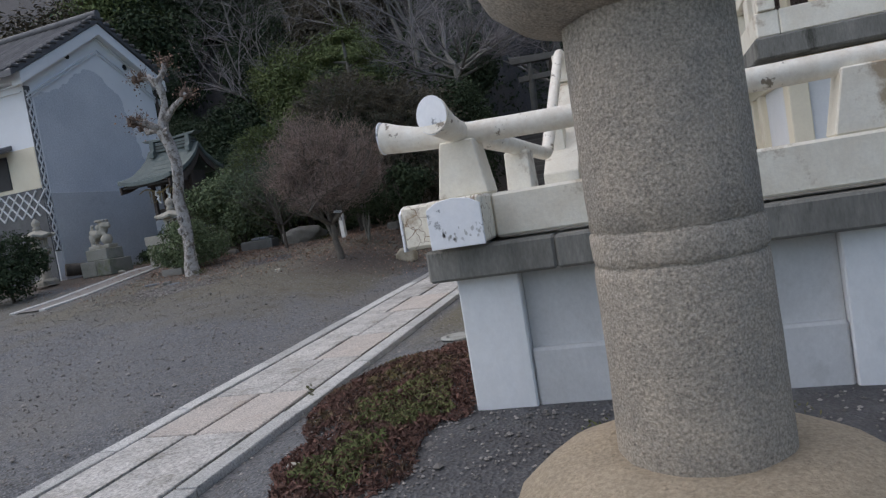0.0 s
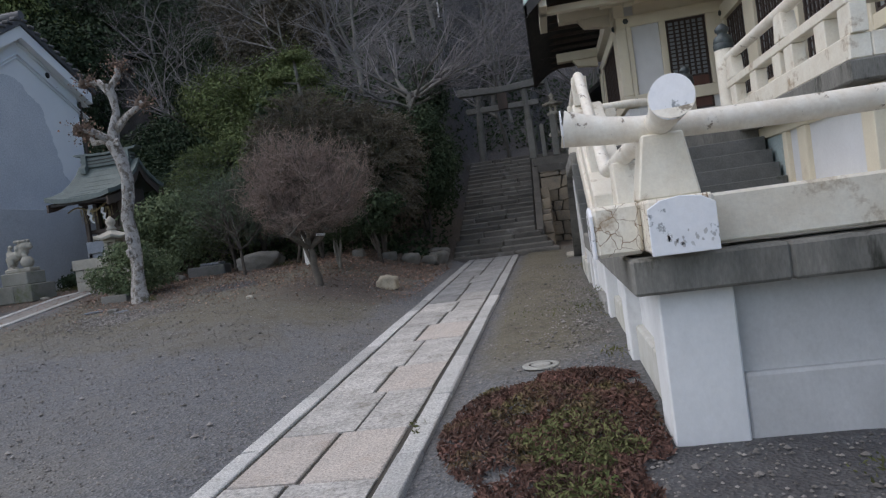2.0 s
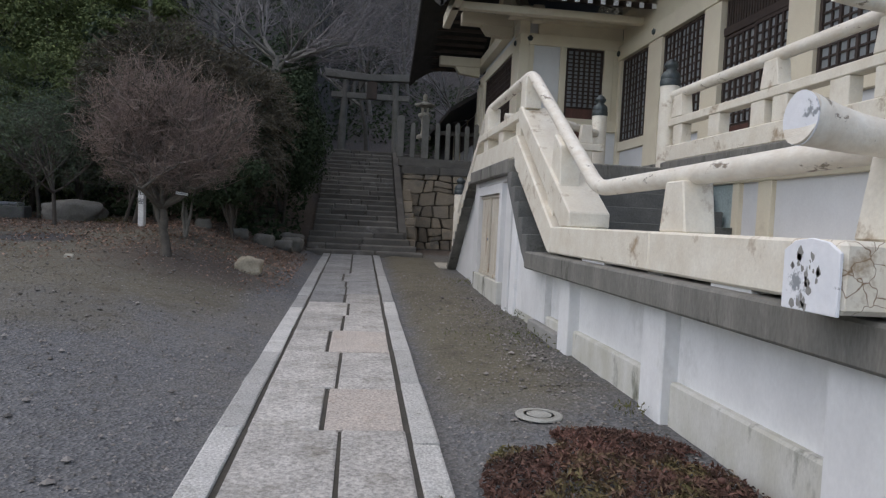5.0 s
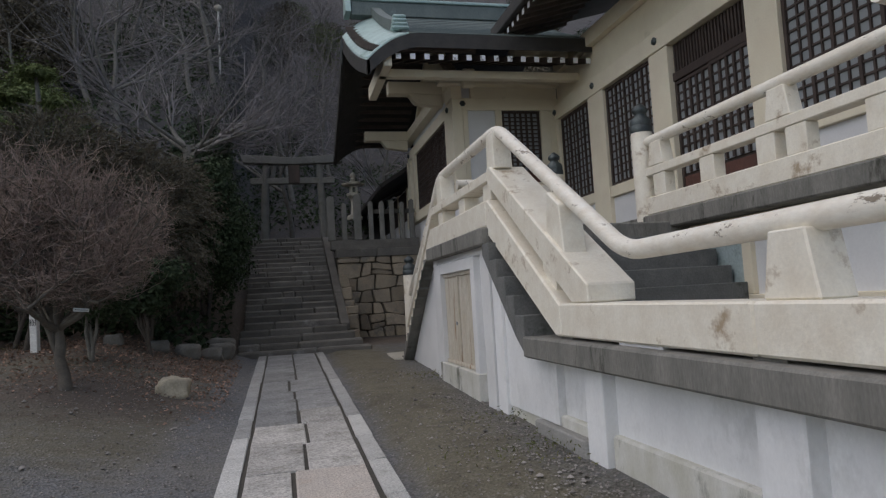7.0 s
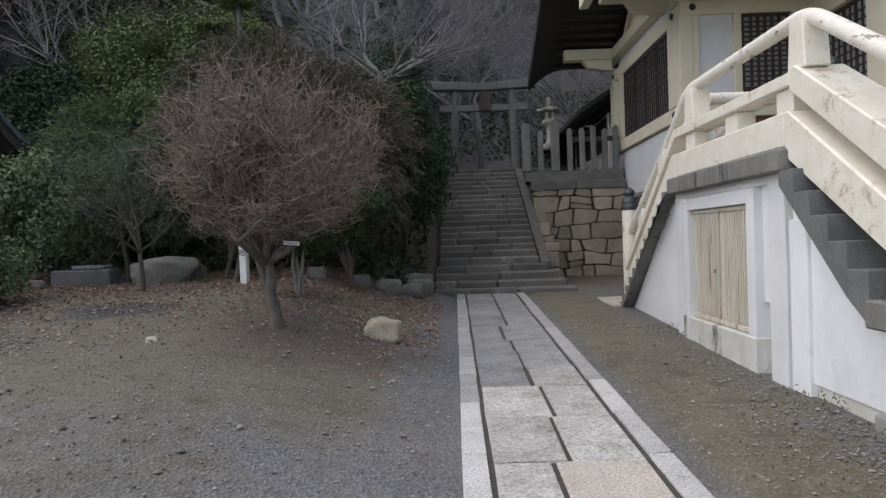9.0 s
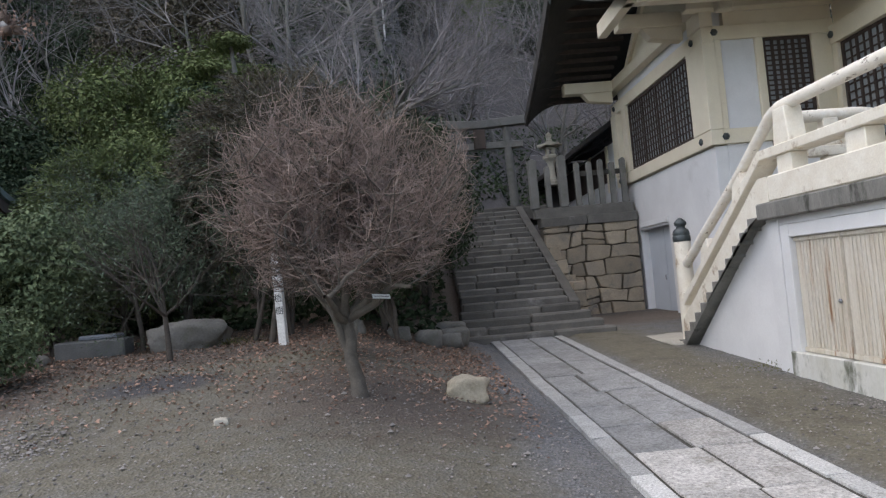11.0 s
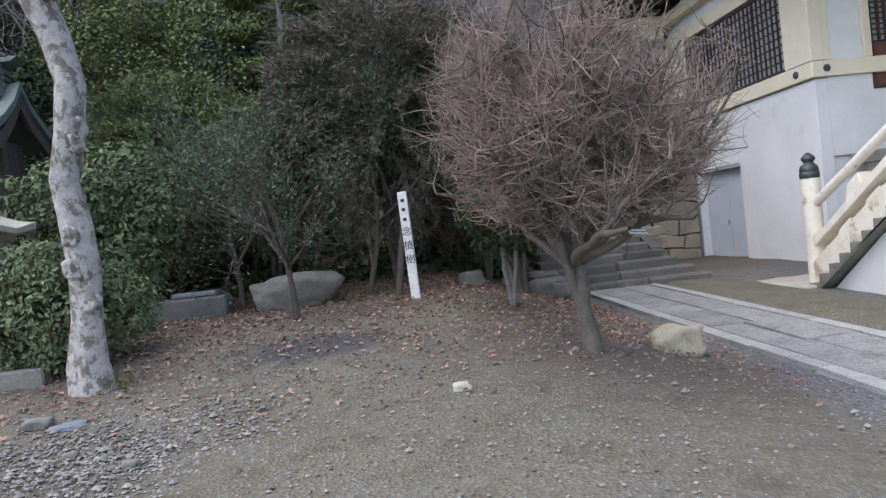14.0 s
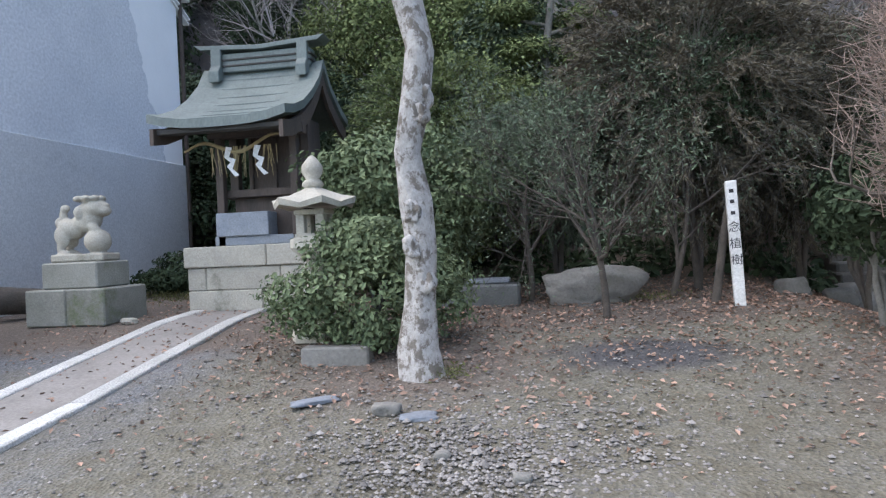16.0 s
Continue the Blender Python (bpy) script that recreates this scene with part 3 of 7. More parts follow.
def low_balustrade():
    b = thing("balustrade", "white concrete balustrade with flared round rail and cracked crossing beam ends", "balustrade")
    z0, z1 = 1.235, 1.575
    ax, ay = -1.24, 4.96
    part("beam_end", box(ax - .2, ax + .2, 4.484, 4.757, z0, z1, .02), M["cracked"], b, "cream beam end with brown cracks")
    part("side_beam", box(ax - .2, ax + .2, 4.76, 7.5, z0, z1, .02), M["rail"], b)
    part("side_beam", box(ax - .2, ax + .2, 7.504, 10.48, z0, z1, .018), M["rail"], b)
    part("beam_end", box(-1.75, ax - .203, ay - .2, ay + .2, z0, z1, .025), M["cracked"], b, "white beam end with brown cracks")
    part("front_beam", box(ax + .203, 2.6, ay - .16, ay + .16, z0, z1 - .01, .02), M["rail"], b)
    part("front_beam", box(2.604, 6.5, ay - .16, ay + .16, z0, z1 - .01, .02), M["rail"], b)
    # painted end plates, with an arched top
    arch = [(-.2, 0), (.2, 0), (.2, .29), (.12, .335), (0, .352), (-.12, .335), (-.2, .29)]
    part("end_plate", prism([(ax + p, z0 - .008 + q) for p, q in arch], "y", 4.462, 4.482, .004), M["capwhite"], b, "white painted beam end plate")
    part("end_plate", prism([(ay + p, z0 - .008 + q) for p, q in arch], "x", -1.768, -1.748, .004), M["capwhite"], b, "white end plate with peeling grey patches")
    peel = random.Random(71)
    for plane, n, mu, mz, su, sz in (("x", 26, .03, .15, .055, .075), ("y", 22, .02, .085, .10, .022)):
        for _ in range(n):
            u, q, r = peel.gauss(mu, su), peel.gauss(mz, sz), peel.uniform(.008, .030 if plane == "x" else .016)
            if abs(u) > .17 or not .02 < q < .28:
                continue
            ring = [(u + r * peel.uniform(.4, 1.1) * math.cos(k * .9), z0 - .008 + q + r * peel.uniform(.5, 1.7) * math.sin(k * .9)) for k in range(7)]
            if plane == "x":
                part("peeled_patch", prism([(ay + p, w) for p, w in ring], "x", -1.7695, -1.7685), M["footing"], b)
            else:
                part("peeled_patch", prism([(ax + p, w) for p, w in ring], "y", 4.4605, 4.4615), M["greypanel"], b)
    for y0, y1 in ((6.0, 6.5), (8.6, 9.3)):
        part("shim", box(ax - .17, ax + .17, y0, y1, COP1, z0 - .003, 0), M["plaster"], b)
    for y0 in (4.7, 7.3, 10.3):
        part("shim", box(ax - .15, ax + .15, y0, y0 + .3, COP1, z0 - .003, 0), M["coping"], b)
    post_block(b, ax, ay, z1, 2.0, .40, .26, "x", .3)
    post_block(b, ax, 7.25, z1, 1.99, .46, .30, "y", .26)
    for x in (1.5, 4.2):
        post_block(b, x, ay, z1 - .01, 1.99, .5, .34, "x", .26)
    # rails
    rail_line("front_rail", [(-1.86, ay, 2.07), (-.5, ay, 2.03), (6.4, ay, 2.03)], .084, b, 1.5)
    side = rail_line("side_rail", [(ax, 4.34, 2.085), (ax, 5.4, 2.06), (ax, 9.36, 2.02), (ax, 12.68, 3.98), (ax, 16.2, 3.97), (ax, 17.4, 3.2), (ax, 19.8, 1.86)], .086, b, 1.5)
    for v in side.data.vertices:
        if v.co.y < 4.5:
            v.co.y -= .4 * (v.co.x - ax) * (1 if v.co.y < 4.38 else .5)
    lathe("rail_cap", [(0, -.004), (.131, -.005), (.133, .004), (0, .006)], M["capwhite"], b, 24, smooth=False).matrix_local = pose(ax - .001, 4.332, 2.15, 90, 0, -22)
    lathe("rail_cap", [(0, -.003), (.128, -.004), (.13, .004), (0, .006)], M["capwhite"], b, 24, smooth=False).matrix_local = pose(-1.865, ay, 2.135, 0, -90, 0)
    # sloping beam beside the steps
    part("sloping_beam", prism([(10.484, z0), (10.64, z0), (12.86, 2.55), (12.86, 3.02), (12.78, 3.02), (10.5, z1), (10.484, z1)], "x", ax - .2, ax + .2, .02), M["rail"], b)
    part("middle_rail", prism([(9.86, z1 + .004), (10.24, z1 + .004), (12.80, 3.23), (12.80, 3.46), (12.68, 3.46), (9.86, 1.76)], "x", ax - .17, ax + .34, .015), M["rail"], b)
    part("support", prism([(10.42, 2.06), (10.88, 2.33), (10.80, 2.80), (10.50, 2.62)], "x", ax - .13, ax + .13, .012), M["rail"], b)
    part("strut", prism([(10.72, 1.70), (11.06, 1.91), (11.06, 2.12), (10.72, 1.90)], "x", ax - .12, ax + .12, .01), M["rail"], b)
    post_block(b, ax, 12.72, 3.42, 3.93, .36, .26, "y", .26)
    # landing
    part("landing_beam", box(ax - .2, ax + .2, 12.864, 16.25, 2.66, 3.02, .018), M["rail"], b)
    part("landing_middle_rail", box(ax - .17, ax + .17, 12.804, 16.1, 3.28, 3.42, .012), M["rail"], b)
    for y in (13.0, 14.4, 15.9):
        part("block", box(ax - .12, ax + .12, y - .18, y + .18, 3.024, 3.276, .01), M["rail"], b)
    post_block(b, ax, 15.9, 3.424, 3.92, .40, .28, "y", .26)
    # going down
    n, y0, rise, run = 12, 16.42, 2.22 / 12, 3.33 / 12
    pts = [(16.254, 2.66)]
    for i in range(n):
        z = 2.64 - (i + 1) * rise + .006
        pts += [(y0 + i * run + .02, z + rise), (y0 + i * run + .02, z), (y0 + (i + 1) * run, z)]
    pts = [p for i, p in enumerate(pts) if i == 0 or p != pts[i - 1]]
    part("stepped_beam", prism(pts + [(19.75, .80), (16.5, 3.02), (16.254, 3.02)], "x", ax - .2, ax + .2, .0), M["rail"], b)
    part("falling_middle_rail", prism([(16.104, 3.28), (16.45, 3.28), (19.75, 1.06), (19.75, 1.22), (16.5, 3.42), (16.104, 3.42)], "x", ax - .17, ax + .17, .012), M["rail"], b)
    for y in (16.9, 17.6, 18.3, 19.0):
        zz = 3.02 - (y - 16.5) * .683
        part("block", prism([(y - .15, zz + .0), (y + .15, zz - .19), (y + .15, zz + .03), (y - .15, zz + .24)], "x", ax - .12, ax + .12, .008), M["rail"], b)
    for y in (17.3, 18.7):
        zz = 3.42 - (y - 16.5) * .67
        part("support", prism([(y - .2, zz + .1), (y + .2, zz - .16), (y + .13, zz + .17), (y - .13, zz + .34)], "x", ax - .13, ax + .13, .01), M["rail"], b)
    newel_post(b, ax, 19.93, .36, 2.36, .16)


def newel_post(parent, x, y, z0, z1, r):
    post = lathe("newel_post", [(r, z0), (r, z1 - .12), (r * .96, z1)], M["rail"], parent, 20, at=(x, y, 0))
    lathe("collar", [(r * 1.02, z1 - .06), (r * 1.06, z1 - .03), (r * 1.06, z1 + .04), (r * .98, z1 + .06)], M["bronze"], post, 20, at=(x, y, 0))
    h = r * 2.2
    prof = [(r * .98, 0), (r * 1.02, .1), (r * .9, .3), (r * .55, .42), (r * .5, .5), (r * .72, .6), (r * .74, .72), (r * .5, .86), (r * .2, .97), (.004, 1.0)]
    lathe("finial", [(a, z1 + .06 + q * h) for a, q in prof], M["bronze"], post, 20, "black bronze onion-shaped finial", at=(x, y, 0))


low_balustrade()


def inner_balustrade():
    """The other side of the landing and the way to the veranda."""
    b = thing("landing_balustrade", "white concrete balustrade on the hall side of the landing", "balustrade")
    newel_post(b, 1.5, 17.2, 2.64, 4.22, .17)
    rail_line("rail", [(-.9, 16.32, 3.85), (.2, 16.32, 3.85), (1.4, 17.1, 3.75)], .09, b)
    part("middle_rail", box(-.8, 1.3, 16.22, 16.4, 3.25, 3.40, .012), M["rail"], b)
    part("beam", box(-.8, 1.3, 16.2, 16.42, 2.66, 2.95, .015), M["rail"], b)
    for x in (-.4, .9):
        part("block", box(x - .14, x + .14, 16.24, 16.38, 2.954, 3.246, .01), M["rail"], b)
        post_block(b, x, 16.32, 3.404, 3.8, .3, .22, "x", .16)


inner_balustrade()

# ---- the upper podium and its veranda ----


def upper_podium():
    w = thing("wall_upper_podium", "cream and white panelled podium wall under the hall veranda", "wall", kind="structure")
    part("wall_core", box(1.76, 9, 8.66, 22.2, COP1 - .2, 2.56, 0), M["plaster"], w)
    part("base_band", box(1.68, 1.9, 8.6, 12.9, COP1, 1.52, .01), M["cream"], w)
    part("top_band", box(1.68, 1.9, 8.6, 12.9, 2.36, 2.556, .01), M["cream"], w)
    for y in (8.6, 10.7, 11.5, 12.75):
        part("pilaster", box(1.685, 1.9, y, y + (.32 if y < 11 else .18), 1.524, 2.356, .01), M["cream"], w)
    part("stained_panel", box(1.735, 1.8, 11.69, 12.74, 1.53, 2.35, .004), M["bluegreen"], w, "pale blue-green panel with black algae")
    part("front_base_band", box(1.904, 9, 8.6, 8.8, COP1, 1.52, .01), M["cream"], w)
    part("front_top_band", box(1.904, 9, 8.6, 8.8, 2.36, 2.556, .01), M["cream"], w)
    for x in (2.9, 4.9, 6.9):
        part("pilaster", box(x, x + .3, 8.605, 8.8, 1.524, 2.356, .01), M["cream"], w)
    s = thing("veranda_slab", "weathered grey concrete slab of the raised veranda", "veranda", kind="structure")
    part("slab", box(1.36, 9, 8.28, 13.78, 2.56, 2.80, .02), M["coping"], s)
    part("slab", box(1.36, 9, 13.784, 22.2, 2.55, 2.796, .02), M["coping"], s)
    b = thing("veranda_balustrade", "cream concrete balustrade of the raised veranda", "balustrade")
    x, y = 1.52, 8.45
    part("lower_beam", box(x - .12, x + .12, y - .12, 13.45, 2.804, 3.08, .015), M["rail"], b)
    part("middle_rail", box(x - .1, x + .1, y - .1, 13.45, 3.42, 3.55, .012), M["rail"], b)
    part("lower_beam", box(x + .124, 8.9, y - .12, y + .12, 2.804, 3.08, .015), M["rail"], b)
    part("middle_rail", box(x + .104, 8.9, y - .1, y + .1, 3.42, 3.55, .012), M["rail"], b)
    for yy in (8.45, 9.15, 10.25, 10.75, 11.9, 13.1):
        part("block", box(x - .09, x + .09, yy - .16, yy + .16, 3.084, 3.416, .01), M["rail"], b)
    for yy in (8.45, 10.5, 13.15):
        post_block(b, x, yy, 3.554, 3.92, .42, .28, "y", .2)
    for xx in (2.6, 3.4, 4.6, 5.4, 6.6, 7.6):
        part("block", box(xx - .16, xx + .16, y - .09, y + .09, 3.084, 3.416, .01), M["rail"], b)
    for xx in (3.0, 5.0, 7.1):
        post_block(b, xx, y, 3.554, 3.92, .42, .28, "x", .2)
    rail_line("rail", [(x, 7.75, 4.04), (x, 8.8, 3.98), (x, 13.5, 3.98)], .085, b, 1.3)
    rail_line("rail", [(.82, y, 4.04), (2.0, y, 3.98), (8.9, y, 3.98)], .085, b, 1.3)
    newel_post(b, 1.5, 13.62, 2.64, 4.22, .17)


upper_podium()

# ---- the hall and its annex ----
HX, AX, AY = 3.9, .76, 22.3


def lattice_window(parent, plane, at, a0, a1, z0, z1, nx, nz, lower=0.0, thick=.035):
    """A dark frame with muntins over glass; plane 'x' faces -x, 'y' faces -y."""
    def bx(u0, u1, w0, w1, d0, d1, bev=.004):
        return box(at + d0, at + d1, u0, u1, w0, w1, bev) if plane == "x" else box(u0, u1, at + d0, at + d1, w0, w1, bev)

    win = part("window_frame", bx(a0, a1, z0, z1, .10, .13, 0), M["lattice"], parent)
    f = .07
    part("pane", bx(a0 + f, a1 - f, z0 + f + lower, z1 - f, .075, .098, 0), M["glass"], win)
    for u0, u1, w0, w1 in ((a0, a0 + f, z0, z1), (a1 - f, a1, z0, z1), (a0 + f + .002, a1 - f - .002, z0, z0 + f), (a0 + f + .002, a1 - f - .002, z1 - f, z1)):
        part("stile", bx(u0, u1, w0, w1, .02, .098), M["lattice"], win)
    if lower:
        part("bottom_panel", bx(a0 + f, a1 - f, z0 + f, z0 + lower, .04, .096), M["redwood"], win)
    for i in range(1, nx):
        u = a0 + f + (a1 - a0 - 2 * f) * i / nx
        w = thick * (1.7 if i % max(1, nx // 4) == 0 else 1)
        part("muntin", bx(u - w / 2, u + w / 2, z0 + f + lower, z1 - f, .04 - .012 * (w > thick), .074, 0), M["lattice"], win)
    for i in range(1, nz):
        w = z0 + f + lower + (z1 - z0 - 2 * f - lower) * i / nz
        part("muntin", bx(a0 + f, a1 - f, w - thick / 2, w + thick / 2, .045, .073, 0), M["lattice"], win)
    return win


def boss(parent, x, y, z, plane):
    ob = lathe("boss", [(0, -.01), (.085, -.01), (.09, .02), (.05, .05), (0, .06)], M["bronze"], parent, 6, smooth=False)
    ob.matrix_local = pose(x, y, z, 0, -90, 0) if plane == "x" else pose(x, y, z, 90, 0, 0)


def annex():
    w = thing("wall_annex_side", "white annex wall with cream timber frame and dark lattice window", "wall", kind="structure")
    part("lower_wall", box(AX + .325, 3.88, AY + .08, 29.3, 0, 4.55, 0), M["plaster"], w)
    part("wall_panel", box(AX, AX + .3, AY, 25.55, .3, 4.52, .01), M["plaster"], w)
    part("wall_panel", box(AX + .03, AX + .3, 27.95, 29.3, .3, 4.52, .01), M["plaster"], w)
    part("wall_panel", box(AX + .02, AX + .3, 25.554, 27.946, 2.98, 4.52, .01), M["plaster"], w)
    part("ledge", box(AX - .03, AX + .3, 25.6, 27.9, 3.05, 3.2, .01), M["plaster"], w)
    d = thing("annex_door", "pale grey flush metal door recessed in the white annex wall", "door", kind="structure")
    part("door_leaf", box(AX + .28, AX + .32, 25.56, 26.7, .42, 2.97, .004), M["annexdoor"], d)
    part("door_leaf", box(AX + .27, AX + .31, 26.704, 27.94, .42, 2.97, .004), M["annexdoor"], d)
    part("handle", box(AX + .24, AX + .28, 26.8, 26.84, 1.4, 1.55, .006), M["steel"], d)
    # upper storey frame
    part("upper_core", box(AX + .14, 3.88, AY + .14, 29.2, 4.56, 8.2, 0), M["plaster"], w)
    part("sill_beam", box(AX - .10, AX + .2, AY - .1, 29.4, 4.55, 4.9, .012), M["cream"], w)
    part("head_beam", box(AX - .08, AX + .2, AY - .08, 29.4, 6.98, 7.34, .012), M["cream"], w)
    part("upper_beam", box(AX - .14, AX + .2, AY - .3, 30.2, 7.75, 8.1, .012), M["cream"], w)
    for y0, y1 in ((AY - .12, 23.12), (27.86, 28.3), (28.9, 29.42)):
        part("post", box(AX - .12, AX + .2, y0, y1, 4.904, 6.976, .012), M["cream"], w)
    part("post", box(AX - .12, AX + .2, AY - .12, 22.9, 7.344, 7.746, .012), M["cream"], w)
    lattice_window(w, "x", AX - .06, 23.15, 27.84, 4.92, 6.96, 24, 10)
    for y, z in ((22.75, 4.72), (22.75, 7.15), (29.0, 4.72), (29.0, 7.15)):
        boss(w, AX - .105, y, z, "x")
    # bracket beams carrying the eave
    for y in (29.0, 23.2):
        part("bracket_beam", box(-1.0, AX - .144, y - .18, y + .18, 7.72, 8.08, .015), M["cream"], w)
        part("bracket", prism([(-.2, 7.45), (AX - .145, 7.35), (AX - .145, 7.716), (-.4, 7.716)], "y", y - .14, y + .14, .01), M["cream"], w)
    f = thing("wall_annex_front", "cream framed annex front with white panel and dark lattice door", "wall", kind="structure")
    part("sill_beam", box(AX + .204, HX, AY - .1, AY + .2, 4.55, 4.9, .012), M["cream"], f)
    part("head_beam", box(AX + .204, HX, AY - .08, AY + .2, 7.02, 7.36, .012), M["cream"], f)
    part("upper_beam", box(AX - .5, HX, AY - .34, AY - .02, 7.70, 8.02, .012), M["cream"], f)
    part("wall_panel", box(AX + .5, HX, AY - .02, AY + .138, 7.364, 7.7, 0), M["cream"], f)
    for x0, x1 in ((.964, 1.12), (1.95, 2.14), (3.32, 3.62)):
        part("post", box(x0, x1, AY - .09, AY + .2, 4.904, 7.016, .012), M["cream"], f)
    part("white_panel", box(1.124, 1.946, AY - .03, AY + .137, 4.904, 7.016, .01), M["plaster"], f)
    lattice_window(f, "y", AY - .06, 2.15, 3.31, 4.2, 7.01, 6, 14, 1.0)
    part("wall_panel", box(AX + .3, HX, AY - .005, AY + .079, 2.8, 4.546, .008), M["plaster"], f)
    part("wall_panel", box(3.624, HX, AY - .04, AY + .1, 4.904, 7.016, .008), M["cream"], f)
    boss(f, 1.0, AY - .105, 4.72, "y")
    boss(f, .98, AY - .085, 7.2, "y")
    part("hanging_bracket", box(.9, 1.25, AY - .62, AY - .345, 7.55, 8.05, .03), M["cream"], f)
    # rear, lower building running back
    r = thing("rear_wing", "low rear wing with dark eave behind the annex", "building")
    part("wall", box(.95, 3.8, 29.45, 42, 2.5, 6.3, 0), M["plaster"], r)
    for y in (31, 33.2, 35.4, 37.6):
        part("post", box(.88, .946, y, y + .22, 4.6, 6.3, .01), M["cream"], r)
        part("dark_panel", box(.90, .947, y + .23, y + 2.18, 5.0, 6.2, .0), M["lattice"], r)
    part("roof", prism([(-.35, 6.28), (2.2, 7.9), (5, 7.9), (5, 7.7), (2.2, 7.7), (-.35, 6.1)], "y", 29.9, 42.5, .01), M["fascia"], r)


annex()


def hall():
    w = thing("wall_hall", "cream timbered hall wall with tall dark lattice windows", "wall", kind="structure")
    part("core", box(HX + .16, 9, 8.9, AY - .02, 2.81, 8.6, 0), M["plaster"], w)
    posts = [(22.0, AY - .1), (19.2, 20.05), (16.25, 16.98), (13.05, 13.82), (9.95, 10.7), (8.85, 9.4)]
    for y0, y1 in posts:
        part("post", box(HX - .12, HX + .2, y0, y1, 2.81, 7.0, .012), M["cream"], w)
    part("head_beam", box(HX - .16, HX + .2, 8.8, AY - .11, 6.70, 7.14, .012), M["cream"], w)
    part("upper_wall", box(HX - .02, HX + .158, 8.85, AY - .11, 7.144, 8.0, 0), M["cream"], w)
    part("upper_beam", box(HX - .2, HX + .2, 8.7, AY - .36, 8.004, 8.4, .012), M["cream"], w)
    for y0, y1 in ((20.054, 21.996), (16.984, 19.196), (10.704, 13.046)):
        part("sill_beam", box(HX - .1, HX + .2, y0, y1, 3.95, 4.22, .012), M["cream"], w)
        part("under_panel", box(HX - .01, HX + .158, y0, y1, 2.81, 3.946, 0), M["plaster"], w)
    lattice_window(w, "x", HX - .06, 20.06, 21.99, 4.23, 6.69, 8, 12)
    lattice_window(w, "x", HX - .06, 16.99, 19.19, 4.23, 6.69, 10, 12)
    lattice_window(w, "x", HX - .06, 10.71, 13.04, 4.23, 6.69, 10, 12)
    lattice_window(w, "x", HX - .06, 13.83, 15.03, 2.85, 5.9, 5, 10, 1.05)
    lattice_window(w, "x", HX - .02, 15.04, 16.24, 2.85, 5.9, 5, 10, 1.05)
    part("transom_beam", box(HX - .03, HX + .15, 13.83, 16.24, 5.91, 6.09, .008), M["lattice"], w)
    t = part("transom", box(HX + .05, HX + .15, 13.83, 16.24, 6.094, 6.69, 0), M["darkwood"], w)
    for i in range(24):
        y = 13.88 + i * .0985
        part("slat", box(HX, HX + .048, y, y + .05, 6.10, 6.68, .003), M["lattice"], t)
    for y in (22.1, 19.62, 16.6, 13.43, 10.3):
        boss(w, HX - .17, y, 6.92, "x")
    for y in (20.9, 16.6, 12.4):
        part("bracket_beam", box(2.0, HX - .204, y - .18, y + .18, 8.0, 8.36, .1), M["cream"], w)
    f = thing("wall_hall_front", "cream timbered front of the hall", "wall", kind="structure")
    part("head_beam", box(HX + .204, 9, 8.74, 9.0, 6.7, 7.14, .012), M["cream"], f)
    for x in (5.2, 6.8, 8.4):
        part("post", box(x, x + .4, 8.78, 9.0, 2.81, 6.696, .012), M["cream"], f)
    roof = thing("hall_roof", "dark deep eave of the hall with white rafter ends", "roof", kind="structure")
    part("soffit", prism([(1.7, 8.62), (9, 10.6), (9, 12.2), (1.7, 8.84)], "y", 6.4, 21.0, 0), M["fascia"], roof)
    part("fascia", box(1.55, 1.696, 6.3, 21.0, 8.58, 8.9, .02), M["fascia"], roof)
    for i in range(38):
        y = 6.7 + i * .38
        part("rafter", prism([(1.72, 8.44), (3.7, 9.02), (3.7, 9.14), (1.72, 8.615)], "y", y, y + .11, 0), M["darkwood"], roof)
        part("rafter_end", box(1.70, 1.717, y - .005, y + .115, 8.44, 8.57, .003), M["capwhite"], roof)


hall()


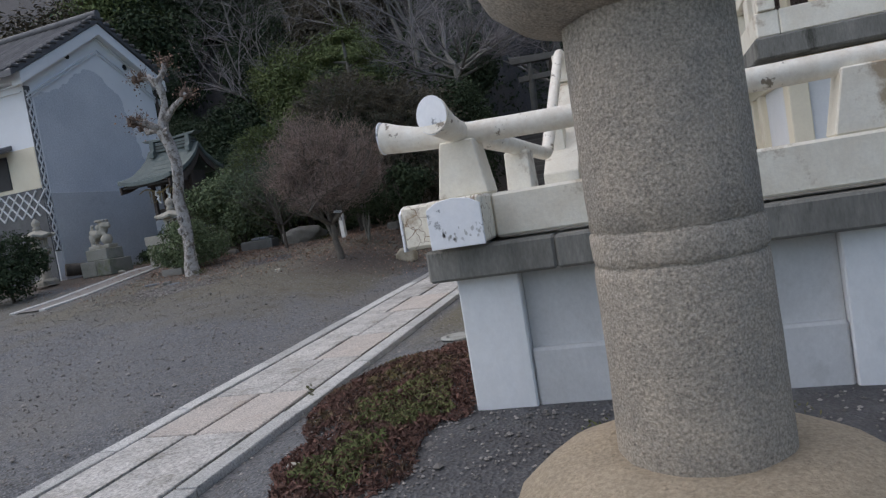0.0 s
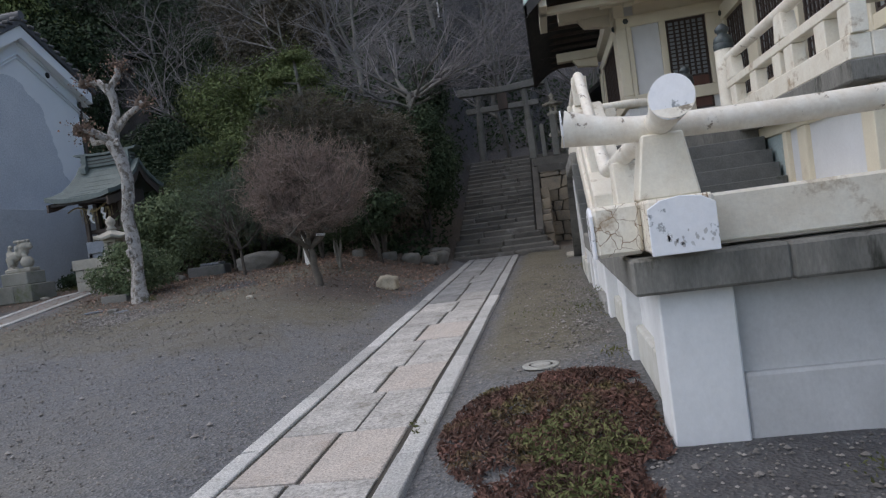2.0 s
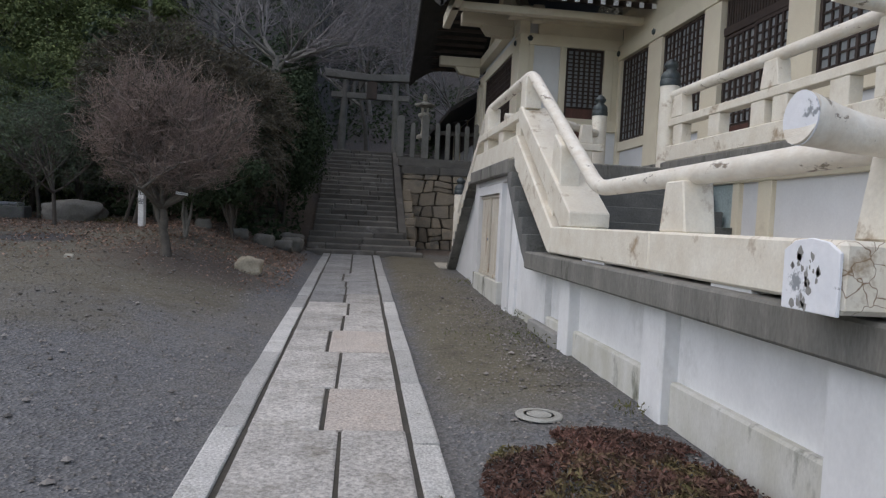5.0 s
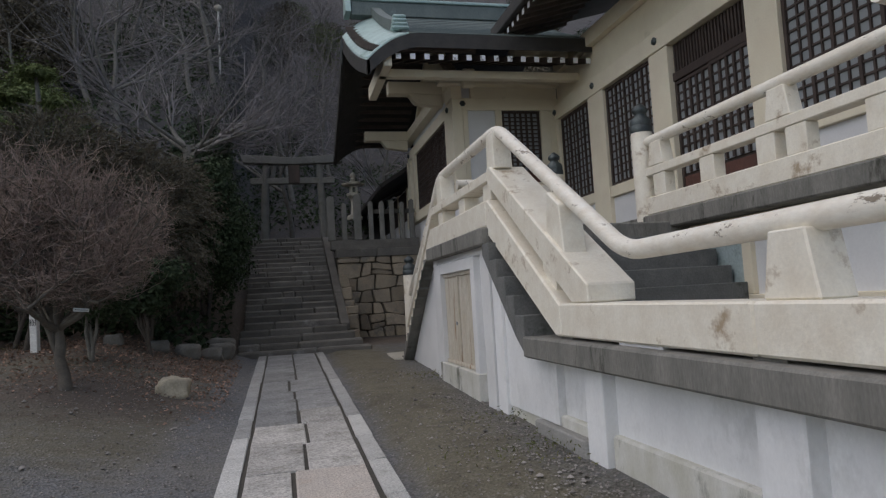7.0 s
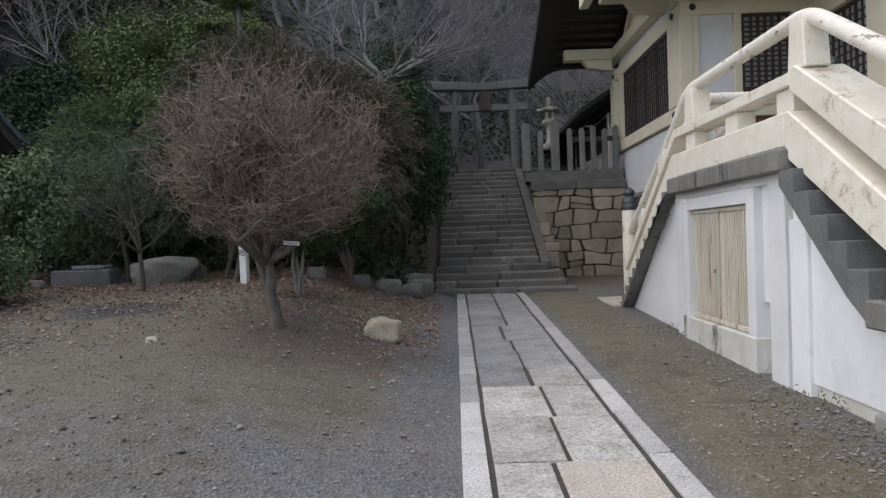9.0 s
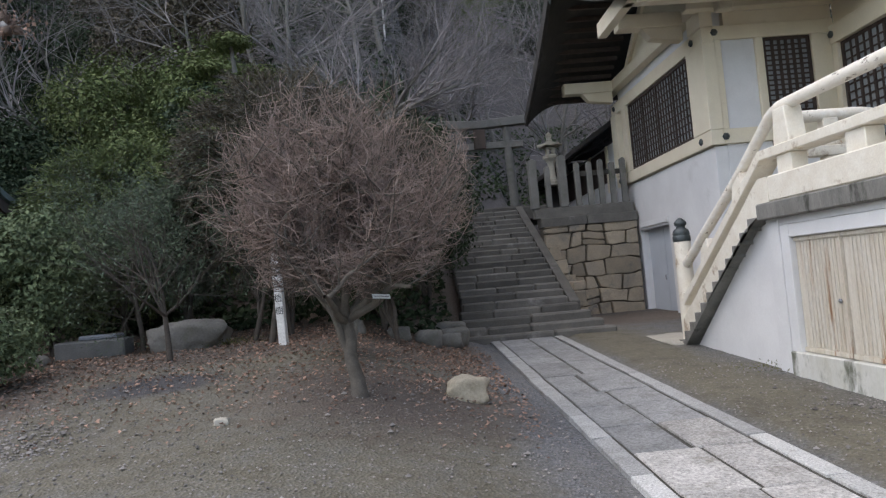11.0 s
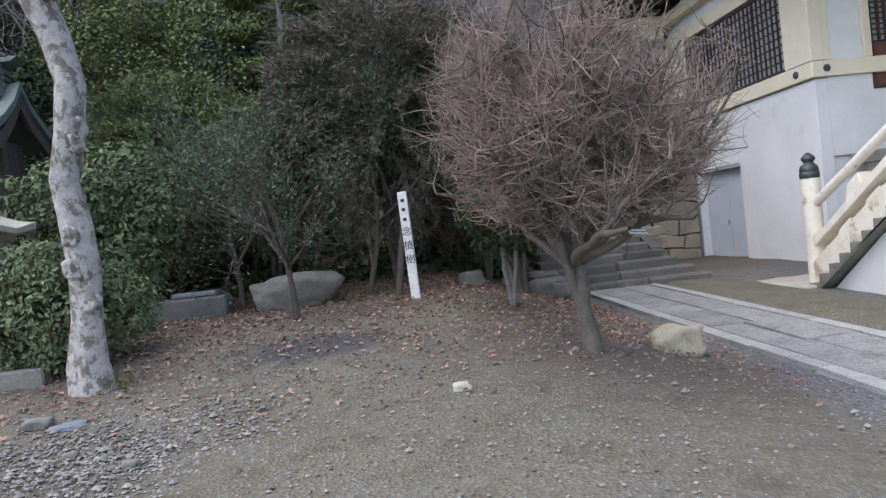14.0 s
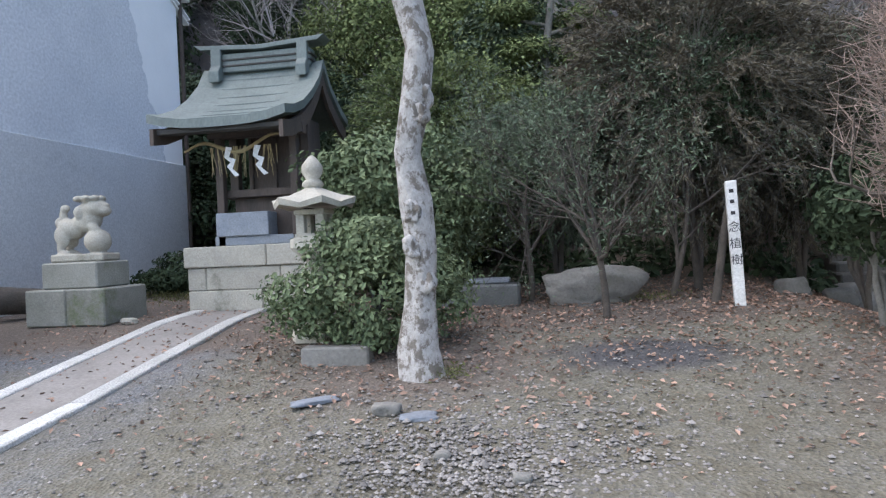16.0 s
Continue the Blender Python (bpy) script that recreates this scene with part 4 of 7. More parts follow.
def annex_roof():
    """A gabled copper roof, ridge along x, its verge curving up from the eave."""
    roof = thing("annex_roof", "green copper gabled roof with dark eaves and white rafter ends", "roof", kind="structure")
    x0, x1, ye, yr, ze, zr = -2.03, 4.6, 19.75, 25.2, 8.22, 10.95

    def prof(u):
        return ye + (yr - ye) * u, ze + (zr - ze) * (u * .78 + .22 * u ** 2.2)

    n = 12
    top = [prof(i / n) for i in range(n + 1)]
    line = top + [(2 * yr - y, z) for y, z in top[::-1][1:]]
    m = len(line)
    # the sheet rolls over and down towards the verge
    xs = [x0 + q for q in (0, .06, .14, .25, .38, .52, .68, .86, 1.06, 1.3)] + [1.0, x1]
    drop = [.72 * (1 - min(1.0, (x - x0) / 1.3)) ** 1.9 for x in xs]

    def sheet(name, up, dn, material, first=0, last=None, smooth=True):
        cut = list(zip(xs, drop))[first:last]
        v, f = [], []
        for h in (up, dn):
            for x, d in cut:
                v += [(x, y, z - d + h) for y, z in line]
        k = len(cut)
        o = k * m
        for i in range(k - 1):
            for q in range(m - 1):
                a = i * m + q
                f += [(a, a + m, a + m + 1, a + 1), (o + a, o + a + 1, o + a + m + 1, o + a + m)]
            for q in (0, m - 1):
                a = i * m + q
                f.append((a, o + a, o + a + m, a + m))
        for i in (0, k - 1):
            for q in range(m - 1):
                a = i * m + q
                f.append((a, a + 1, o + a + 1, o + a))
        return pieces(name, v, f, material, roof, smooth=smooth)

    sheet("rolled_verge", .03, 0, M["copper"], 0, 9)
    body = sheet("roofing", .03, 0, M["copperdk"], 8)
    for i in range(1, 16):
        y, z = prof(i / 16)
        part("sheet_lap", box(x0 + 1.1, x1, y - .02, y + .02, z + .02, z + .05, 0), M["copperdk"], body)
    sheet("eave_board", -.004, -.36, M["fascia"], smooth=False)
    # verge board under the rolled edge
    low = [(y, z - 1.05 - .10 * math.sin(math.pi * i / (m - 1))) for i, (y, z) in enumerate(line)][::-1]
    part("verge_board", prism([(y, z - .71) for y, z in line] + low, "x", x0 - .03, x0 + .07, 0), M["fascia"], roof)
    # raised ribs fanning out over the rolled corner
    for i in range(11):
        u = i / 10
        pts = []
        for q in range(6):
            w = q / 5
            x = x0 + .02 + (1.05 - .45 * u) * w
            y = ye + .03 + 1.25 * u * (1 - .55 * w)
            yy = min(max((y - ye) / (yr - ye), 0), 1)
            pts.append((x, y, prof(yy)[1] - .72 * (1 - min(1.0, (x - x0) / 1.3)) ** 1.9 + .035))
        tube("fan_rib", pts, [.028, .026, .024, .02, .016, .01], M["copper"], roof, 6)
    # the ridge that runs down beside the verge, with a stepped end
    run_ = [prof(.26 + .74 * i / 8) for i in range(9)]
    part("verge_ridge", prism([(y, z + .02) for y, z in run_] + [(y, z + .34) for y, z in run_[::-1]], "x", x0 + .95, x0 + 1.25, .01), M["copperdk"], roof)
    ey, ez = run_[0]
    for i in range(4):
        part("ridge_end_roll", box(x0 + .86 + .02 * i, x0 + 1.34 - .02 * i, ey - .20 + .02 * i, ey + .04, ez + .02 + .11 * i, ez + .115 + .11 * i, .035), M["copper"], roof)
    # ridge
    part("ridge", box(x0 + .3, x1, yr - .2, yr + .2, zr - .05, zr + .42, .02), M["copperdk"], roof)
    part("ridge_cap", box(x0 + .1, x1, yr - .26, yr + .26, zr + .424, zr + .52, .02), M["copper"], roof)
    part("ridge_end", prism([(yr - .35, zr), (yr + .35, zr), (yr + .25, zr + .45), (yr + .12, zr + .75), (yr - .12, zr + .75), (yr - .25, zr + .45)], "x", x0 + .1, x0 + .29, .02), M["copper"], roof)
    # rafters along the front eave
    for i in range(15):
        x = -1.3 + i * .36
        part("rafter", prism([(ye + .12, 7.60), (ye + 2.9, 8.48), (ye + 2.9, 8.62), (ye + .12, 7.75)], "x", x, x + .12, 0), M["darkwood"], roof)
        part("rafter_end", box(x - .005, x + .125, ye + .10, ye + .118, 7.60, 7.74, .003), M["capwhite"], roof)
    part("eave_purlin", box(-1.6, HX, ye + .9, ye + 1.15, 7.42, 7.62, .01), M["cream"], roof)
    part("corner_beam", prism([(-1.62, 7.42), (-1.40, 7.42), (-1.40, 7.78), (-1.62, 7.78)], "y", ye + .12, ye + 3, .01), M["cream"], roof)
    # boards and rafters under the verge
    for i in range(14):
        u = (i + .5) / 14
        y, z = prof(u)
        for yy in (y, 2 * yr - y):
            part("rafter", box(x0 + .1, AX, yy - .06, yy + .06, z - .47, z - .35, 0), M["darkwood"], roof)
    part("gable_wall", prism([(AY + .2, 8.1), (28.2, 8.1), (yr, 10.2)], "x", AX + .05, AX + .3), M["cream"], roof)
    for s in (-1, 1):
        part("gable_strut", prism([(yr + s * 2.6, 8.1), (yr + s * 2.3, 8.1), (yr, 9.75), (yr, 10.1)], "x", AX - .06, AX + .04, 0), M["cream"], roof)
    part("pendant", prism([(yr - .25, 10.1), (yr + .25, 10.1), (yr + .32, 9.7), (yr, 9.3), (yr - .32, 9.7)], "x", x0 - .06, x0 - .034, .008), M["bronze"], roof)


annex_roof()

# ---- stone stair, retaining wall, fence, torii ----


def stone_block(y0, y1, x0, x1, z0, z1, seed):
    """One worn block, its edges uneven."""
    rnd = random.Random(seed)
    bm = box(x0, x1, y0, y1, z0, z1, .04)
    for v in bm.verts:
        v.co += Vector((rnd.uniform(-.006, .006), rnd.uniform(-.008, .008), rnd.uniform(-.008, .006)))
    return bm


def stone_stair():
    st = thing("stone_stair", "old dark stone stair climbing the hill to a gate", "stairs", kind="structure")
    rnd = random.Random(5)
    n, rise, run = 22, .182, .40
    for i in range(n):
        y, z = 22.5 + i * run, .38 + i * rise
        lo, hi = (-5.45, -2.15) if i < 4 else (-5.35, -2.62)
        if i < 4:
            hi = -1.9 - .18 * i
        cuts = [lo] + sorted(rnd.uniform(lo + .5, hi - .5) for _ in range(2)) + [hi]
        cuts = [c for j, c in enumerate(cuts) if j == 0 or c - cuts[j - 1] > .35 or j == len(cuts) - 1]
        for j in range(len(cuts) - 1):
            part("step", stone_block(y + rnd.uniform(-.015, .015), y + run + .22, cuts[j] + .006, cuts[j + 1] - .006, z - .1, z + rise + rnd.uniform(-.012, .008), i * 10 + j), M["steps"], st)
    part("side_stone", prism([(24.0, .9), (24.3, .9), (31.2, 4.05), (31.2, 4.40), (24.0, 1.15)], "x", -2.60, -2.34, .02), M["steps"], st)
    part("upper_landing", box(-5.6, -1.2, 31.304, 34.5, 3.9, 4.38, .03), M["steps"], st)
    for i in range(6):
        part("step", stone_block(34.0 + i * .4, 34.7 + i * .4, -4.9, -2.7, 4.2 + i * .18, 4.56 + i * .18, 400 + i), M["steps"], st)


stone_stair()


def retaining_wall():
    w = thing("wall_retaining", "rough sandstone block retaining wall with dark joints", "wall", kind="structure")
    part("backing", box(-2.3, .72, 28.08, 28.5, 0, 3.55, 0), M["walljoint"], w)
    rnd = random.Random(11)
    def course(r, x):
        z = .33 + .46 * r
        if 0 < r < 6.5:
            z += .10 * noise.noise(Vector((x * 1.5, r * 3.7, 1))) + .05 * math.sin(x * 2.1 + r * 2)
        return z

    def field_stone(x0, x1, lean0, lean1, lo, hi):
        q = []
        for k in range(4):
            q.append((x0 + (x1 - x0) * k / 3, lo(x0 + (x1 - x0) * k / 3) + .006))
        for k in range(4):
            u0, u1 = x0 + lean0, x1 + lean1
            q.append((u1 + (u0 - u1) * k / 3, hi(u1 + (u0 - u1) * k / 3) - .006))
        cx, cz = sum(p[0] for p in q) / 8, sum(p[1] for p in q) / 8
        q = [(p[0] + rnd.uniform(-.018, .018) + (.03 if p[0] < cx else -.03) * (i in (0, 3, 4, 7)) * .5, p[1] + rnd.uniform(-.012, .012) + (.018 if p[1] < cz else -.018) * (i in (0, 3, 4, 7))) for i, p in enumerate(q)]
        bm = prism(q, "y", 27.92 + rnd.uniform(-.04, .04), 28.2, .022)
        part("stone", bm, M["wallstone"], w)

    for r in range(7):
        x, lean0 = -2.32, 0.0
        while x < .70:
            wd = rnd.uniform(.34, .95)
            end = .72 - (x + wd) < .3
            x1, lean1 = (.72, 0.0) if end else (x + wd, rnd.uniform(-.11, .11))
            lo, hi = (lambda u: course(r, u)), (lambda u: course(r + 1, u))
            if rnd.random() < .22 and x1 - x < .8:
                mid = rnd.uniform(.35, .65)
                md = lambda u: course(r, u) * (1 - mid) + course(r + 1, u) * mid
                cut = lean0 * mid, lean1 * mid
                field_stone(x + .012, x1 - .012, cut[0], cut[1], lo, md)
                field_stone(x + .012 + cut[0], x1 - .012 + cut[1], lean0 - cut[0], lean1 - cut[1], md, hi)
            else:
                field_stone(x + .012, x1 - .012, lean0, lean1, lo, hi)
            x, lean0 = x1, lean1
            if end:
                break
    for x0, x1 in ((-2.35, -.9), (-.89, .72)):
        part("cap_stone", box(x0, x1, 27.88, 28.6, 3.32, 3.62, .025), M["steps"], w)
    # the side of the wall along the stair
    z = .5
    for k in range(5):
        for y in (24.6, 25.5, 26.4, 27.2):
            top = .75 + (y - 22.5) * .42
            if z < top - .2:
                bm = box(-2.34, -2.0, y, y + rnd.uniform(.74, .86), z, min(z + .42, top), .03)
                for v in bm.verts:
                    v.co += Vector((rnd.uniform(-.03, .02), rnd.uniform(-.02, .02), rnd.uniform(-.02, .02)))
                part("stone", bm, M["wallstone"], w)
        z += .44
    fence = thing("stone_fence", "weathered grey stone fence of upright pillars on the wall", "fence")
    part("base_rail", box(-2.5, .7, 28.1, 28.45, 3.624, 3.95, .02), M["steps"], fence)
    for i, x in enumerate((-2.45, -1.98, -1.5, -1.02, -.62, -.25, .12, .48)):
        h = (5.55, 5.3, 5.62, 5.35, 5.35, 5.4, 5.3, 5.4)[i]
        wd = .26 if i in (0, 2) else .17
        part("post", prism([(x - wd / 2, 3.954), (x + wd / 2, 3.954), (x + wd / 2, h - .06), (x, h), (x - wd / 2, h - .06)], "y", 28.2 - wd / 2, 28.2 + wd / 2, .015), M["gatestone"], fence)
    part("rail", box(-.95, .62, 28.255, 28.33, 4.9, 5.06, .01), M["steps"], fence)


retaining_wall()


def torii():
    t = thing("torii", "weathered grey stone gate at the head of the stair", "torii")
    for x in (-4.75, -2.5):
        lean = .06 if x < -3.6 else -.06
        tube("pillar", [(x - lean, 32, 4.3), (x, 32, 6.2), (x + lean, 32, 7.5)], [.17, .155, .14], M["gatestone"], t, 14)
        lathe("footing", [(.3, 0), (.3, .12), (.24, .2)], M["gatestone"], t, 16, at=(x - lean, 32, 4.2))
    part("tie_beam", box(-5.3, -1.95, 31.88, 32.12, 6.70, 6.95, .02), M["gatestone"], t)
    part("lintel", prism([(-5.55, 7.56), (-3.6, 7.48), (-1.6, 7.56), (-1.5, 7.90), (-3.6, 7.76), (-5.65, 7.90)], "y", 31.8, 32.2, .02), M["gatestone"], t)
    part("plaque", box(-3.8, -3.35, 31.82, 31.9, 6.7, 7.47, .03), M["darkwood"], t)


torii()


def stone_lantern(name, label, x, y, z, s, parts="full", mt="palestone"):
    t = thing(name, label, "stone lantern", (x, y, z))
    p = lambda prof: [(a * s, b * s) for a, b in prof]
    lathe("base", p([(.42, 0), (.42, .16), (.34, .26)]), M[mt], t, 6, smooth=False)
    lathe("shaft", p([(.22, .24), (.17, .5), (.15, .8), (.18, 1.08), (.24, 1.16)]), M[mt], t, 16)
    lathe("platform", p([(.2, 1.14), (.38, 1.3), (.38, 1.42), (.3, 1.46)]), M[mt], t, 6, smooth=False)
    for k in range(4):
        a = radians(45 + 90 * k)
        cx, cy = .2 * s * math.cos(a), .2 * s * math.sin(a)
        part("light_post", box(cx - .06 * s, cx + .06 * s, cy - .06 * s, cy + .06 * s, 1.45 * s, 1.80 * s, .008), M[mt], t)
    part("light_sill", box(-.22 * s, .22 * s, -.22 * s, .22 * s, 1.44 * s, 1.50 * s, .008), M[mt], t)
    part("light_head", box(-.22 * s, .22 * s, -.22 * s, .22 * s, 1.76 * s, 1.83 * s, .008), M[mt], t)
    v, f = [], []
    rings = [(.60, 1.84, .06), (.62, 1.91, .08), (.42, 2.0, .02), (.2, 2.1, 0), (.12, 2.14, 0)]
    for r, zz, up in rings:
        for k in range(12):
            a = 2 * math.pi * k / 12
            edge = up * (k % 2 == 0)
            rr = r * (1.0 if k % 2 == 0 else .9)
            v.append((rr * s * math.cos(a), rr * s * math.sin(a), (zz + edge) * s))
    for i in range(len(rings) - 1):
        for k in range(12):
            a, b = i * 12 + k, i * 12 + (k + 1) % 12
            f.append((a, b, b + 12, a + 12))
    f += [tuple(range(12))[::-1], tuple(range(48, 60))]
    pieces("roof", v, f, M[mt], t)
    lathe("jewel", p([(.1, 2.12), (.16, 2.18), (.12, 2.24), (.09, 2.26), (.15, 2.36), (.145, 2.45), (.07, 2.55), (.01, 2.6)]), M[mt], t, 16)
    return t


stone_lantern("stone_lantern", "grey weathered stone lantern on the fence terrace", -1.4, 30.0, 4.9, .72)
stone_lantern("stone_lantern", "small pale stone lantern behind a clipped bush beside the shrine", -13.74, 16.95, .98, .84)
stone_lantern("stone_lantern", "grey stone lantern with flared roof beside the guardian statue", -19.3, 17.2, 1.1, .86)


def big_lantern():
    t = thing("large_stone_lantern", "massive brown granite lantern with ringed round shaft", "stone lantern", (.18, 2.74, -.15))
    lathe("base", [(.74, 0), (.81, .10), (.83, .25), (.78, .40), (.64, .50), (.50, .55), (.39, .565)], M["buff"], t, 40, "buff granite lotus base", rough=.02)
    prof = [(.338, .53), (.342, .6), (.338, 1.0), (.334, 1.28), (.330, 1.325), (.320, 1.332), (.330, 1.34), (.336, 1.36), (.337, 1.40), (.335, 1.45), (.330, 1.458), (.320, 1.466), (.330, 1.475), (.331, 1.6), (.328, 2.0), (.324, 2.33)]
    lathe("shaft", prof, M["granite"], t, 96, rough=.009, freq=13)
    lathe("platform", [(.34, 2.28), (.48, 2.33), (.60, 2.42), (.66, 2.53), (.68, 2.66), (.68, 2.8)], M["granite"], t, 40, rough=.015)
    lathe("light_chamber", [(.42, 2.8), (.44, 3.2), (.42, 3.5)], M["granite"], t, 6, smooth=False)
    lathe("roof", [(.95, 3.5), (.98, 3.6), (.6, 3.8), (.25, 3.95)], M["granite"], t, 6, smooth=False)
    lathe("jewel", [(.14, 3.95), (.22, 4.1), (.2, 4.25), (.02, 4.45)], M["granite"], t, 20)


big_lantern()

# ---- storehouse ----


def storehouse():
    k = thing("storehouse", "white plastered storehouse gable with grey weathering and tiled roof", "building")
    x = -19.95
    ya, yb, yr = 18.38, 24.85, 21.95
    zl, zr2, zt = 8.50, 9.18, 10.72
    part("gable_wall", prism([(ya, 0), (yb, 0), (yb, zr2 - .1), (yr, zt), (ya, zl)], "x", x - 9, x), M["limewash"], k)
    part("lower_render", box(x - .1, x + .05, ya + .24, yb + .03, .8, 4.25, .01), M["greypanel"], k, "smooth grey cement render")
    # weathered area with a ragged outline
    ctrl = [(18.66, 4.26), (18.70, 7.6), (19.5, 8.0), (20.3, 8.3), (21.1, 8.95), (21.7, 8.95), (22.2, 8.5), (22.7, 8.15), (23.0, 7.5), (23.25, 6.8), (23.45, 5.9), (23.75, 5.3), (23.9, 4.8), (24.1, 4.26)]
    pts = []
    for (a, b), (c, d) in zip(ctrl[:-1], ctrl[1:]):
        for s in range(8):
            u = s / 8
            p = Vector((a + (c - a) * u, b + (d - b) * u, 0))
            inside = p.x > 18.9 and p.y > 4.4
            nv = noise.noise_vector(p * 2.2) * .13 + noise.noise_vector(p * 9) * .07 if inside else Vector()
            pts.append((p.x + nv.x, p.y + nv.y))
    pts.append(ctrl[-1])
    part("weathering", prism(pts, "x", x + .001, x + .006), M["stain"], k, "blue-grey weathered plaster with ragged edge")
    # verge band and stepped cornice lines under it, turning the corner along the eave
    left, right = ((ya - .35, zl - .12), (yr, zt + .06)), ((yr, zt + .06), (yb + .5, zr2 - .22))
    for d, out, th in ((.0, .34, .42), (.46, .10, .05), (.93, .09, .04), (1.05, .06, .04)):
        for (y0, z0), (y1, z1) in (left, right):
            a = max(y0, ya) if d else y0
            z0 += (z1 - z0) * (a - y0) / (y1 - y0)
            y0 = a
            part("cornice", prism([(y0, z0 - d), (y1, z1 - d), (y1, z1 - d - th), (y0, z0 - d - th)], "x", x - .1, x + out, 0), M["limewash"], k)
    for d, out, th in ((.0, .34, .36), (.40, .12, .05), (.62, .09, .05)):
        part("cornice", box(x - 9, x - .104, ya - out, ya + .1, zl - .04 - d - th, zl - .04 - d, 0), M["limewash"], k)
    for y, z in ((20.5, 9.35), (23.4, 9.36)):
        lathe("vent", [(0, 0), (.11, 0), (.11, .02), (0, .02)], M["ink"], k, 16).matrix_local = pose(x + .006, y, z, 0, 90, 0)
    for (y0, z0), (y1, z1) in (((ya - .75, zl - .12), (yr, zt + .30)), ((yr, zt + .30), (yb + .7, zr2 - .05))):
        slope = part("roof", prism([(y0, z0), (y1, z1), (y1, z1 - .20), (y0, z0 - .20)], "x", x - 9.2, x + .40), M["tile"], k)
        n = 12
        for i in range(n):
            u = (i + .5) / n
            y, z = y0 + (y1 - y0) * u, z0 + (z1 - z0) * u
            part("verge_tile", box(x + .2, x + .46, y - .14, y + .14, z - .02, z + .10, .03), M["tile"], slope)
        for i in range(30):
            xx = x - 9 + i * .31
            tube("tile_roll", [(xx, y0, z0 + .02), (xx, y1, z1 + .02)], .06, M["tile"], slope, 6)
    tube("ridge_tile", [(x - 9.2, yr, zt + .42), (x + .46, yr, zt + .42)], .15, M["tile"], k, 10)
    part("downpipe", box(x + .02, x + .10, yb + .05, yb + .13, 1, 8.6, .01), M["darkwood"], k)
    # dark corner strip with crossed plaster ridges
    part("corner_strip", box(x - .04, x + .02, ya - .01, ya + .22, 2.2, 8.0, .01), M["tile"], k)
    for i in range(14):
        z = 2.45 + i * .4
        for s in (-1, 1):
            tube("plaster_ridge", [(x + .025, ya + .02, z - s * .19), (x + .025, ya + .19, z + s * .19)], .03, M["plaster"], k, 6)
    # the long face: cream lower band, lattice dado, hood over a dark window
    part("cream_band", box(x - 9, x - .05, ya - .02, ya + .1, 4.46, 5.9, .01), M["cream"], k)
    part("dado", box(x - 9, x - .05, ya - .04, ya + .1, .8, 4.45, .01), M["tile"], k)
    for i in range(16):
        for s in (-1, 1):
            xx = x - .3 - i * .42
            tube("plaster_ridge", [(xx - s * .42, ya - .045, 3.5), (xx + s * .42, ya - .045, 4.4)], .035, M["plaster"], k, 6)
    part("hood", prism([(ya + .1, 6.15), (ya - .85, 5.82), (ya - .85, 5.70), (ya + .1, 5.98)], "x", x - 4.2, x - 1.05, .01), M["tile"], k)
    part("window_recess", box(x - 4.0, x - 1.35, ya - .06, ya + .1, 4.6, 5.75, .01), M["ink"], k)


storehouse()

# ---- the small shrine ----


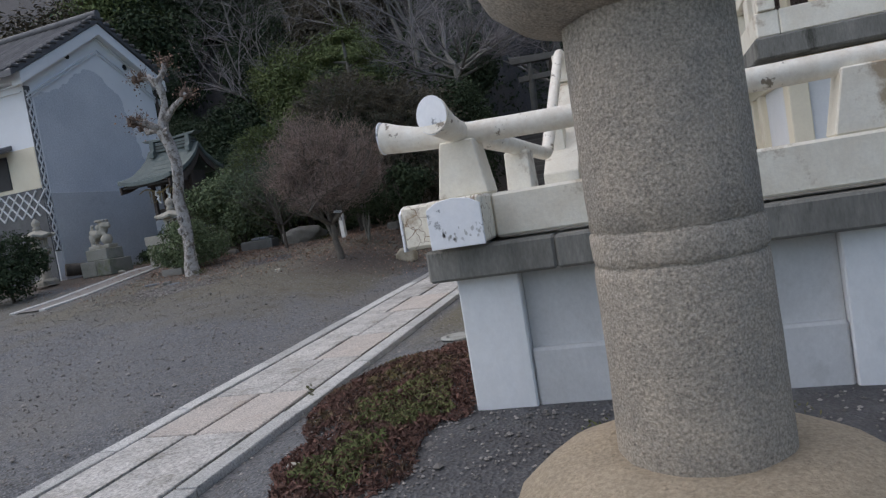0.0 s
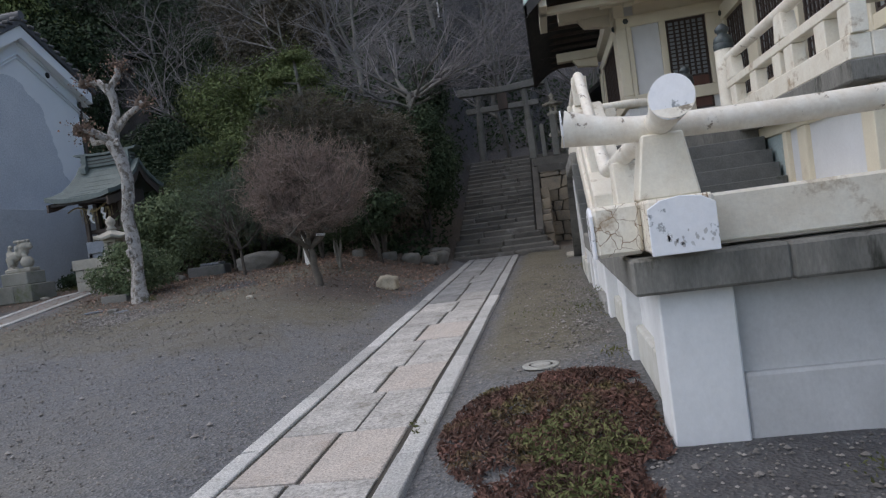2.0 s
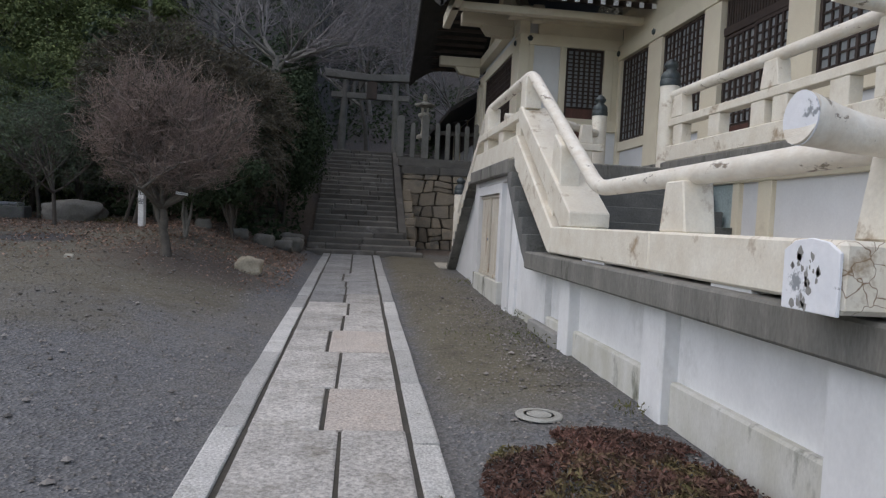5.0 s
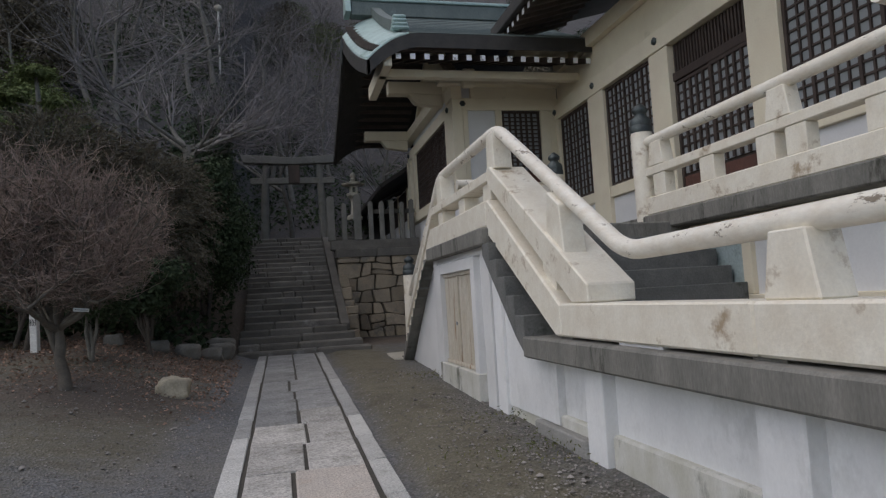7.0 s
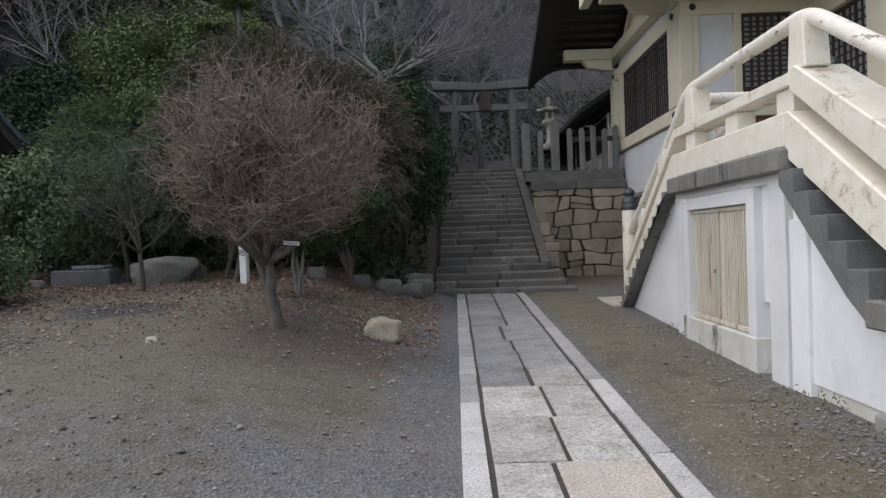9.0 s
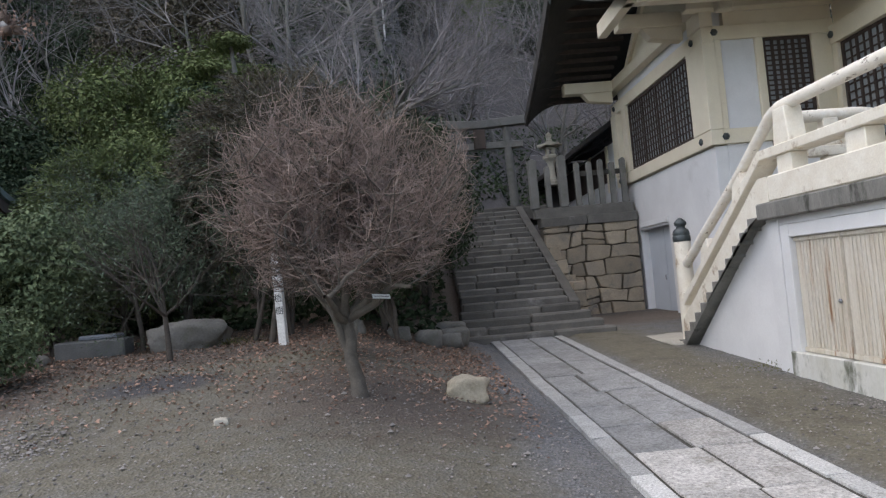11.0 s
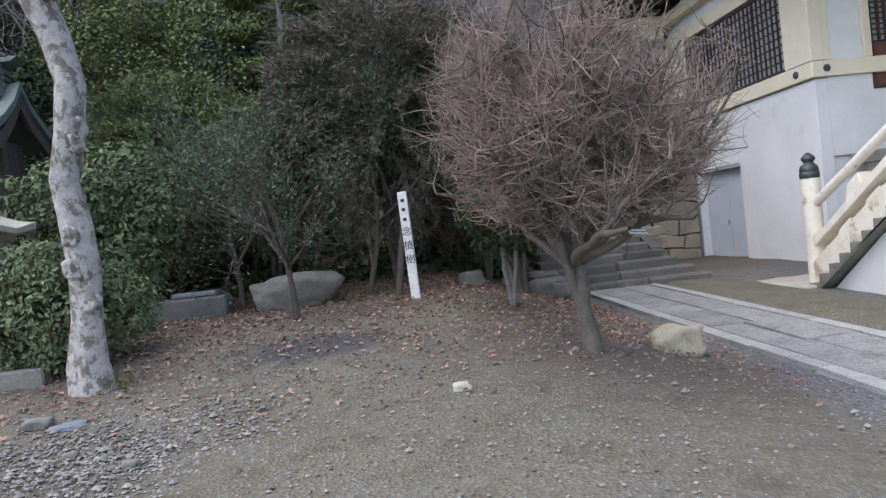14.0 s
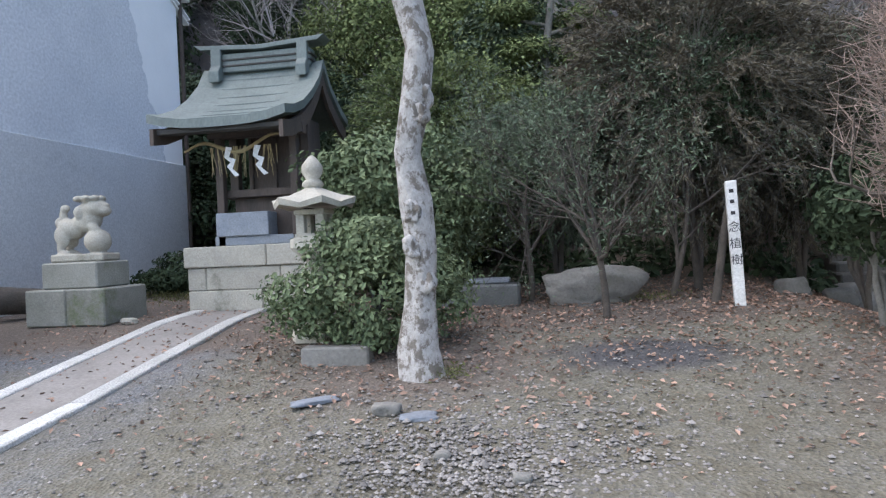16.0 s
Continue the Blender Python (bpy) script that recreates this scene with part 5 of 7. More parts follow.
def shrine():
    s = thing("small_shrine", "small dark wooden shrine with green copper roof on a stone base", "shrine")
    x0, x1, y0, y1, zb = -16.5, -14.55, 18.85, 20.75, 1.12
    base = part("stone_base", box(x0 + .05, x1 - .05, y0 + .05, y1, zb, 2.1, 0), M["mortar"], s)
    for i, (za, zc, cuts) in enumerate(((1.14, 1.49, (x0, -15.3, x1)), (1.49, 1.84, (x0, x0 + .3, -15.0, x1)), (1.84, 2.16, (x0 - .04, -15.2, x1 + .04)))):
        for a, b in zip(cuts[:-1], cuts[1:]):
            part("stone", box(a + .004, b - .004, y0 - .04 * (i == 2), y0 + .35, za + .003, zc - .003, .015), M["palestone"], base)
        part("stone", box(x1 - .3, x1 + .04 * (i == 2), y0 + .354, y1, za + .003, zc - .003, .015), M["palestone"], base)
    part("plinth", box(-16.1, -14.8, 19.0, 20.5, 2.16, 2.30, .01), M["slate"], s)
    part("offertory_box", box(-16.05, -15.2, 18.95, 19.3, 2.30, 2.66, .012), M["slate"], s, "grey stone offertory box")
    part("lower_body", box(-15.9, -14.75, 19.32, 20.5, 2.30, 2.9, .01), M["darkwood"], s)
    part("veranda", box(-16.08, -14.62, 19.15, 20.6, 2.90, 3.02, .01), M["darkwood"], s)
    part("body", box(-15.75, -14.85, 19.55, 20.45, 3.02, 4.2, .01), M["darkwood"], s)
    for x in (-15.98, -14.78):
        part("post", box(x - .06, x + .06, 19.0, 19.12, 2.16, 3.98, .01), M["darkwood"], s)
        part("post", box(x - .07, x + .07, 19.5, 19.64, 3.02, 4.2, .01), M["darkwood"], s)
    for x in (-15.72, -15.32, -14.92):
        part("door_stile", box(x, x + .06, 19.5, 19.548, 3.03, 4.0, .006), M["darkwood"], s)
    part("tie_beam", box(-16.15, -14.6, 18.98, 19.14, 3.80, 3.98, .01), M["darkwood"], s)
    # roof: long front slope, short back slope
    front = [(18.25, 3.98), (18.6, 4.04), (19.0, 4.18), (19.4, 4.42), (19.75, 4.75), (20.0, 5.08)]
    back = [(20.3, 4.75), (20.8, 4.45), (21.2, 4.3)]
    line = front + back
    xs = np.linspace(-16.68, -14.57, 9)
    v, f = [], []
    for i, x in enumerate(xs):
        e = abs(i - 4) / 4
        v += [(x, y, z + .12 * e ** 3 * (1 if k < 4 else .6)) for k, (y, z) in enumerate(line)]
    m = len(line)
    top = len(v)
    v += [(x_, y_, z_ - .13) for x_, y_, z_ in v]
    for i in range(8):
        for k in range(m - 1):
            f.append((i * m + k, (i + 1) * m + k, (i + 1) * m + k + 1, i * m + k + 1))
            f.append((top + i * m + k, top + i * m + k + 1, top + (i + 1) * m + k + 1, top + (i + 1) * m + k))
    for i in range(8):
        for k in (0, m - 1):
            f.append((i * m + k, top + i * m + k, top + (i + 1) * m + k, (i + 1) * m + k))
    for i in (0, 8):
        for k in range(m - 1):
            f.append((i * m + k, i * m + k + 1, top + i * m + k + 1, top + i * m + k))
    roof = pieces("roof", v, f, M["copperdk"], s, "weathered green copper sheet roof")
    for k in range(1, 9):
        u = k / 9 * (len(front) - 1)
        i = int(u)
        y = front[i][0] + (front[i + 1][0] - front[i][0]) * (u - i)
        z = front[i][1] + (front[i + 1][1] - front[i][1]) * (u - i)
        part("sheet_lap", box(-16.57, -14.68, y - .006, y + .03, z + .0, z + .018, 0), M["copperdk"], roof)
    part("eave_board", box(-16.57, -14.68, 18.32, 18.5, 3.80, 3.875, .01), M["fascia"], s)
    for x in (-16.61, -14.64):
        part("verge_board", prism([(y, z - .1) for y, z in line] + [(y, z - .34) for y, z in line[::-1]], "x", x - .03, x + .03), M["darkwood"], s)
    ridge = part("ridge", box(-16.49, -14.76, 19.88, 20.14, 5.05, 5.36, .015), M["copperdk"], s)
    part("ridge_cap", prism([(-16.64, 5.44), (-15.62, 5.38), (-14.60, 5.44), (-14.49, 5.52), (-15.62, 5.45), (-16.76, 5.52)], "y", 19.82, 20.2, .006), M["copperdk"], ridge)
    for z in (5.14, 5.24):
        part("ridge_band", box(-16.51, -14.73, 19.86, 20.16, z, z + .03, .004), M["fascia"], ridge)
    for x in (-16.37, -14.87):
        part("ridge_end", prism([(19.72, 4.86), (19.92, 4.95), (19.95, 5.44), (19.82, 5.46), (19.8, 5.15), (19.72, 5.05)], "x", x - .09, x + .09, .012), M["copperdk"], ridge)
    # rope with paper strips
    rope = [(-16.49 + 1.62 * i / 14, 18.93, 3.62 + .10 * math.sin(i * .62) + .10 * i / 14) for i in range(15)]
    r = tube("straw_rope", rope, [.018 + .014 * math.sin(math.pi * i / 14) for i in range(15)], M["straw"], s, 8, rough=.004)
    for x in (-15.80, -15.34):
        pts = [(x, 3.66), (x + .10, 3.64), (x + .04, 3.50), (x + .15, 3.46), (x + .09, 3.32), (x + .2, 3.22), (x + .13, 3.2), (x - .0, 3.36), (x + .06, 3.42), (x - .04, 3.5)]
        part("paper_strip", prism(pts, "y", 18.9, 18.905), M["paper"], r)
    rnd = random.Random(8)
    for i in range(26):
        x = rnd.choice((-15.95, -15.6, -15.42, -15.1)) + rnd.uniform(-.12, .12)
        L = rnd.uniform(.25, .5)
        tube("straw_tassel", [(x, 18.92, 3.66), (x + rnd.uniform(-.08, .08), 18.92, 3.66 - L)], [.008, .004], M["straw"], r, 4)


shrine()


def guardian(x, y, z, label):
    """A lion-dog statue on a two-tier pedestal, each a thing of its own."""
    p = thing("statue_pedestal", "two-tier mossy stone pedestal under a guardian statue", "pedestal", (x, y, z))
    part("lower_tier", box(-.62, .02, -.5, .5, 0, .52, .02), M["mossstone"], p)
    part("lower_tier", box(.024, .62, -.5, .5, 0, .52, .02), M["mossstone"], p)
    part("upper_tier", box(-.44, .44, -.38, .38, .52, .90, .025), M["mossstone"], p)
    bm = bmesh.new()

    def blob(c, r, tilt=0):
        rot = Matrix.Rotation(radians(tilt), 3, "Y").to_quaternion()
        bmesh.ops.create_icosphere(bm, subdivisions=3, radius=1, matrix=Matrix.LocRotScale(Vector(c), rot, Vector(r)))

    box(-.40, .40, -.24, .24, 0, .12, .02, bm)
    blob((-.20, 0, .50), (.20, .17, .16), 20)
    blob((.02, 0, .58), (.20, .15, .14), 15)
    blob((.12, 0, .66), (.15, .16, .19))
    for sy in (-1, 1):
        blob((-.28, sy * .11, .38), (.11, .07, .17), -15)
        blob((-.31, sy * .11, .22), (.055, .055, .13))
        blob((-.26, sy * .11, .14), (.10, .06, .045))
        blob((.12, sy * .14, .92), (.05, .035, .05))
    blob((.08, .12, .38), (.06, .06, .18))
    blob((.12, .12, .15), (.09, .06, .05))
    blob((.20, -.10, .50), (.12, .06, .07), 40)
    blob((.22, -.04, .30), (.19, .19, .19))
    blob((.18, 0, .80), (.19, .18, .15))
    blob((.30, 0, .76), (.11, .13, .09))
    blob((.34, 0, .84), (.06, .07, .04))
    for i in range(9):
        a = i / 9 * 2 * math.pi
        blob((.10 + .17 * math.cos(a), .16 * math.sin(a), .955), (.065, .06, .045))
    for i in range(5):
        blob((.0, -.14 + .07 * i, .80 - .03 * abs(i - 2)), (.07, .05, .10))
    blob((-.31, 0, .70), (.06, .05, .12), -8)
    blob((-.28, 0, .82), (.07, .06, .06))
    blob((-.37, 0, .60), (.07, .07, .09))
    st = part("guardian_statue", bm, M["palestone"], smooth=True)
    rm = st.modifiers.new("remesh", "REMESH")
    rm.mode, rm.voxel_size, rm.use_smooth_shade = "VOXEL", .018, True
    st.matrix_world = pose(x, y, z + .901, 0, 0, 5) @ Matrix.Diagonal((1.0, .95, .96, 1))
    tagged(st, label, "statue")


guardian(-17.75, 18.25, 1.12, "pale carved stone lion-dog with a ball on its pedestal")


def shrine_path():
    p = thing("shrine_pavement", "granite kerbed strip of paving leading to the small shrine", "pavement", kind="structure")
    for x0 in (-16.42, -15.38):
        y = 13.3
        while y < 18.8:
            L = min(1.5, 18.8 - y)
            z = court(x0, y + L / 2)
            ob = part("kerb_stone", box(-.1, .1, .004, L - .004, -.12, .04, .012), M["kerb"], p)
            ob.matrix_local = pose(x0 + .1, y, court(x0, y), math.degrees(math.atan((court(x0, y + L) - court(x0, y)) / L)), 0, 0)
            y += L
    v, f = [], []
    for j in range(24):
        y = 13.3 + 5.5 * j / 23
        for x in (-16.22, -15.38):
            v.append((x, y, court(x, y) + .02))
    f = [(2 * j, 2 * j + 1, 2 * j + 3, 2 * j + 2) for j in range(23)]
    pieces("bed", v, f, M["pebble"], p)


shrine_path()

# ---- planting ----


def leaf_quads(centres, normals, size, rng, long=1.9):
    """Folded four-point leaves at the centres."""
    n = len(centres)
    a = np.cross(normals, rng.normal(size=(n, 3)))
    a /= np.linalg.norm(a, axis=1, keepdims=True) + 1e-9
    b = np.cross(normals, a)
    s = (size * rng.uniform(.6, 1.35, n))[:, None]
    fold = normals * s * .22
    v = np.stack([centres - a * s * long / 2, centres - b * s / 2 + fold, centres + a * s * long / 2, centres + b * s / 2 + fold], 1).reshape(-1, 3)
    f = np.arange(4 * n).reshape(n, 4)
    return v, f


def crown_points(lobes, n, rng, shell=.35):
    """Points in the outer shells of overlapping lobes, with ragged edges and gaps."""
    w = np.array([r[0] * r[1] + r[1] * r[2] for _, r in lobes])
    pick = rng.choice(len(lobes), n, p=w / w.sum())
    c = np.array([l[0] for l in lobes], float)[pick]
    r = np.array([l[1] for l in lobes], float)[pick]
    d = rng.normal(size=(n, 3))
    d /= np.linalg.norm(d, axis=1, keepdims=True)
    rad = 1 - shell * rng.uniform(0, 1, n) ** 1.6 + .10 * rng.normal(size=n) * .6
    bump = 1 + .16 * np.sin(d[:, 0] * 7 + c[:, 0] * 3) * np.sin(d[:, 1] * 6 + c[:, 1]) + .12 * np.sin(d[:, 2] * 9 + c[:, 2] * 2)
    p = c + d * r * (rad * bump)[:, None]
    nrm = d + rng.normal(size=(n, 3)) * .5 + np.array((0, 0, .3))
    nrm /= np.linalg.norm(nrm, axis=1, keepdims=True)
    return p, nrm


def lobes_for(rx, ry, rz, k, rng, zc=0.0):
    out = [((0, 0, zc), (rx * .72, ry * .72, rz * .8))]
    for _ in range(k):
        d = rng.normal(size=3)
        d /= np.linalg.norm(d)
        q = rng.uniform(.28, .48)
        out.append(((d[0] * rx * .62, d[1] * ry * .62, zc + d[2] * rz * .6), (rx * q, ry * q, rz * q * .9)))
    return out


def stems(parent, at, n, h, r, spread, material, seed):
    rnd = random.Random(seed)
    for _ in range(n):
        a = rnd.uniform(0, 6.28)
        pts, p = [], Vector(at)
        d = Vector((math.cos(a) * spread, math.sin(a) * spread, 1)).normalized()
        for i in range(6):
            pts.append(tuple(p))
            p = p + d * h / 5
            d = (d + Vector((rnd.uniform(-.25, .25), rnd.uniform(-.25, .25), .08))).normalized()
        tube("stem", pts, [r * (1 - .13 * i) for i in range(6)], M[material], parent, 7, rough=r * .2)


def shrub(name, label, x, y, size, n, leaf, mt, seed, z=None, category="bush", lift=None, lobes=9, trunk=4, bark="bark", group="", splay=.22, long=1.9):
    rng = np.random.default_rng(seed)
    z = land(x, y) if z is None else z
    t = thing(name, label, category, (x, y, z - .04), group)
    rx, ry, rz = size
    zc = rz * .92 if lift is None else lift
    p, nr = crown_points(lobes_for(rx, ry, rz, lobes, rng, zc), n, rng)
    keep = p[:, 2] > .06
    v, f = leaf_quads(p[keep], nr[keep], leaf, rng, long)
    pieces("crown", v, f, M[mt], t)
    stems(t, (0, 0, 0), trunk, zc * 1.1, .035 + .012 * rz, splay, bark, seed)
    return t


shrub("clipped_bush", "low clipped evergreen bush with bronzed leaf tips under the plane tree", -12.95, 16.4, (1.3, .95, .80), 11000, .040, "leafgloss", 1, lift=.72)
shrub("camellia_bush", "large rounded evergreen bush with glossy leaves", -13.0, 19.3, (1.8, 1.4, 1.5), 14000, .052, "leafgloss", 2, lift=1.5)
shrub("hedge_tree", "dense dark evergreen tree overhanging the stone stair", -6.2, 23.4, (1.6, 1.8, 2.1), 17000, .056, "leaf", 6, lift=2.9, category="tree", lobes=14)
shrub("hedge_tree", "dense dark evergreen tree above the stair bank", -6.4, 26.0, (1.4, 1.5, 1.5), 10000, .06, "leaf", 7, lift=1.6, category="tree", lobes=14)
shrub("hedge_tree", "dark evergreen tree at the head of the stair", -6.7, 29.5, (1.4, 1.4, 1.5), 6000, .08, "leafblue", 8, lift=1.5, category="tree", lobes=12)
shrub("evergreen_shrub", "low dark evergreen shrub at the bank foot", -6.9, 19.0, (.9, .8, .75), 3200, .062, "leaf", 9, lift=1.55)
shrub("evergreen_shrub", "small many-stemmed shrub behind the plum tree", -7.55, 17.1, (.8, .7, .6), 2800, .05, "leaf", 15, lift=1.25, trunk=4, bark="greybark", splay=.12)
shrub("evergreen_shrub", "low dark leafy growth along the storehouse wall", -18.3, 22.2, (1.3, 1.2, .5), 5000, .05, "leaf", 10, lift=.4)
shrub("dark_bush", "dark evergreen bush beside the storehouse path", -18.7, 15.4, (1.1, 1.4, 1.35), 9000, .055, "leaf", 12, lift=1.2)
shrub("evergreen_shrub", "dark evergreen bush behind the shrine", -16.6, 22.9, (1.7, 1.2, 2.0), 6000, .08, "leaf", 14, lift=2.2)



def branch_set(rnd, p, d, length, r, depth, out, bend=.3, kids=4, spread=.7, up=.15, shrink=.62, seg=5):
    """Grow a limb and its side limbs; out collects (points, radii, depth)."""
    pts, radii = [p.copy()], [r]
    for i in range(seg):
        d = (d + Vector((rnd.uniform(-bend, bend), rnd.uniform(-bend, bend), rnd.uniform(-bend, bend) + up))).normalized()
        p = p + d * length / seg
        pts.append(p.copy())
        radii.append(max(.002, r * (1 - .7 * (i + 1) / seg)))
    out.append((pts, radii, depth))
    if depth == 0:
        return
    for k in range(kids):
        i = rnd.randint(max(1, seg // 3), seg)
        q = pts[i]
        base = (pts[i] - pts[i - 1]).normalized()
        nd = (base + Vector((rnd.gauss(0, spread), rnd.gauss(0, spread), rnd.gauss(0, spread * .7)))).normalized()
        branch_set(rnd, q, nd, length * shrink * rnd.uniform(.75, 1.2), radii[i] * .72, depth - 1, out, bend, kids, spread, up, shrink, max(3, seg - 1))


def limbs_to_mesh(name, limbs, material, parent, label="", sides=None):
    V, F = [], []
    for pts, radii, depth in limbs:
        s = sides or (3 if depth == 0 else 4 if depth == 1 else 7)
        v, f = tube_data(pts, radii, s, False)
        o = len(V)
        V += v
        F += [tuple(i + o for i in q) for q in f]
    return pieces(name, V, F, material, parent, label, smooth=True)


def spray_tree(name, label, x, y, size, lift, limbs, mt, seed, trunks=3, needle=.014, category="tree", droop=-.05):
    """Crooked limbs that end in feathery sprays of fine needles over a dark inner mass."""
    rng, rnd = np.random.default_rng(seed), random.Random(seed)
    t = thing(name, label, category, (x, y, land(x, y) - .05))
    rx, ry, rz = size
    stems(t, (0, 0, 0), trunks, lift + rz * .6, .055, .10, "bark", seed)
    # darker leaves fill the core: the crown's inner shade put into colour
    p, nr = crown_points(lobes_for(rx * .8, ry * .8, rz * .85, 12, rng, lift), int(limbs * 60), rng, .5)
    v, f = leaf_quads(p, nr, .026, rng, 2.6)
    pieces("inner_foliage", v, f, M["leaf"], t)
    wood, centres, axes = [], [], []
    for _ in range(limbs):
        d = Vector((rnd.gauss(0, 1), rnd.gauss(0, 1), rnd.gauss(.1, .8))).normalized()
        tip = Vector((d.x * rx, d.y * ry, lift + d.z * rz)) * 1.0
        root = Vector((tip.x * .25, tip.y * .25, lift + d.z * rz * .45 - .15))
        pts = []
        for i in range(7):
            u = i / 6
            q = root.lerp(tip, u) + Vector((rnd.uniform(-.06, .06), rnd.uniform(-.06, .06), .16 * math.sin(u * 3.1) + droop * u * u * 3))
            pts.append(q)
        wood.append((pts, [.013 * (1 - .7 * i / 6) for i in range(7)], 1))
        for i in range(2, 7):
            for _ in range(3):
                dd = (pts[i] - pts[i - 1]).normalized() + Vector((rnd.gauss(0, .5), rnd.gauss(0, .5), rnd.gauss(-.05, .35)))
                dd.normalize()
                L = rnd.uniform(.18, .42)
                wood.append(([pts[i], pts[i] + dd * L * .5, pts[i] + dd * L + Vector((0, 0, droop))], [.004, .003, .002], 0))
                for k in range(14):
                    centres.append(pts[i] + dd * L * (k + rnd.random()) / 14 + Vector((rnd.gauss(0, .022), rnd.gauss(0, .022), rnd.gauss(0, .018))))
                    axes.append(dd)
    limbs_to_mesh("limb_crown", wood, M["greybark"], t)
    c = np.array([tuple(q) for q in centres])
    a = np.array([tuple(q) for q in axes]) + rng.normal(size=c.shape) * .45
    a /= np.linalg.norm(a, axis=1, keepdims=True)
    b = np.cross(a, rng.normal(size=c.shape))
    b /= np.linalg.norm(b, axis=1, keepdims=True)
    w = rng.uniform(.7, 1.3, (len(c), 1)) * needle
    v = np.stack([c - a * w * 2.6, c - b * w * .5, c + a * w * 2.6, c + b * w * .5], 1).reshape(-1, 3)
    pieces("needle_sprays", v, np.arange(len(v)).reshape(-1, 4), M[mt], t)
    return t


spray_tree("evergreen_shrub", "blue-green loose evergreen shrub behind the boulder", -10.9, 20.2, (1.5, 1.3, 1.15), 2.15, 150, "leafgrey", 3, needle=.018, category="bush")
spray_tree("conifer_tree", "tall bronzed evergreen tree with drooping sprays", -8.9, 19.7, (1.75, 1.4, 2.1), 3.1, 260, "leafbrown", 4, needle=.018)
spray_tree("conifer_tree", "tall bronzed evergreen tree beside the post", -7.2, 20.6, (1.5, 1.3, 1.9), 2.8, 210, "leafbrown", 5, needle=.018)
spray_tree("evergreen_shrub", "broad yellow-green evergreen bush behind the plane tree", -13.1, 22.6, (2.1, 1.5, 1.9), 2.6, 300, "leafyellow", 13, needle=.022, category="bush")

# sparse saplings


def sapling(x, y, h, seed, label):
    rnd = random.Random(seed)
    t = thing("sapling", label, "tree", (x, y, land(x, y) - .03))
    out = []
    branch_set(rnd, Vector((0, 0, 0)), Vector((rnd.uniform(-.15, .15), 0, 1)), h * .62, .05, 3, out, .14, 6, .75, .10, .66)
    limbs_to_mesh("trunk", [o for o in out if o[2] >= 3], M["bark"], t)
    limbs_to_mesh("twig_crown", [o for o in out if o[2] < 3], M["bark"], t)
    rng = np.random.default_rng(seed)
    tips = np.array([tuple(o[0][-1]) for o in out if o[2] == 0])
    tips = np.repeat(tips, 20, 0) + rng.normal(size=(len(tips) * 20, 3)) * .09
    nr = rng.normal(size=tips.shape) + np.array((0, 0, 1.2))
    nr /= np.linalg.norm(nr, axis=1, keepdims=True)
    v, f = leaf_quads(tips, nr, .015, rng, 4.2)
    pieces("needle_crown", v, f, M["leafgrey"], t)
    return t


sapling(-10.37, 17.5, 3.0, 21, "thin sapling with sparse blue-green needles")
sapling(-11.3, 18.9, 2.9, 22, "thin sapling with sparse needles by the boulder")
sapling(-9.4, 18.9, 3.2, 23, "thin leaning sapling beside the white post")


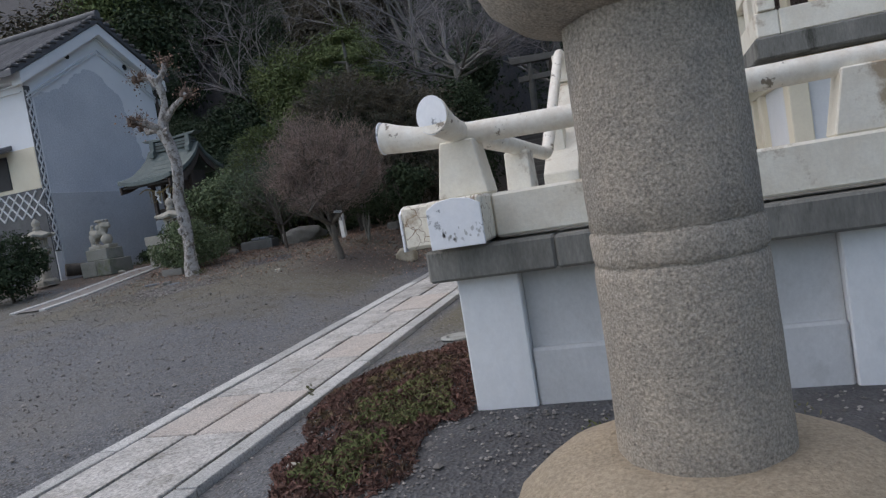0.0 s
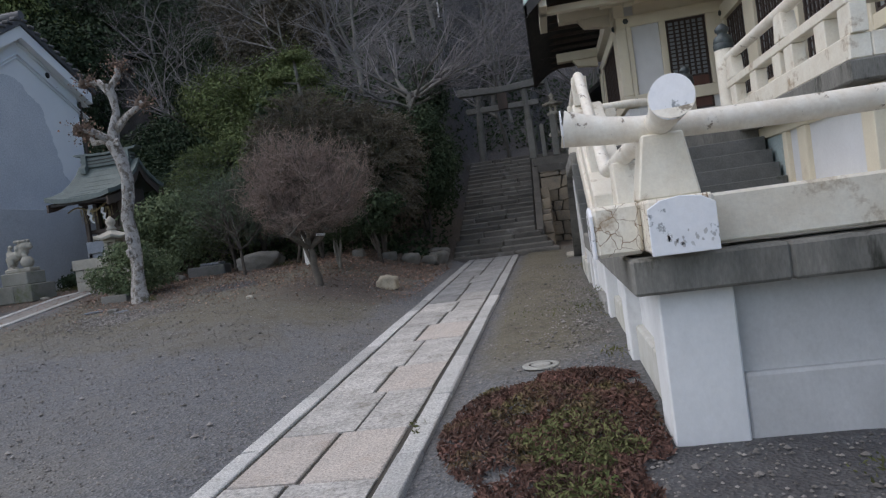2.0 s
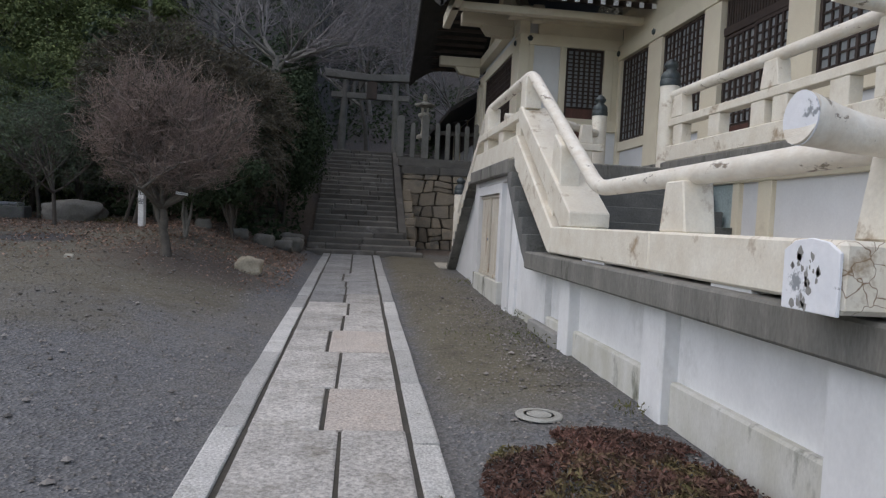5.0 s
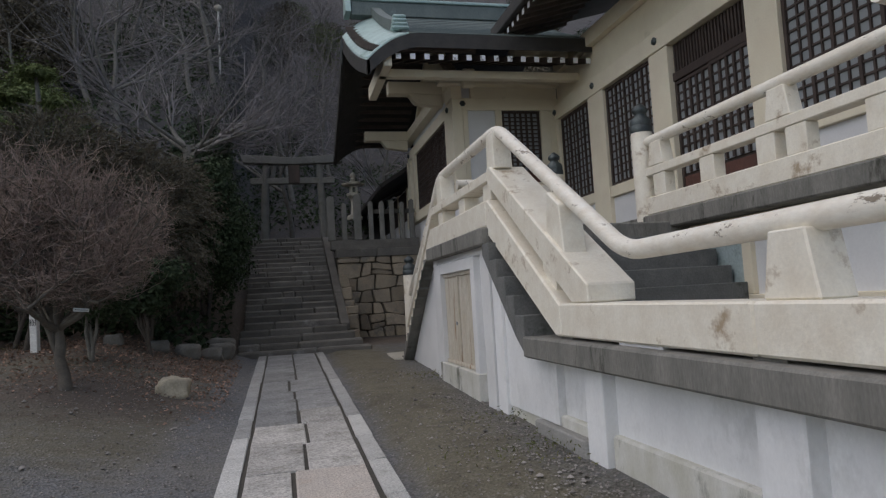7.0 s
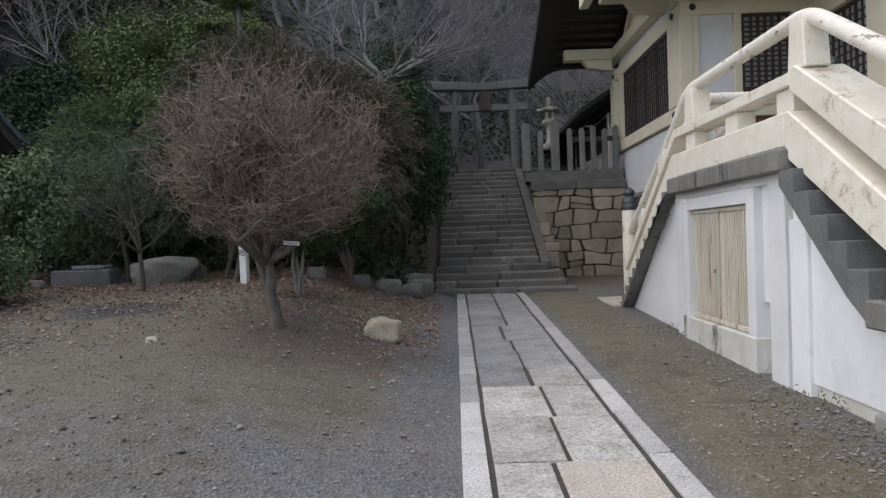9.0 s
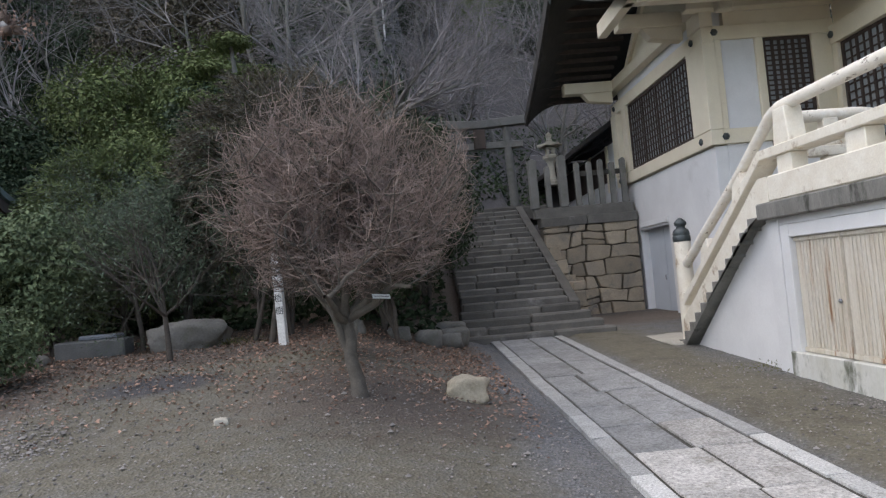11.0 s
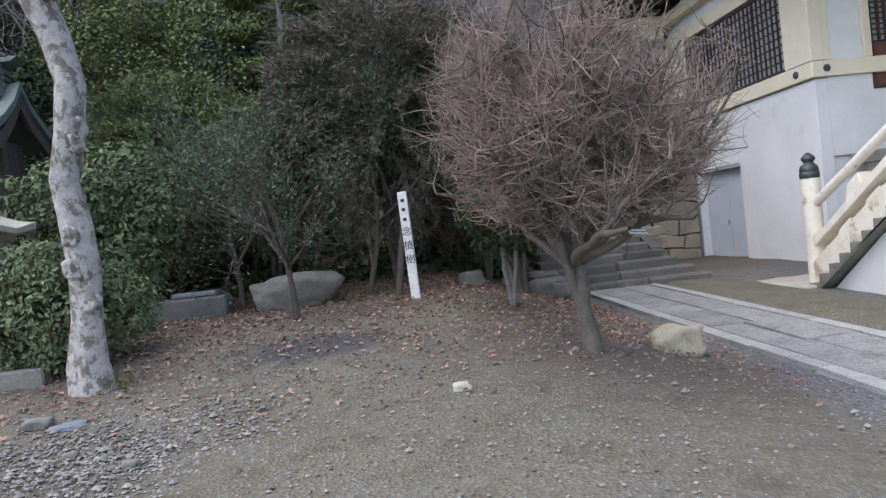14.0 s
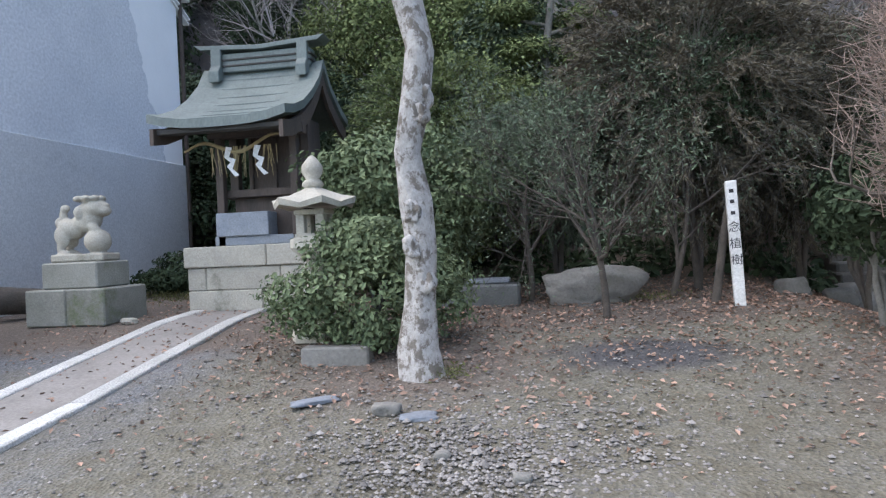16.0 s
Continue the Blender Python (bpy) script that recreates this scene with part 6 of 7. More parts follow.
def plum():
    """The leafless plum: short forked trunk and a dome of fine red-brown twigs."""
    rnd = random.Random(42)
    t = thing("plum_tree", "leafless plum tree with a dome of red-brown twigs", "tree", (-7.32, 14.72, .66))
    t.scale = (1.1, 1.1, 1.14)
    trunk = [Vector(p) for p in ((.02, 0, -.05), (.0, .02, .22), (-.05, .0, .45), (-.03, .0, .62), (-.06, .02, .80))]
    out = [(trunk, [.10, .078, .07, .066, .055], 4)]

    def grow(q, d, L, r0, steps, wob, up):
        pts, p, dd = [q.copy()], q.copy(), d.normalized()
        for i in range(steps):
            dd = (dd + Vector((rnd.uniform(-wob, wob), rnd.uniform(-wob, wob), rnd.uniform(-wob, wob) * .8 + up))).normalized()
            p = p + dd * L / steps
            pts.append(p.copy())
        return pts, [r0 * (1 - .65 * i / steps) for i in range(steps + 1)]

    def inside(p):
        zz = (p.z - 1.95) / (1.5 if p.z > 1.95 else .98)
        return math.sqrt((p.x / 1.52) ** 2 + (p.y / 1.5) ** 2 + zz * zz)

    twigs, level = [], []
    for k in range(11):
        a = k / 11 * 2 * math.pi + rnd.uniform(-.22, .22)
        low = k % 2 == 0
        e = rnd.uniform(.48, .70) if low else rnd.uniform(.85, 1.35)
        d = Vector((math.cos(a) * math.cos(e), math.sin(a) * math.cos(e), math.sin(e)))
        pts, rr = grow(trunk[rnd.choice((2, 3, 4, 4))], d, rnd.uniform(1.2, 1.45) if low else rnd.uniform(1.4, 1.8), .045, 9, .36, .02)
        out.append((pts, rr, 3))
        for f in (3, 5, 6, 8, 9):
            q = pts[f]
            side = Vector((rnd.gauss(0, .8), rnd.gauss(0, .8), rnd.gauss(.25, .5)))
            sub, sr = grow(q, (q - trunk[3]).normalized() + side, rnd.uniform(.55, .95), .024, 6, .34, .04)
            if inside(sub[-1]) < 1.02:
                out.append((sub, sr, 3))
                level += sub[1:]
        level += pts[3:]
    second = []
    for q in level:
        for _ in range(3):
            out_ = Vector((q.x, q.y, q.z - 1.5)).normalized()
            pts, rr = grow(q, out_ * .55 + Vector((rnd.gauss(0, .6), rnd.gauss(0, .6), rnd.gauss(.1, .5))), rnd.uniform(.35, .75), .0105, 5, .36, .03)
            if inside(pts[-1]) < 1.0:
                out.append((pts, rr, 1))
                second += pts[1:]
    for q in second:
        for _ in range(3):
            d = Vector((q.x * .3 + rnd.gauss(0, .7), q.y * .3 + rnd.gauss(0, .7), (q.z - 1.6) * .35 + rnd.gauss(.25, .6)))
            pts, rr = grow(q, d, rnd.uniform(.12, .40), .0042, 3, .30, .03)
            if inside(pts[-1]) < 1.0 + rnd.uniform(-.06, .09):
                twigs.append((pts, rr, 0))
    limbs_to_mesh("trunk", [o for o in out if o[2] >= 3], M["plumbark"], t, sides=9)
    limbs_to_mesh("limb_crown", [o for o in out if o[2] == 1], M["plumbark"], t)
    limbs_to_mesh("twig_crown", twigs, M["twig"], t, "fine red-brown twigs")
    tag = thing("tree_tag", "small white card hung in the plum tree", "tag", (-6.95, 14.25, 1.83))
    part("card", box(-.13, .13, -.004, .004, -.05, .05, .002), M["signwhite"], tag)
    part("card_edge", box(-.11, .11, -.007, -.0045, -.01, .0, 0), M["ink"], tag)
    tag.scale = (.75, .75, .75)
    tag.rotation_euler = (radians(-52), radians(6), radians(14))
    tube("wire", [(0, 0, .04), (.02, .25, .10), (.05, .4, .05)], .005, M["bark"], tag, 5)


plum()


def plane_tree():
    rnd = random.Random(7)
    t = thing("plane_tree", "pollarded plane tree with mottled white bark and knobs", "tree", (-12.24, 15.55, .82))
    path = [(0, 0, -.05), (-.02, 0, .25), (.03, 0, .7), (.06, 0, 1.2), (.0, .02, 1.65), (-.04, 0, 2.1), (.05, 0, 2.6), (.10, 0, 3.1), (.02, .0, 3.55), (-.12, 0, 3.95), (-.10, .02, 4.3), (.05, .05, 4.7), (.0, .05, 5.1), (-.05, 0, 5.4)]
    rad = [.22, .175, .148, .14, .15, .135, .138, .13, .132, .165, .125, .095, .085, .105]
    tube("trunk", path, rad, M["planebark"], t, 18, rough=.06)
    arms = [([(-.1, 0, 3.9), (-.4, .05, 4.05), (-.62, 0, 4.05), (-.75, .05, 4.25)], .085),
            ([(.0, .05, 4.3), (.3, .1, 4.6), (.55, .05, 4.7), (.75, .1, 4.85)], .085),
            ([(-.05, 0, 5.2), (-.3, .05, 5.5), (-.6, 0, 5.5)], .075),
            ([(0, .02, 5.3), (.2, .1, 5.6), (.22, .1, 5.8)], .075),
            ([(-.1, -.02, 4.0), (-.4, -.3, 4.25), (-.55, -.5, 4.3)], .09)]
    for pts, r in arms:
        arm = tube("limb", pts, [r * (1.1 - .12 * i) for i in range(len(pts))], M["planebark"], t, 12, rough=.03)
        e = Vector(pts[-1])
        for k in range(6):
            c = e + Vector((rnd.uniform(-.12, .12), rnd.uniform(-.12, .12), rnd.uniform(-.08, .12)))
            rock("knob", c, (.075, .075, .07), M["knob"], rnd.random() * 50, arm, sub=2, rough=.9)
        for k in range(16):
            d = Vector((rnd.gauss(0, 1), rnd.gauss(0, 1), rnd.gauss(.3, .8))).normalized()
            tube("shoot", [e, e + d * .16, e + d * rnd.uniform(.2, .4) + Vector((0, 0, .06))], [.014, .010, .006], M["knob"], arm, 4)
    for z, dx, dy in ((2.6, .19, -.06), (2.45, .17, -.08), (1.55, .04, -.19), (1.2, -.0, -.19), (3.9, -.24, -.1), (3.95, .1, -.18), (.9, .16, -.1)):
        rock("burr", (dx * .70, dy * .70, z), (.075, .075, .11), M["planebark"], z * 9, t, sub=3, rough=.9)
    rng = np.random.default_rng(3)
    c = []
    for pts, r in arms:
        e = np.array(pts[-1])
        c.append(e + rng.normal(size=(90, 3)) * np.array((.2, .2, .16)))
    c = np.concatenate(c)
    nr = rng.normal(size=c.shape)
    nr /= np.linalg.norm(nr, axis=1, keepdims=True)
    v, f = leaf_quads(c, nr, .05, rng, 1.2)
    pieces("dry_leaves", v, f, M["litter"], t, "shrivelled brown leaves")


plane_tree()


def cloud_pine():
    t = thing("cloud_pruned_pine", "cloud-pruned pine with stepped green pads", "tree", (-10.9, 25.2, land(-10.9, 25.2)))
    pts = [(0, 0, 0), (.1, 0, 1.5), (-.1, 0, 3), (.1, 0, 4.4), (0, 0, 5.6)]
    tube("trunk", pts, [.14, .12, .10, .08, .05], M["greybark"], t, 10, rough=.02)
    rng = np.random.default_rng(31)
    for x, y, z, r in ((0, 0, 5.7, .6), (-.75, 0, 5.0, .55), (.7, -.1, 4.75, .6), (-.85, -.2, 4.1, .6), (.75, 0, 3.9, .6), (-.5, -.3, 3.2, .7), (.8, -.2, 3.0, .7), (-1.0, -.1, 2.4, .7), (.5, -.3, 2.1, .8)):
        p, nr = crown_points([((x, y, z), (r, r, r * .36))], 1700, rng, .8)
        nr[:, 2] += .8
        nr /= np.linalg.norm(nr, axis=1, keepdims=True)
        v, f = leaf_quads(p, nr, .05, rng, 2.4)
        pad = pieces("needle_pad", v, f, M["leafyellow"], t)
        tube("branch", [(0, 0, z - .3), (x * .6, y * .6, z - .2), (x, y, z - .08)], [.05, .04, .02], M["greybark"], t, 6)


cloud_pine()

# bare trees on the hill behind the gate


def bare_tree(seed, h):
    rnd = random.Random(seed)
    t = thing("bare_tree", "tall leafless grey tree on the wooded hillside", "tree", group="bare trees on the hill")
    out = []
    branch_set(rnd, Vector((0, 0, -.5)), Vector((rnd.uniform(-.1, .1), rnd.uniform(-.1, .1), 1)), h * .55, .015 * h, 4, out, .17, 5, .72, .03, .66, 6)
    limbs_to_mesh("trunk", [o for o in out if o[2] >= 3], M["greybark"], t)
    limbs_to_mesh("limb_crown", [o for o in out if o[2] < 3], M["greytwig"], t)
    return t


protos = [bare_tree(60 + i, 9 + i) for i in range(3)]
rnd_bare = random.Random(19)
spots = [(-7.9, 36, 1), (-4.6, 39, 1.05), (-10.4, 33, .9)]
for gx in range(-20, 12, 4):
    for gy in (36, 40, 45, 51, 58):
        x, y = gx + rnd_bare.uniform(-1.2, 1.2), gy + rnd_bare.uniform(-2, 2)
        if x > -7 - .30 * (y - 5):
            spots.append((x, y, 1))
spots += [(u, v, 1) for u, v in ((-9, 66), (-4, 64), (1, 66), (6, 64), (11, 66), (-6, 74), (0, 76), (6, 74), (12, 76), (3, 57), (9, 58))]
spots += [(-17, 40, 1.1), (-22, 36, 1.1), (-19, 33, .9), (-14.5, 36, 1), (-26, 42, 1.2), (-15, 50, 1.2)]
for i, (x, y, s) in enumerate(spots):
    m = pose(x, y, land(x, y), 0, 0, 67 * i % 360)
    if i < 3:
        protos[i].matrix_basis = m
    else:
        copy_thing(protos[i % 3], m)

# the spreading bare cherry behind the conifers


def cherry():
    rnd = random.Random(5)
    t = thing("cherry_tree", "leafless cherry tree with long low spreading limbs", "tree", (-7.2, 28.0, land(-7.2, 28.0)))
    out = [([Vector((0, 0, -.2)), Vector((.05, 0, 1.0)), Vector((0, .1, 2.0))], [.2, .17, .14], 4)]
    for k in range(11):
        a = k * 2.4 + rnd.uniform(-.3, .3)
        e = rnd.uniform(.1, .75)
        d = Vector((math.cos(a) * math.cos(e), math.sin(a) * math.cos(e) * .7, math.sin(e)))
        branch_set(rnd, Vector((0, .05, rnd.uniform(1.0, 2.0))), d, rnd.uniform(2.6, 3.8), .075, 3, out, .17, 6, .5, .06, .58, 6)
    limbs_to_mesh("trunk", [o for o in out if o[2] >= 3], M["greybark"], t)
    limbs_to_mesh("limb_crown", [o for o in out if o[2] < 3], M["greytwig"], t)


cherry()

# evergreen trees of the hillside


def hill_tree(seed, mt, size, label, n=8500, leaf=.085):
    rng = np.random.default_rng(seed)
    t = thing("hill_tree", label, "tree", group="evergreens on the hill")
    rx, ry, rz = size
    p, nr = crown_points(lobes_for(rx, ry, rz, 12, rng, rz * 1.05), n, rng, .4)
    nr[:, 2] += .35
    nr /= np.linalg.norm(nr, axis=1, keepdims=True)
    v, f = leaf_quads(p, nr, leaf, rng, 1.7)
    pieces("crown", v, f, M[mt], t)
    tube("trunk", [(0, 0, -.8), (.1, 0, rz * .5), (0, .1, rz * 1.1)], [.18, .15, .08], M["bark"], t, 8)
    return t


kinds = [hill_tree(81, "leaf", (2.2, 2.2, 2.4), "dark evergreen tree on the wooded hillside"),
         hill_tree(82, "leafblue", (2.4, 2.2, 2.1), "blue-green evergreen tree on the hillside"),
         hill_tree(83, "leafyellow", (2.1, 2.1, 2.5), "yellow-green bamboo-like thicket on the hillside", leaf=.07),
         hill_tree(84, "leafbrown", (2.0, 2.0, 2.6), "bronzed evergreen tree on the hillside")]
rnd_hill = random.Random(17)
plan = [(-14.2, 28.5, 2), (-12.6, 29.5, 2), (-14.0, 32.5, 2), (-16.5, 31, 2), (-11.2, 27.0, 1), (-13.3, 25.6, 0), (-15.6, 26.2, 1), (-17.8, 25.5, 0),
        (-18.5, 28.2, 0), (-21, 29.5, 0), (-24, 30, 1), (-27, 31, 0), (-12, 23.3, 2), (-7.8, 22.6, 3), (-23, 27.5, 0), (-26, 27, 0), (-30, 28, 0), (-30, 34, 1), (-35, 30, 0), (-27, 24, 3), (-29, 33, 0), (-33, 31, 0), (-36, 35, 0), (-31, 27, 1), (-25, 33, 0), (-38, 29, 0)]
for gx in range(-42, 26, 4):
    for gy in range(34, 74, 5):
        x, y = gx + rnd_hill.uniform(-1.4, 1.4), gy + rnd_hill.uniform(-1.8, 1.8)
        if -4.3 - .30 * (y - 5) < x < 9 and y < 62:
            continue
        plan.append((x, y, rnd_hill.choice((0, 0, 1, 3, 3, 0, 2))))
used = set()
for i, (x, y, k) in enumerate(plan):
    m = pose(x, y, land(x, y) - .3, 0, 0, rnd_hill.uniform(0, 360))
    if k not in used:
        used.add(k)
        kinds[k].matrix_basis = m
    else:
        ob = copy_thing(kinds[k], m)
        q = rnd_hill.uniform(.85, 1.3) * (1.9 if x < -27 else 1.25 if y > 45 else 1)
        ob.scale = (q, q, q * rnd_hill.uniform(.9, 1.2))


def undergrowth():
    """Low leaves over the slope, in one sheet of stuff."""
    rng = np.random.default_rng(55)
    n = 46000
    x, y = rng.uniform(-26, 8, n), 21.0 + 26 * rng.uniform(0, 1, n) ** 1.3
    ok = ~((x > -5.7) & (y < 35)) & ~((x < -12) & (y < 23.2)) & ~((x > .4) & (y < 44)) & ~((x < -19.5) & (y < 27))
    x, y = x[ok], y[ok]
    z = np.array([land(a, b) for a, b in zip(x, y)]) + rng.uniform(.0, .55, len(x)) * (.5 + .5 * np.sin(x * 1.3) * np.cos(y * .9))
    nr = rng.normal(size=(len(x), 3)) * .6 + np.array((0, -.5, .8))
    nr /= np.linalg.norm(nr, axis=1, keepdims=True)
    v, f = leaf_quads(np.stack([x, y, z], 1), nr, .12, rng, 1.8)
    ob = pieces("undergrowth", v, f, M["leaf"])
    tagged(ob, "dark leafy undergrowth covering the hillside soil", "undergrowth", kind="stuff")


undergrowth()


def fallen_leaves():
    rng = np.random.default_rng(77)
    n = 16000
    x = rng.uniform(-18, -5.2, n)
    y = 12.5 + 9 * rng.beta(2.2, 1.6, n)
    ok = rng.uniform(size=n) < np.clip((y - 13.2) / 4 + .12, .06, 1) * np.where(x < -14.5, .25, 1)
    x, y = x[ok], y[ok]
    z = np.array([land(a, b) for a, b in zip(x, y)]) + .022
    nr = rng.normal(size=(len(x), 3)) * .35 + np.array((0, 0, 1))
    nr /= np.linalg.norm(nr, axis=1, keepdims=True)
    v, f = leaf_quads(np.stack([x, y, z], 1), nr, .036, rng, 1.6)
    tagged(pieces("fallen_leaves", v, f, M["litter"]), "brown fallen leaves strewn over the soil bank", "leaves", kind="stuff")


fallen_leaves()


def pebbles():
    """Loose stones on the court."""
    rng = np.random.default_rng(99)
    n = 24000
    x, y = rng.uniform(-15, -1.5, n), rng.uniform(2.5, 18, n)
    pile = 3000
    x[:pile], y[:pile] = -11.5 + rng.normal(size=pile) * .75, 13.7 + rng.normal(size=pile) * .55
    foot = 2600
    x[pile:pile + foot], y[pile:pile + foot] = -1.45 - np.abs(rng.normal(size=foot)) * .5, rng.uniform(3.0, 14.5, foot)
    yard = 2200
    x[pile + foot:pile + foot + yard], y[pile + foot:pile + foot + yard] = rng.uniform(-1.6, 2.6, yard), rng.uniform(1.5, 4.75, yard)
    ok = ~((x > -5.0) & (x < -3.15)) & ((x < -4) | (rng.uniform(size=n) < .8))
    x, y = x[ok], y[ok]
    s = rng.uniform(.007, .019, len(x)) * np.where((x < -10) & (y > 12), 1.15, 1) * np.where(rng.uniform(size=len(x)) < .035, 2.1, 1)
    z = np.array([land(a, b) for a, b in zip(x, y)]) + s * .3 + .008
    base = np.array([(1, 0, 0), (.3, .9, 0), (-.8, .6, 0), (-.8, -.6, 0), (.3, -.9, 0), (.05, .05, .62), (0, 0, -.6)])
    tri = [(i, (i + 1) % 5, 5) for i in range(5)] + [((i + 1) % 5, i, 6) for i in range(5)]
    a = rng.uniform(0, 6.28, len(x))
    c, q = np.cos(a)[:, None], np.sin(a)[:, None]
    st = rng.uniform(.6, 1.2, (len(x), 1))
    bx, by = base[None, :, 0] * s[:, None], base[None, :, 1] * s[:, None] * st
    v = np.stack([bx * c - by * q + x[:, None], bx * q + by * c + y[:, None], base[None, :, 2] * s[:, None] + z[:, None]], 2).reshape(-1, 3)
    f = (np.arange(len(x)) * 7)[:, None, None] + np.array(tri)[None]
    tagged(pieces("pebbles", v, f.reshape(-1, 3), M["pebble"]), "loose grey and white pebbles on the gravel court", "pebbles", kind="stuff")


pebbles()


def ground_cover():
    """The creeping plant at the podium's corner."""
    rng = np.random.default_rng(13)
    t = thing("ground_cover", "creeping red-brown ground cover with green patches by the podium", "plant")
    n = 22000
    a, r = rng.uniform(0, 2 * math.pi, n), np.sqrt(rng.uniform(0, 1, n))
    big = rng.uniform(size=n) < .68
    x = np.where(big, -2.15 + r * np.cos(a) * .98, -2.12 + r * np.cos(a) * .62)
    y = np.where(big, 5.65 + r * np.sin(a) * 1.45, 4.05 + r * np.sin(a) * .95)
    edge = .12 * np.sin(x * 7) + .12 * np.sin(y * 6 + x * 3)
    ok = (r + edge < 1) & ~((x > -1.42) & (y > 4.7))
    x, y, r = x[ok], y[ok], r[ok]
    h = .03 + .15 * (1 - r ** 2) * (.6 + .4 * np.sin(x * 5 + 1) * np.sin(y * 4.3))
    z = np.array([land(p, q) for p, q in zip(x, y)]) + h * rng.uniform(.2, 1.1, len(x))
    nr = rng.normal(size=(len(x), 3)) * .8 + np.array((0, -.3, .8))
    nr /= np.linalg.norm(nr, axis=1, keepdims=True)
    v, f = leaf_quads(np.stack([x, y, z], 1), nr, .018, rng, 3.0)
    pieces("leaves", v, f, M["sedum"], t)
    g = ((x + 2.05) / .42) ** 2 + ((y - 4.95) / .5) ** 2 + .5 * np.sin(x * 11) * np.sin(y * 9) < 1
    g |= ((x + 2.15) / .32) ** 2 + ((y - 3.85) / .4) ** 2 + .5 * np.sin(x * 9) * np.sin(y * 12) < 1
    gv, gf = leaf_quads(np.stack([x[g], y[g], z[g] + .018], 1), nr[g], .016, rng, 3.0)
    pieces("green_leaves", gv, gf, M["grass"], t, "yellow-green fresh leaves")
    rnd = random.Random(2)
    for x, y in ((-2.45, 5.2), (-1.9, 6.5), (-2.1, 5.0), (-1.7, 5.7), (-2.7, 5.5)):
        rock("blossom", (x, y, land(x, y) + .16), (.03, .03, .025), M["redwood"], x * 5, t, sub=1)


ground_cover()


def weeds():
    rng = np.random.default_rng(41)
    c = []
    for x, y, n, s in ((-.3, 4.2, 90, .14), (-12.0, 15.5, 200, .13), (-18.6, 21.5, 900, .6), (-17.6, 20.6, 700, .5), (.6, 4.3, 60, .14), (-9.8, 18.7, 300, .3), (-3.35, 5.72, 24, .03), (-1.6, 10.5, 260, .5), (-1.5, 7.4, 60, .12), (-1.5, 12.2, 120, .25), (-1.6, 16.6, 120, .3), (-2.6, 27.6, 160, .25)):
        c.append(np.stack([x + rng.normal(size=n) * s, y + rng.normal(size=n) * s * .6, rng.uniform(0, .12, n)], 1))
    c = np.concatenate(c)
    c[:, 2] += [land(a, b) for a, b in c[:, :2]]
    nr = rng.normal(size=c.shape) * np.array((1, 1, .3))
    nr /= np.linalg.norm(nr, axis=1, keepdims=True)
    v, f = leaf_quads(c, nr, .015, rng, 3.2)
    tagged(pieces("weeds", v, f, M["grass"]), "small green weeds and dry grass on the gravel", "weeds", kind="stuff")


weeds()

# ---- loose stones and small things ----


def loose_stones():
    def one(name, label, x, y, size, mt, seed, cat="stone", dz=0.0, turn=0, sub=3, rough=.28):
        ob = rock(name, (x, y, land(x, y) + size[2] * .45 + dz), size, M[mt], seed, sub=sub, rough=rough)
        ob.rotation_euler = (0, 0, radians(turn))
        tagged(ob, label, cat)

    one("boulder", "large weathered boulder with mossy top on the bank", -10.45, 18.75, (.80, .5, .36), "boulder", 4, "boulder", sub=4)
    one("boulder", "squat buff boulder beside the paved path", -6.0, 15.72, (.29, .23, .22), "tanrock", 9, "boulder", rough=.5)
    one("slate_piece", "flat blue-grey slate lying on the gravel", -12.07, 14.5, (.19, .13, .03), "slate", 3, turn=20)
    one("slate_piece", "long flat blue-grey slate lying on the gravel", -13.05, 14.85, (.26, .10, .03), "slate", 5, turn=35)
    one("white_stone", "small white stone on the soil", -8.7, 14.1, (.10, .07, .05), "palestone", 8)
    one("white_stone", "white pebble at the ground cover's edge", -2.56, 3.98, (.06, .045, .035), "palestone", 6)
    one("field_stone", "brown rounded stone on the gravel", -12.35, 14.6, (.14, .10, .07), "boulder", 12)
    one("field_stone", "grey stone at the pedestal's foot", -16.9, 17.95, (.14, .09, .06), "palestone", 15)
    one("field_stone", "rounded stone in the pebble heap", -11.2, 13.4, (.075, .06, .045), "boulder", 17)
    one("field_stone", "grey stone in the pebble heap", -11.75, 13.75, (.07, .06, .04), "boulder", 18)
    for i, (x, y, s) in enumerate(((-5.75, 21.6, .38), (-5.9, 20.9, .30), (-6.35, 20.3, .33), (-5.8, 22.2, .42), (-6.9, 19.9, .26), (-12.7, 18.2, .18), (-7.7, 19.4, .25))):
        one("bank_stone", "rough grey stone edging the planted bank", x, y, (s, s * .8, s * .7), "boulder", 30 + i, "stone")
    b = thing("stone_trough", "low dark stone block lying on the bank", "stone block", (-12.0, 18.7, 1.1))
    part("block", box(-.6, .55, -.22, .22, 0, .36, .03), M["step"], b)
    part("lid", box(-.22, .42, -.16, .16, .363, .44, .02), M["slate"], b)
    k = thing("tree_ring_stone", "short buff kerb stone under the clipped bush", "kerb", (-13.2, 15.95, court(-13.2, 15.95) - .06))
    part("block", box(-.36, .36, -.10, .10, -.1, .24, .02), M["boulder"], k)
    m = thing("inspection_lid", "round pale metal inspection lid in the gravel", "lid", (-2.33, 7.45, court(-2.33, 7.45) + .01))
    lathe("cover", [(.20, 0), (.20, .012), (.18, .018), (.16, .015), (0, .018)], M["lid"], m, 28)
    for k2 in range(3):
        lathe("ring", [(.04 + .045 * k2, .016), (.05 + .045 * k2, .021), (.058 + .045 * k2, .016)], M["lid"], m, 24)


loose_stones()


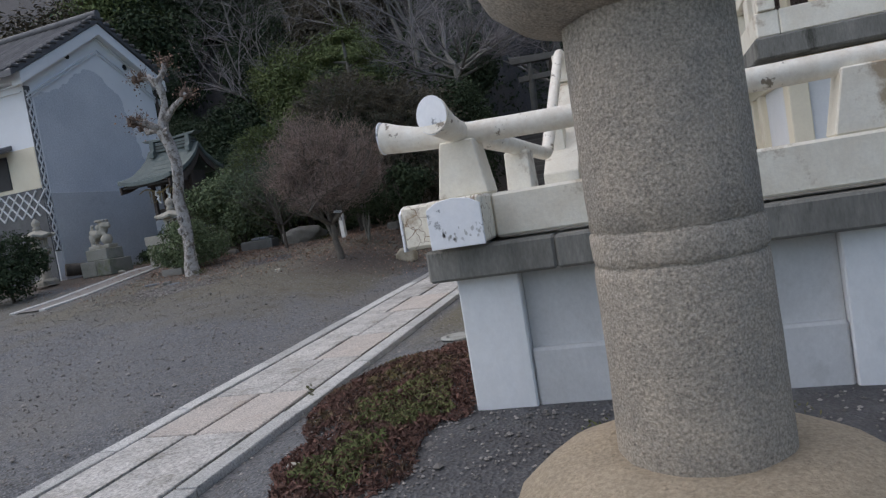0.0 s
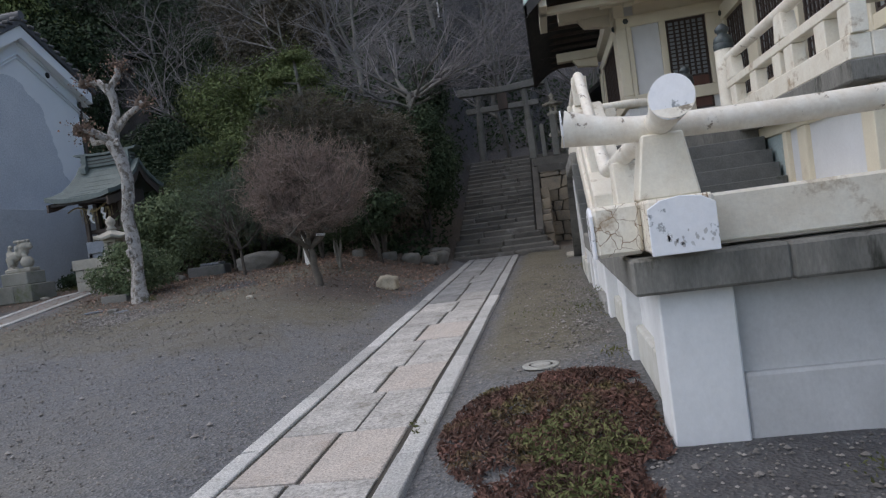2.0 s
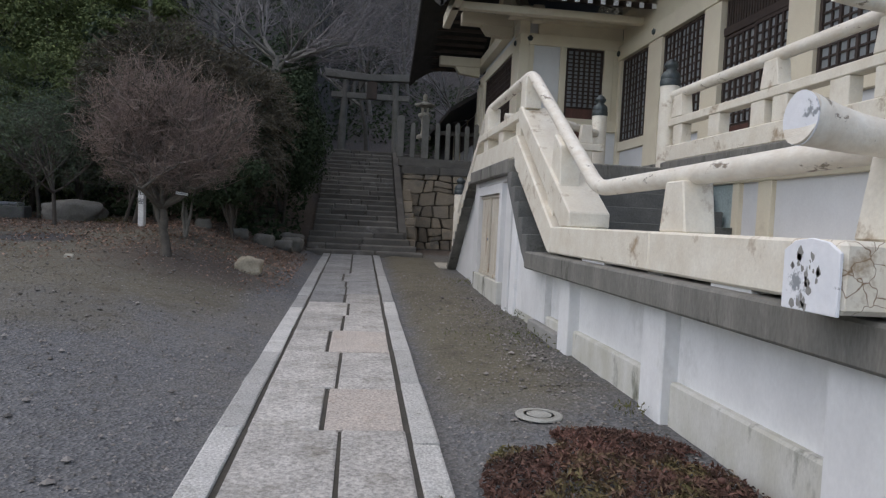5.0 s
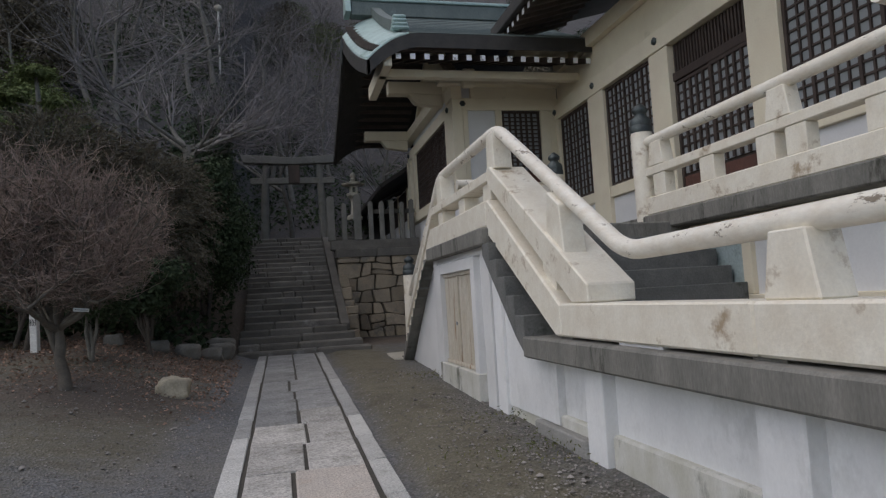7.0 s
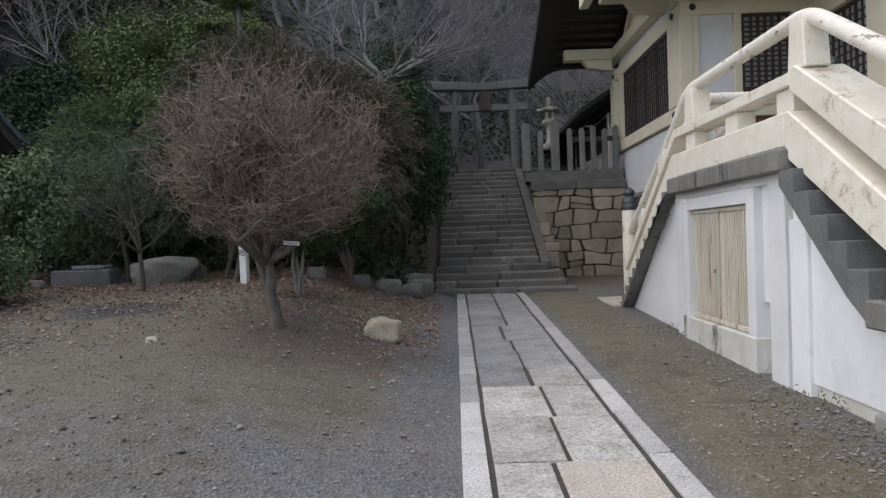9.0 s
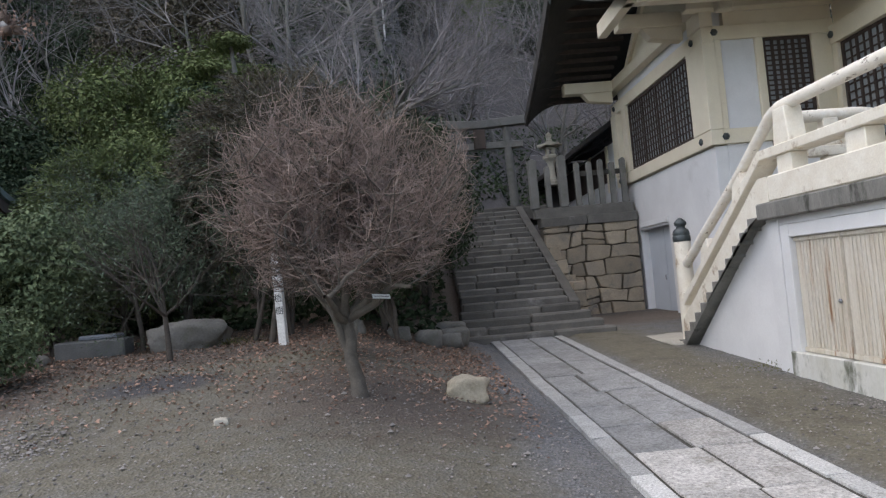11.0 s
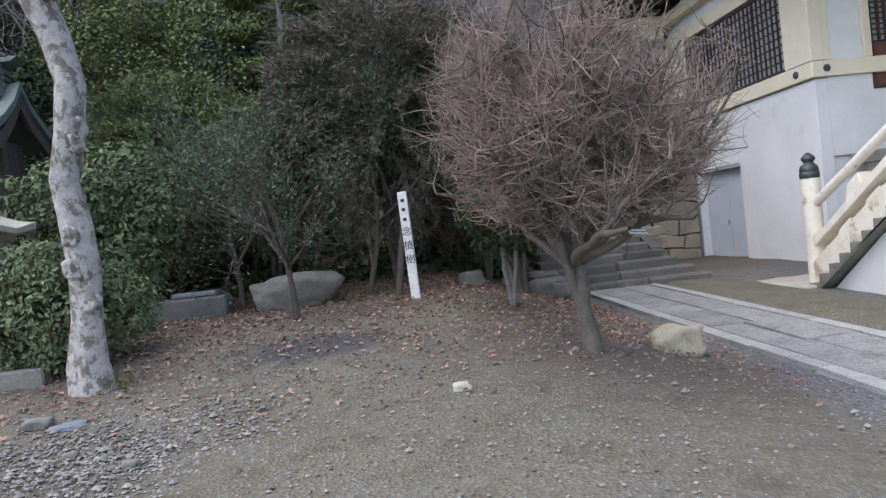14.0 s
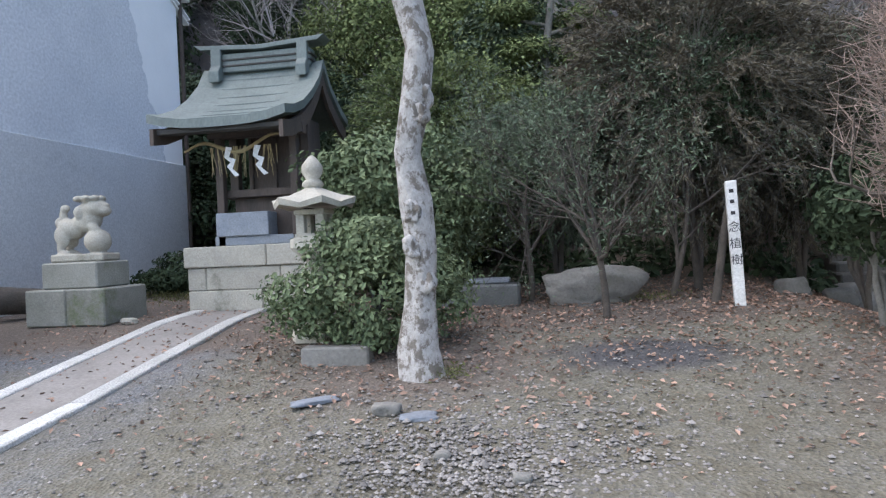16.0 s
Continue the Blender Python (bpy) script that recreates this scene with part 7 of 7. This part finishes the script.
def memorial_post():
    t = thing("memorial_post", "white painted wooden post with black brush writing", "signpost", (-8.74, 18.05, 1.04))
    part("post", box(-.065, .065, -.065, .065, -.05, 1.62, .008), M["signwhite"], t)
    t.rotation_euler = (radians(-2), radians(-2), radians(-8))
    for i, ch in enumerate("念植樹"):
        cu = bpy.data.curves.new("character", "FONT")
        cu.body, cu.size, cu.align_x, cu.extrude = ch, .14, "CENTER", .001
        cu.materials.append(M["ink"])
        ob = new("character", cu)
        ob.parent = t
        ob.matrix_local = pose(0, -.0665, 1.0 - i * .20, 90, 0, 0)
    for z in (1.20, 1.34, 1.47):
        part("faded_writing", box(-.028, .024, -.0675, -.0655, z, z + .045, 0), M["ink"], t)
    prop = thing("wooden_prop", "dark leaning wooden prop behind the white post", "prop")
    tube("pole", [(-9.0, 18.25, 1.0), (-8.85, 18.35, 1.9), (-8.7, 18.4, 2.6)], [.06, .05, .045], M["bark"], prop, 8)


memorial_post()


def fallen_log():
    t = thing("fallen_log", "dark fallen trunk lying behind the pedestals", "log")
    tube("trunk", [(-19.5, 18.2, 1.5), (-18.9, 19.0, 1.4), (-18.2, 19.6, 1.3)], [.22, .2, .18], M["bark"], t, 12, rough=.03)


fallen_log()


def hill_lamp():
    t = thing("street_lamp", "thin pale lamp pole on the wooded hillside", "street lamp", (-6.8, 38.5, land(-6.8, 38.5)))
    tube("pole", [(0, 0, -.3), (0, 0, 3.2)], .045, M["signwhite"], t, 8)
    lathe("lamp_head", [(.05, 3.2), (.2, 3.3), (.2, 3.45), (.05, 3.55)], M["palestone"], t, 12)


hill_lamp()

# ---- the paved path, stone by stone ----


def paved_path():
    p = thing("pavement", "granite slab path edged with narrow kerb stones", "pavement", kind="structure")
    rnd = random.Random(23)
    joints = [-8.0, -6.85, -5.7, -4.55, -3.4, -2.25, -1.1, .1, 1.25, 2.4, 3.6, 4.84, 5.93, 7.15, 8.3, 9.76, 10.95, 12.15, 13.31, 14.3, 15.3, 16.15, 17.5, 18.8, 19.95, 21.1, 22.45]
    middles = {4.84: -4.085, 5.93: -3.965, 7.15: -4.105, 8.3: -4.03, 9.76: -4.185, 10.95: -4.05, 12.15: -4.0, 13.31: -4.07, 14.3: -4.07, 15.3: -4.09, 16.15: -4.17, 17.5: -4.03}

    def stone(name, x0, x1, y0, y1, mt, top=.014):
        L = y1 - y0
        a, b = court(-4, y0), court(-4, y1)
        bm = box(x0, x1, 0, L, -.14, top + rnd.uniform(-.004, .005), .009)
        for v in bm.verts:
            v.co += Vector((rnd.uniform(-.009, .009), rnd.uniform(-.007, .007), rnd.uniform(-.003, .003)))
        ob = part(name, bm, M[mt], p)
        ob.matrix_local = pose(0, y0, a, math.degrees(math.atan2(b - a, L)), 0, 0)

    for y0, y1 in zip(joints[:-1], joints[1:]):
        part("joint_bed", box(-4.70, -3.40, 0, y1 - y0, -.12, -.006, 0), M["mortar"], p).matrix_local = pose(0, y0, court(-4, y0), math.degrees(math.atan2(court(-4, y1) - court(-4, y0), y1 - y0)), 0, 0)
        mid = middles.get(y0, -4.05 + rnd.choice((-.10, -.04, .02, .08)))
        pink = y0 == 4.84
        slip = rnd.uniform(-.012, .012)
        # from about y 13 the stones' colour carries the tree shade
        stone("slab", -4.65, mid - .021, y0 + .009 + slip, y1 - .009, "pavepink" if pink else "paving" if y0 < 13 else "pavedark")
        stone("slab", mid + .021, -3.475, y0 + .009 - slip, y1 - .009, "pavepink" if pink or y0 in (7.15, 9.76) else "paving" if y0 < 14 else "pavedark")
    for x0, x1 in ((-4.89, -4.69), (-3.425, -3.235)):
        y = -8.0 + rnd.uniform(0, .4)
        while y < 22.4:
            L = min(rnd.uniform(1.0, 1.6), 22.45 - y)
            stone("kerb_stone", x0, x1, y + .006, y + L - .006, "kerb" if y < 12.6 else "kerbshaded", .02)
            y += L


paved_path()

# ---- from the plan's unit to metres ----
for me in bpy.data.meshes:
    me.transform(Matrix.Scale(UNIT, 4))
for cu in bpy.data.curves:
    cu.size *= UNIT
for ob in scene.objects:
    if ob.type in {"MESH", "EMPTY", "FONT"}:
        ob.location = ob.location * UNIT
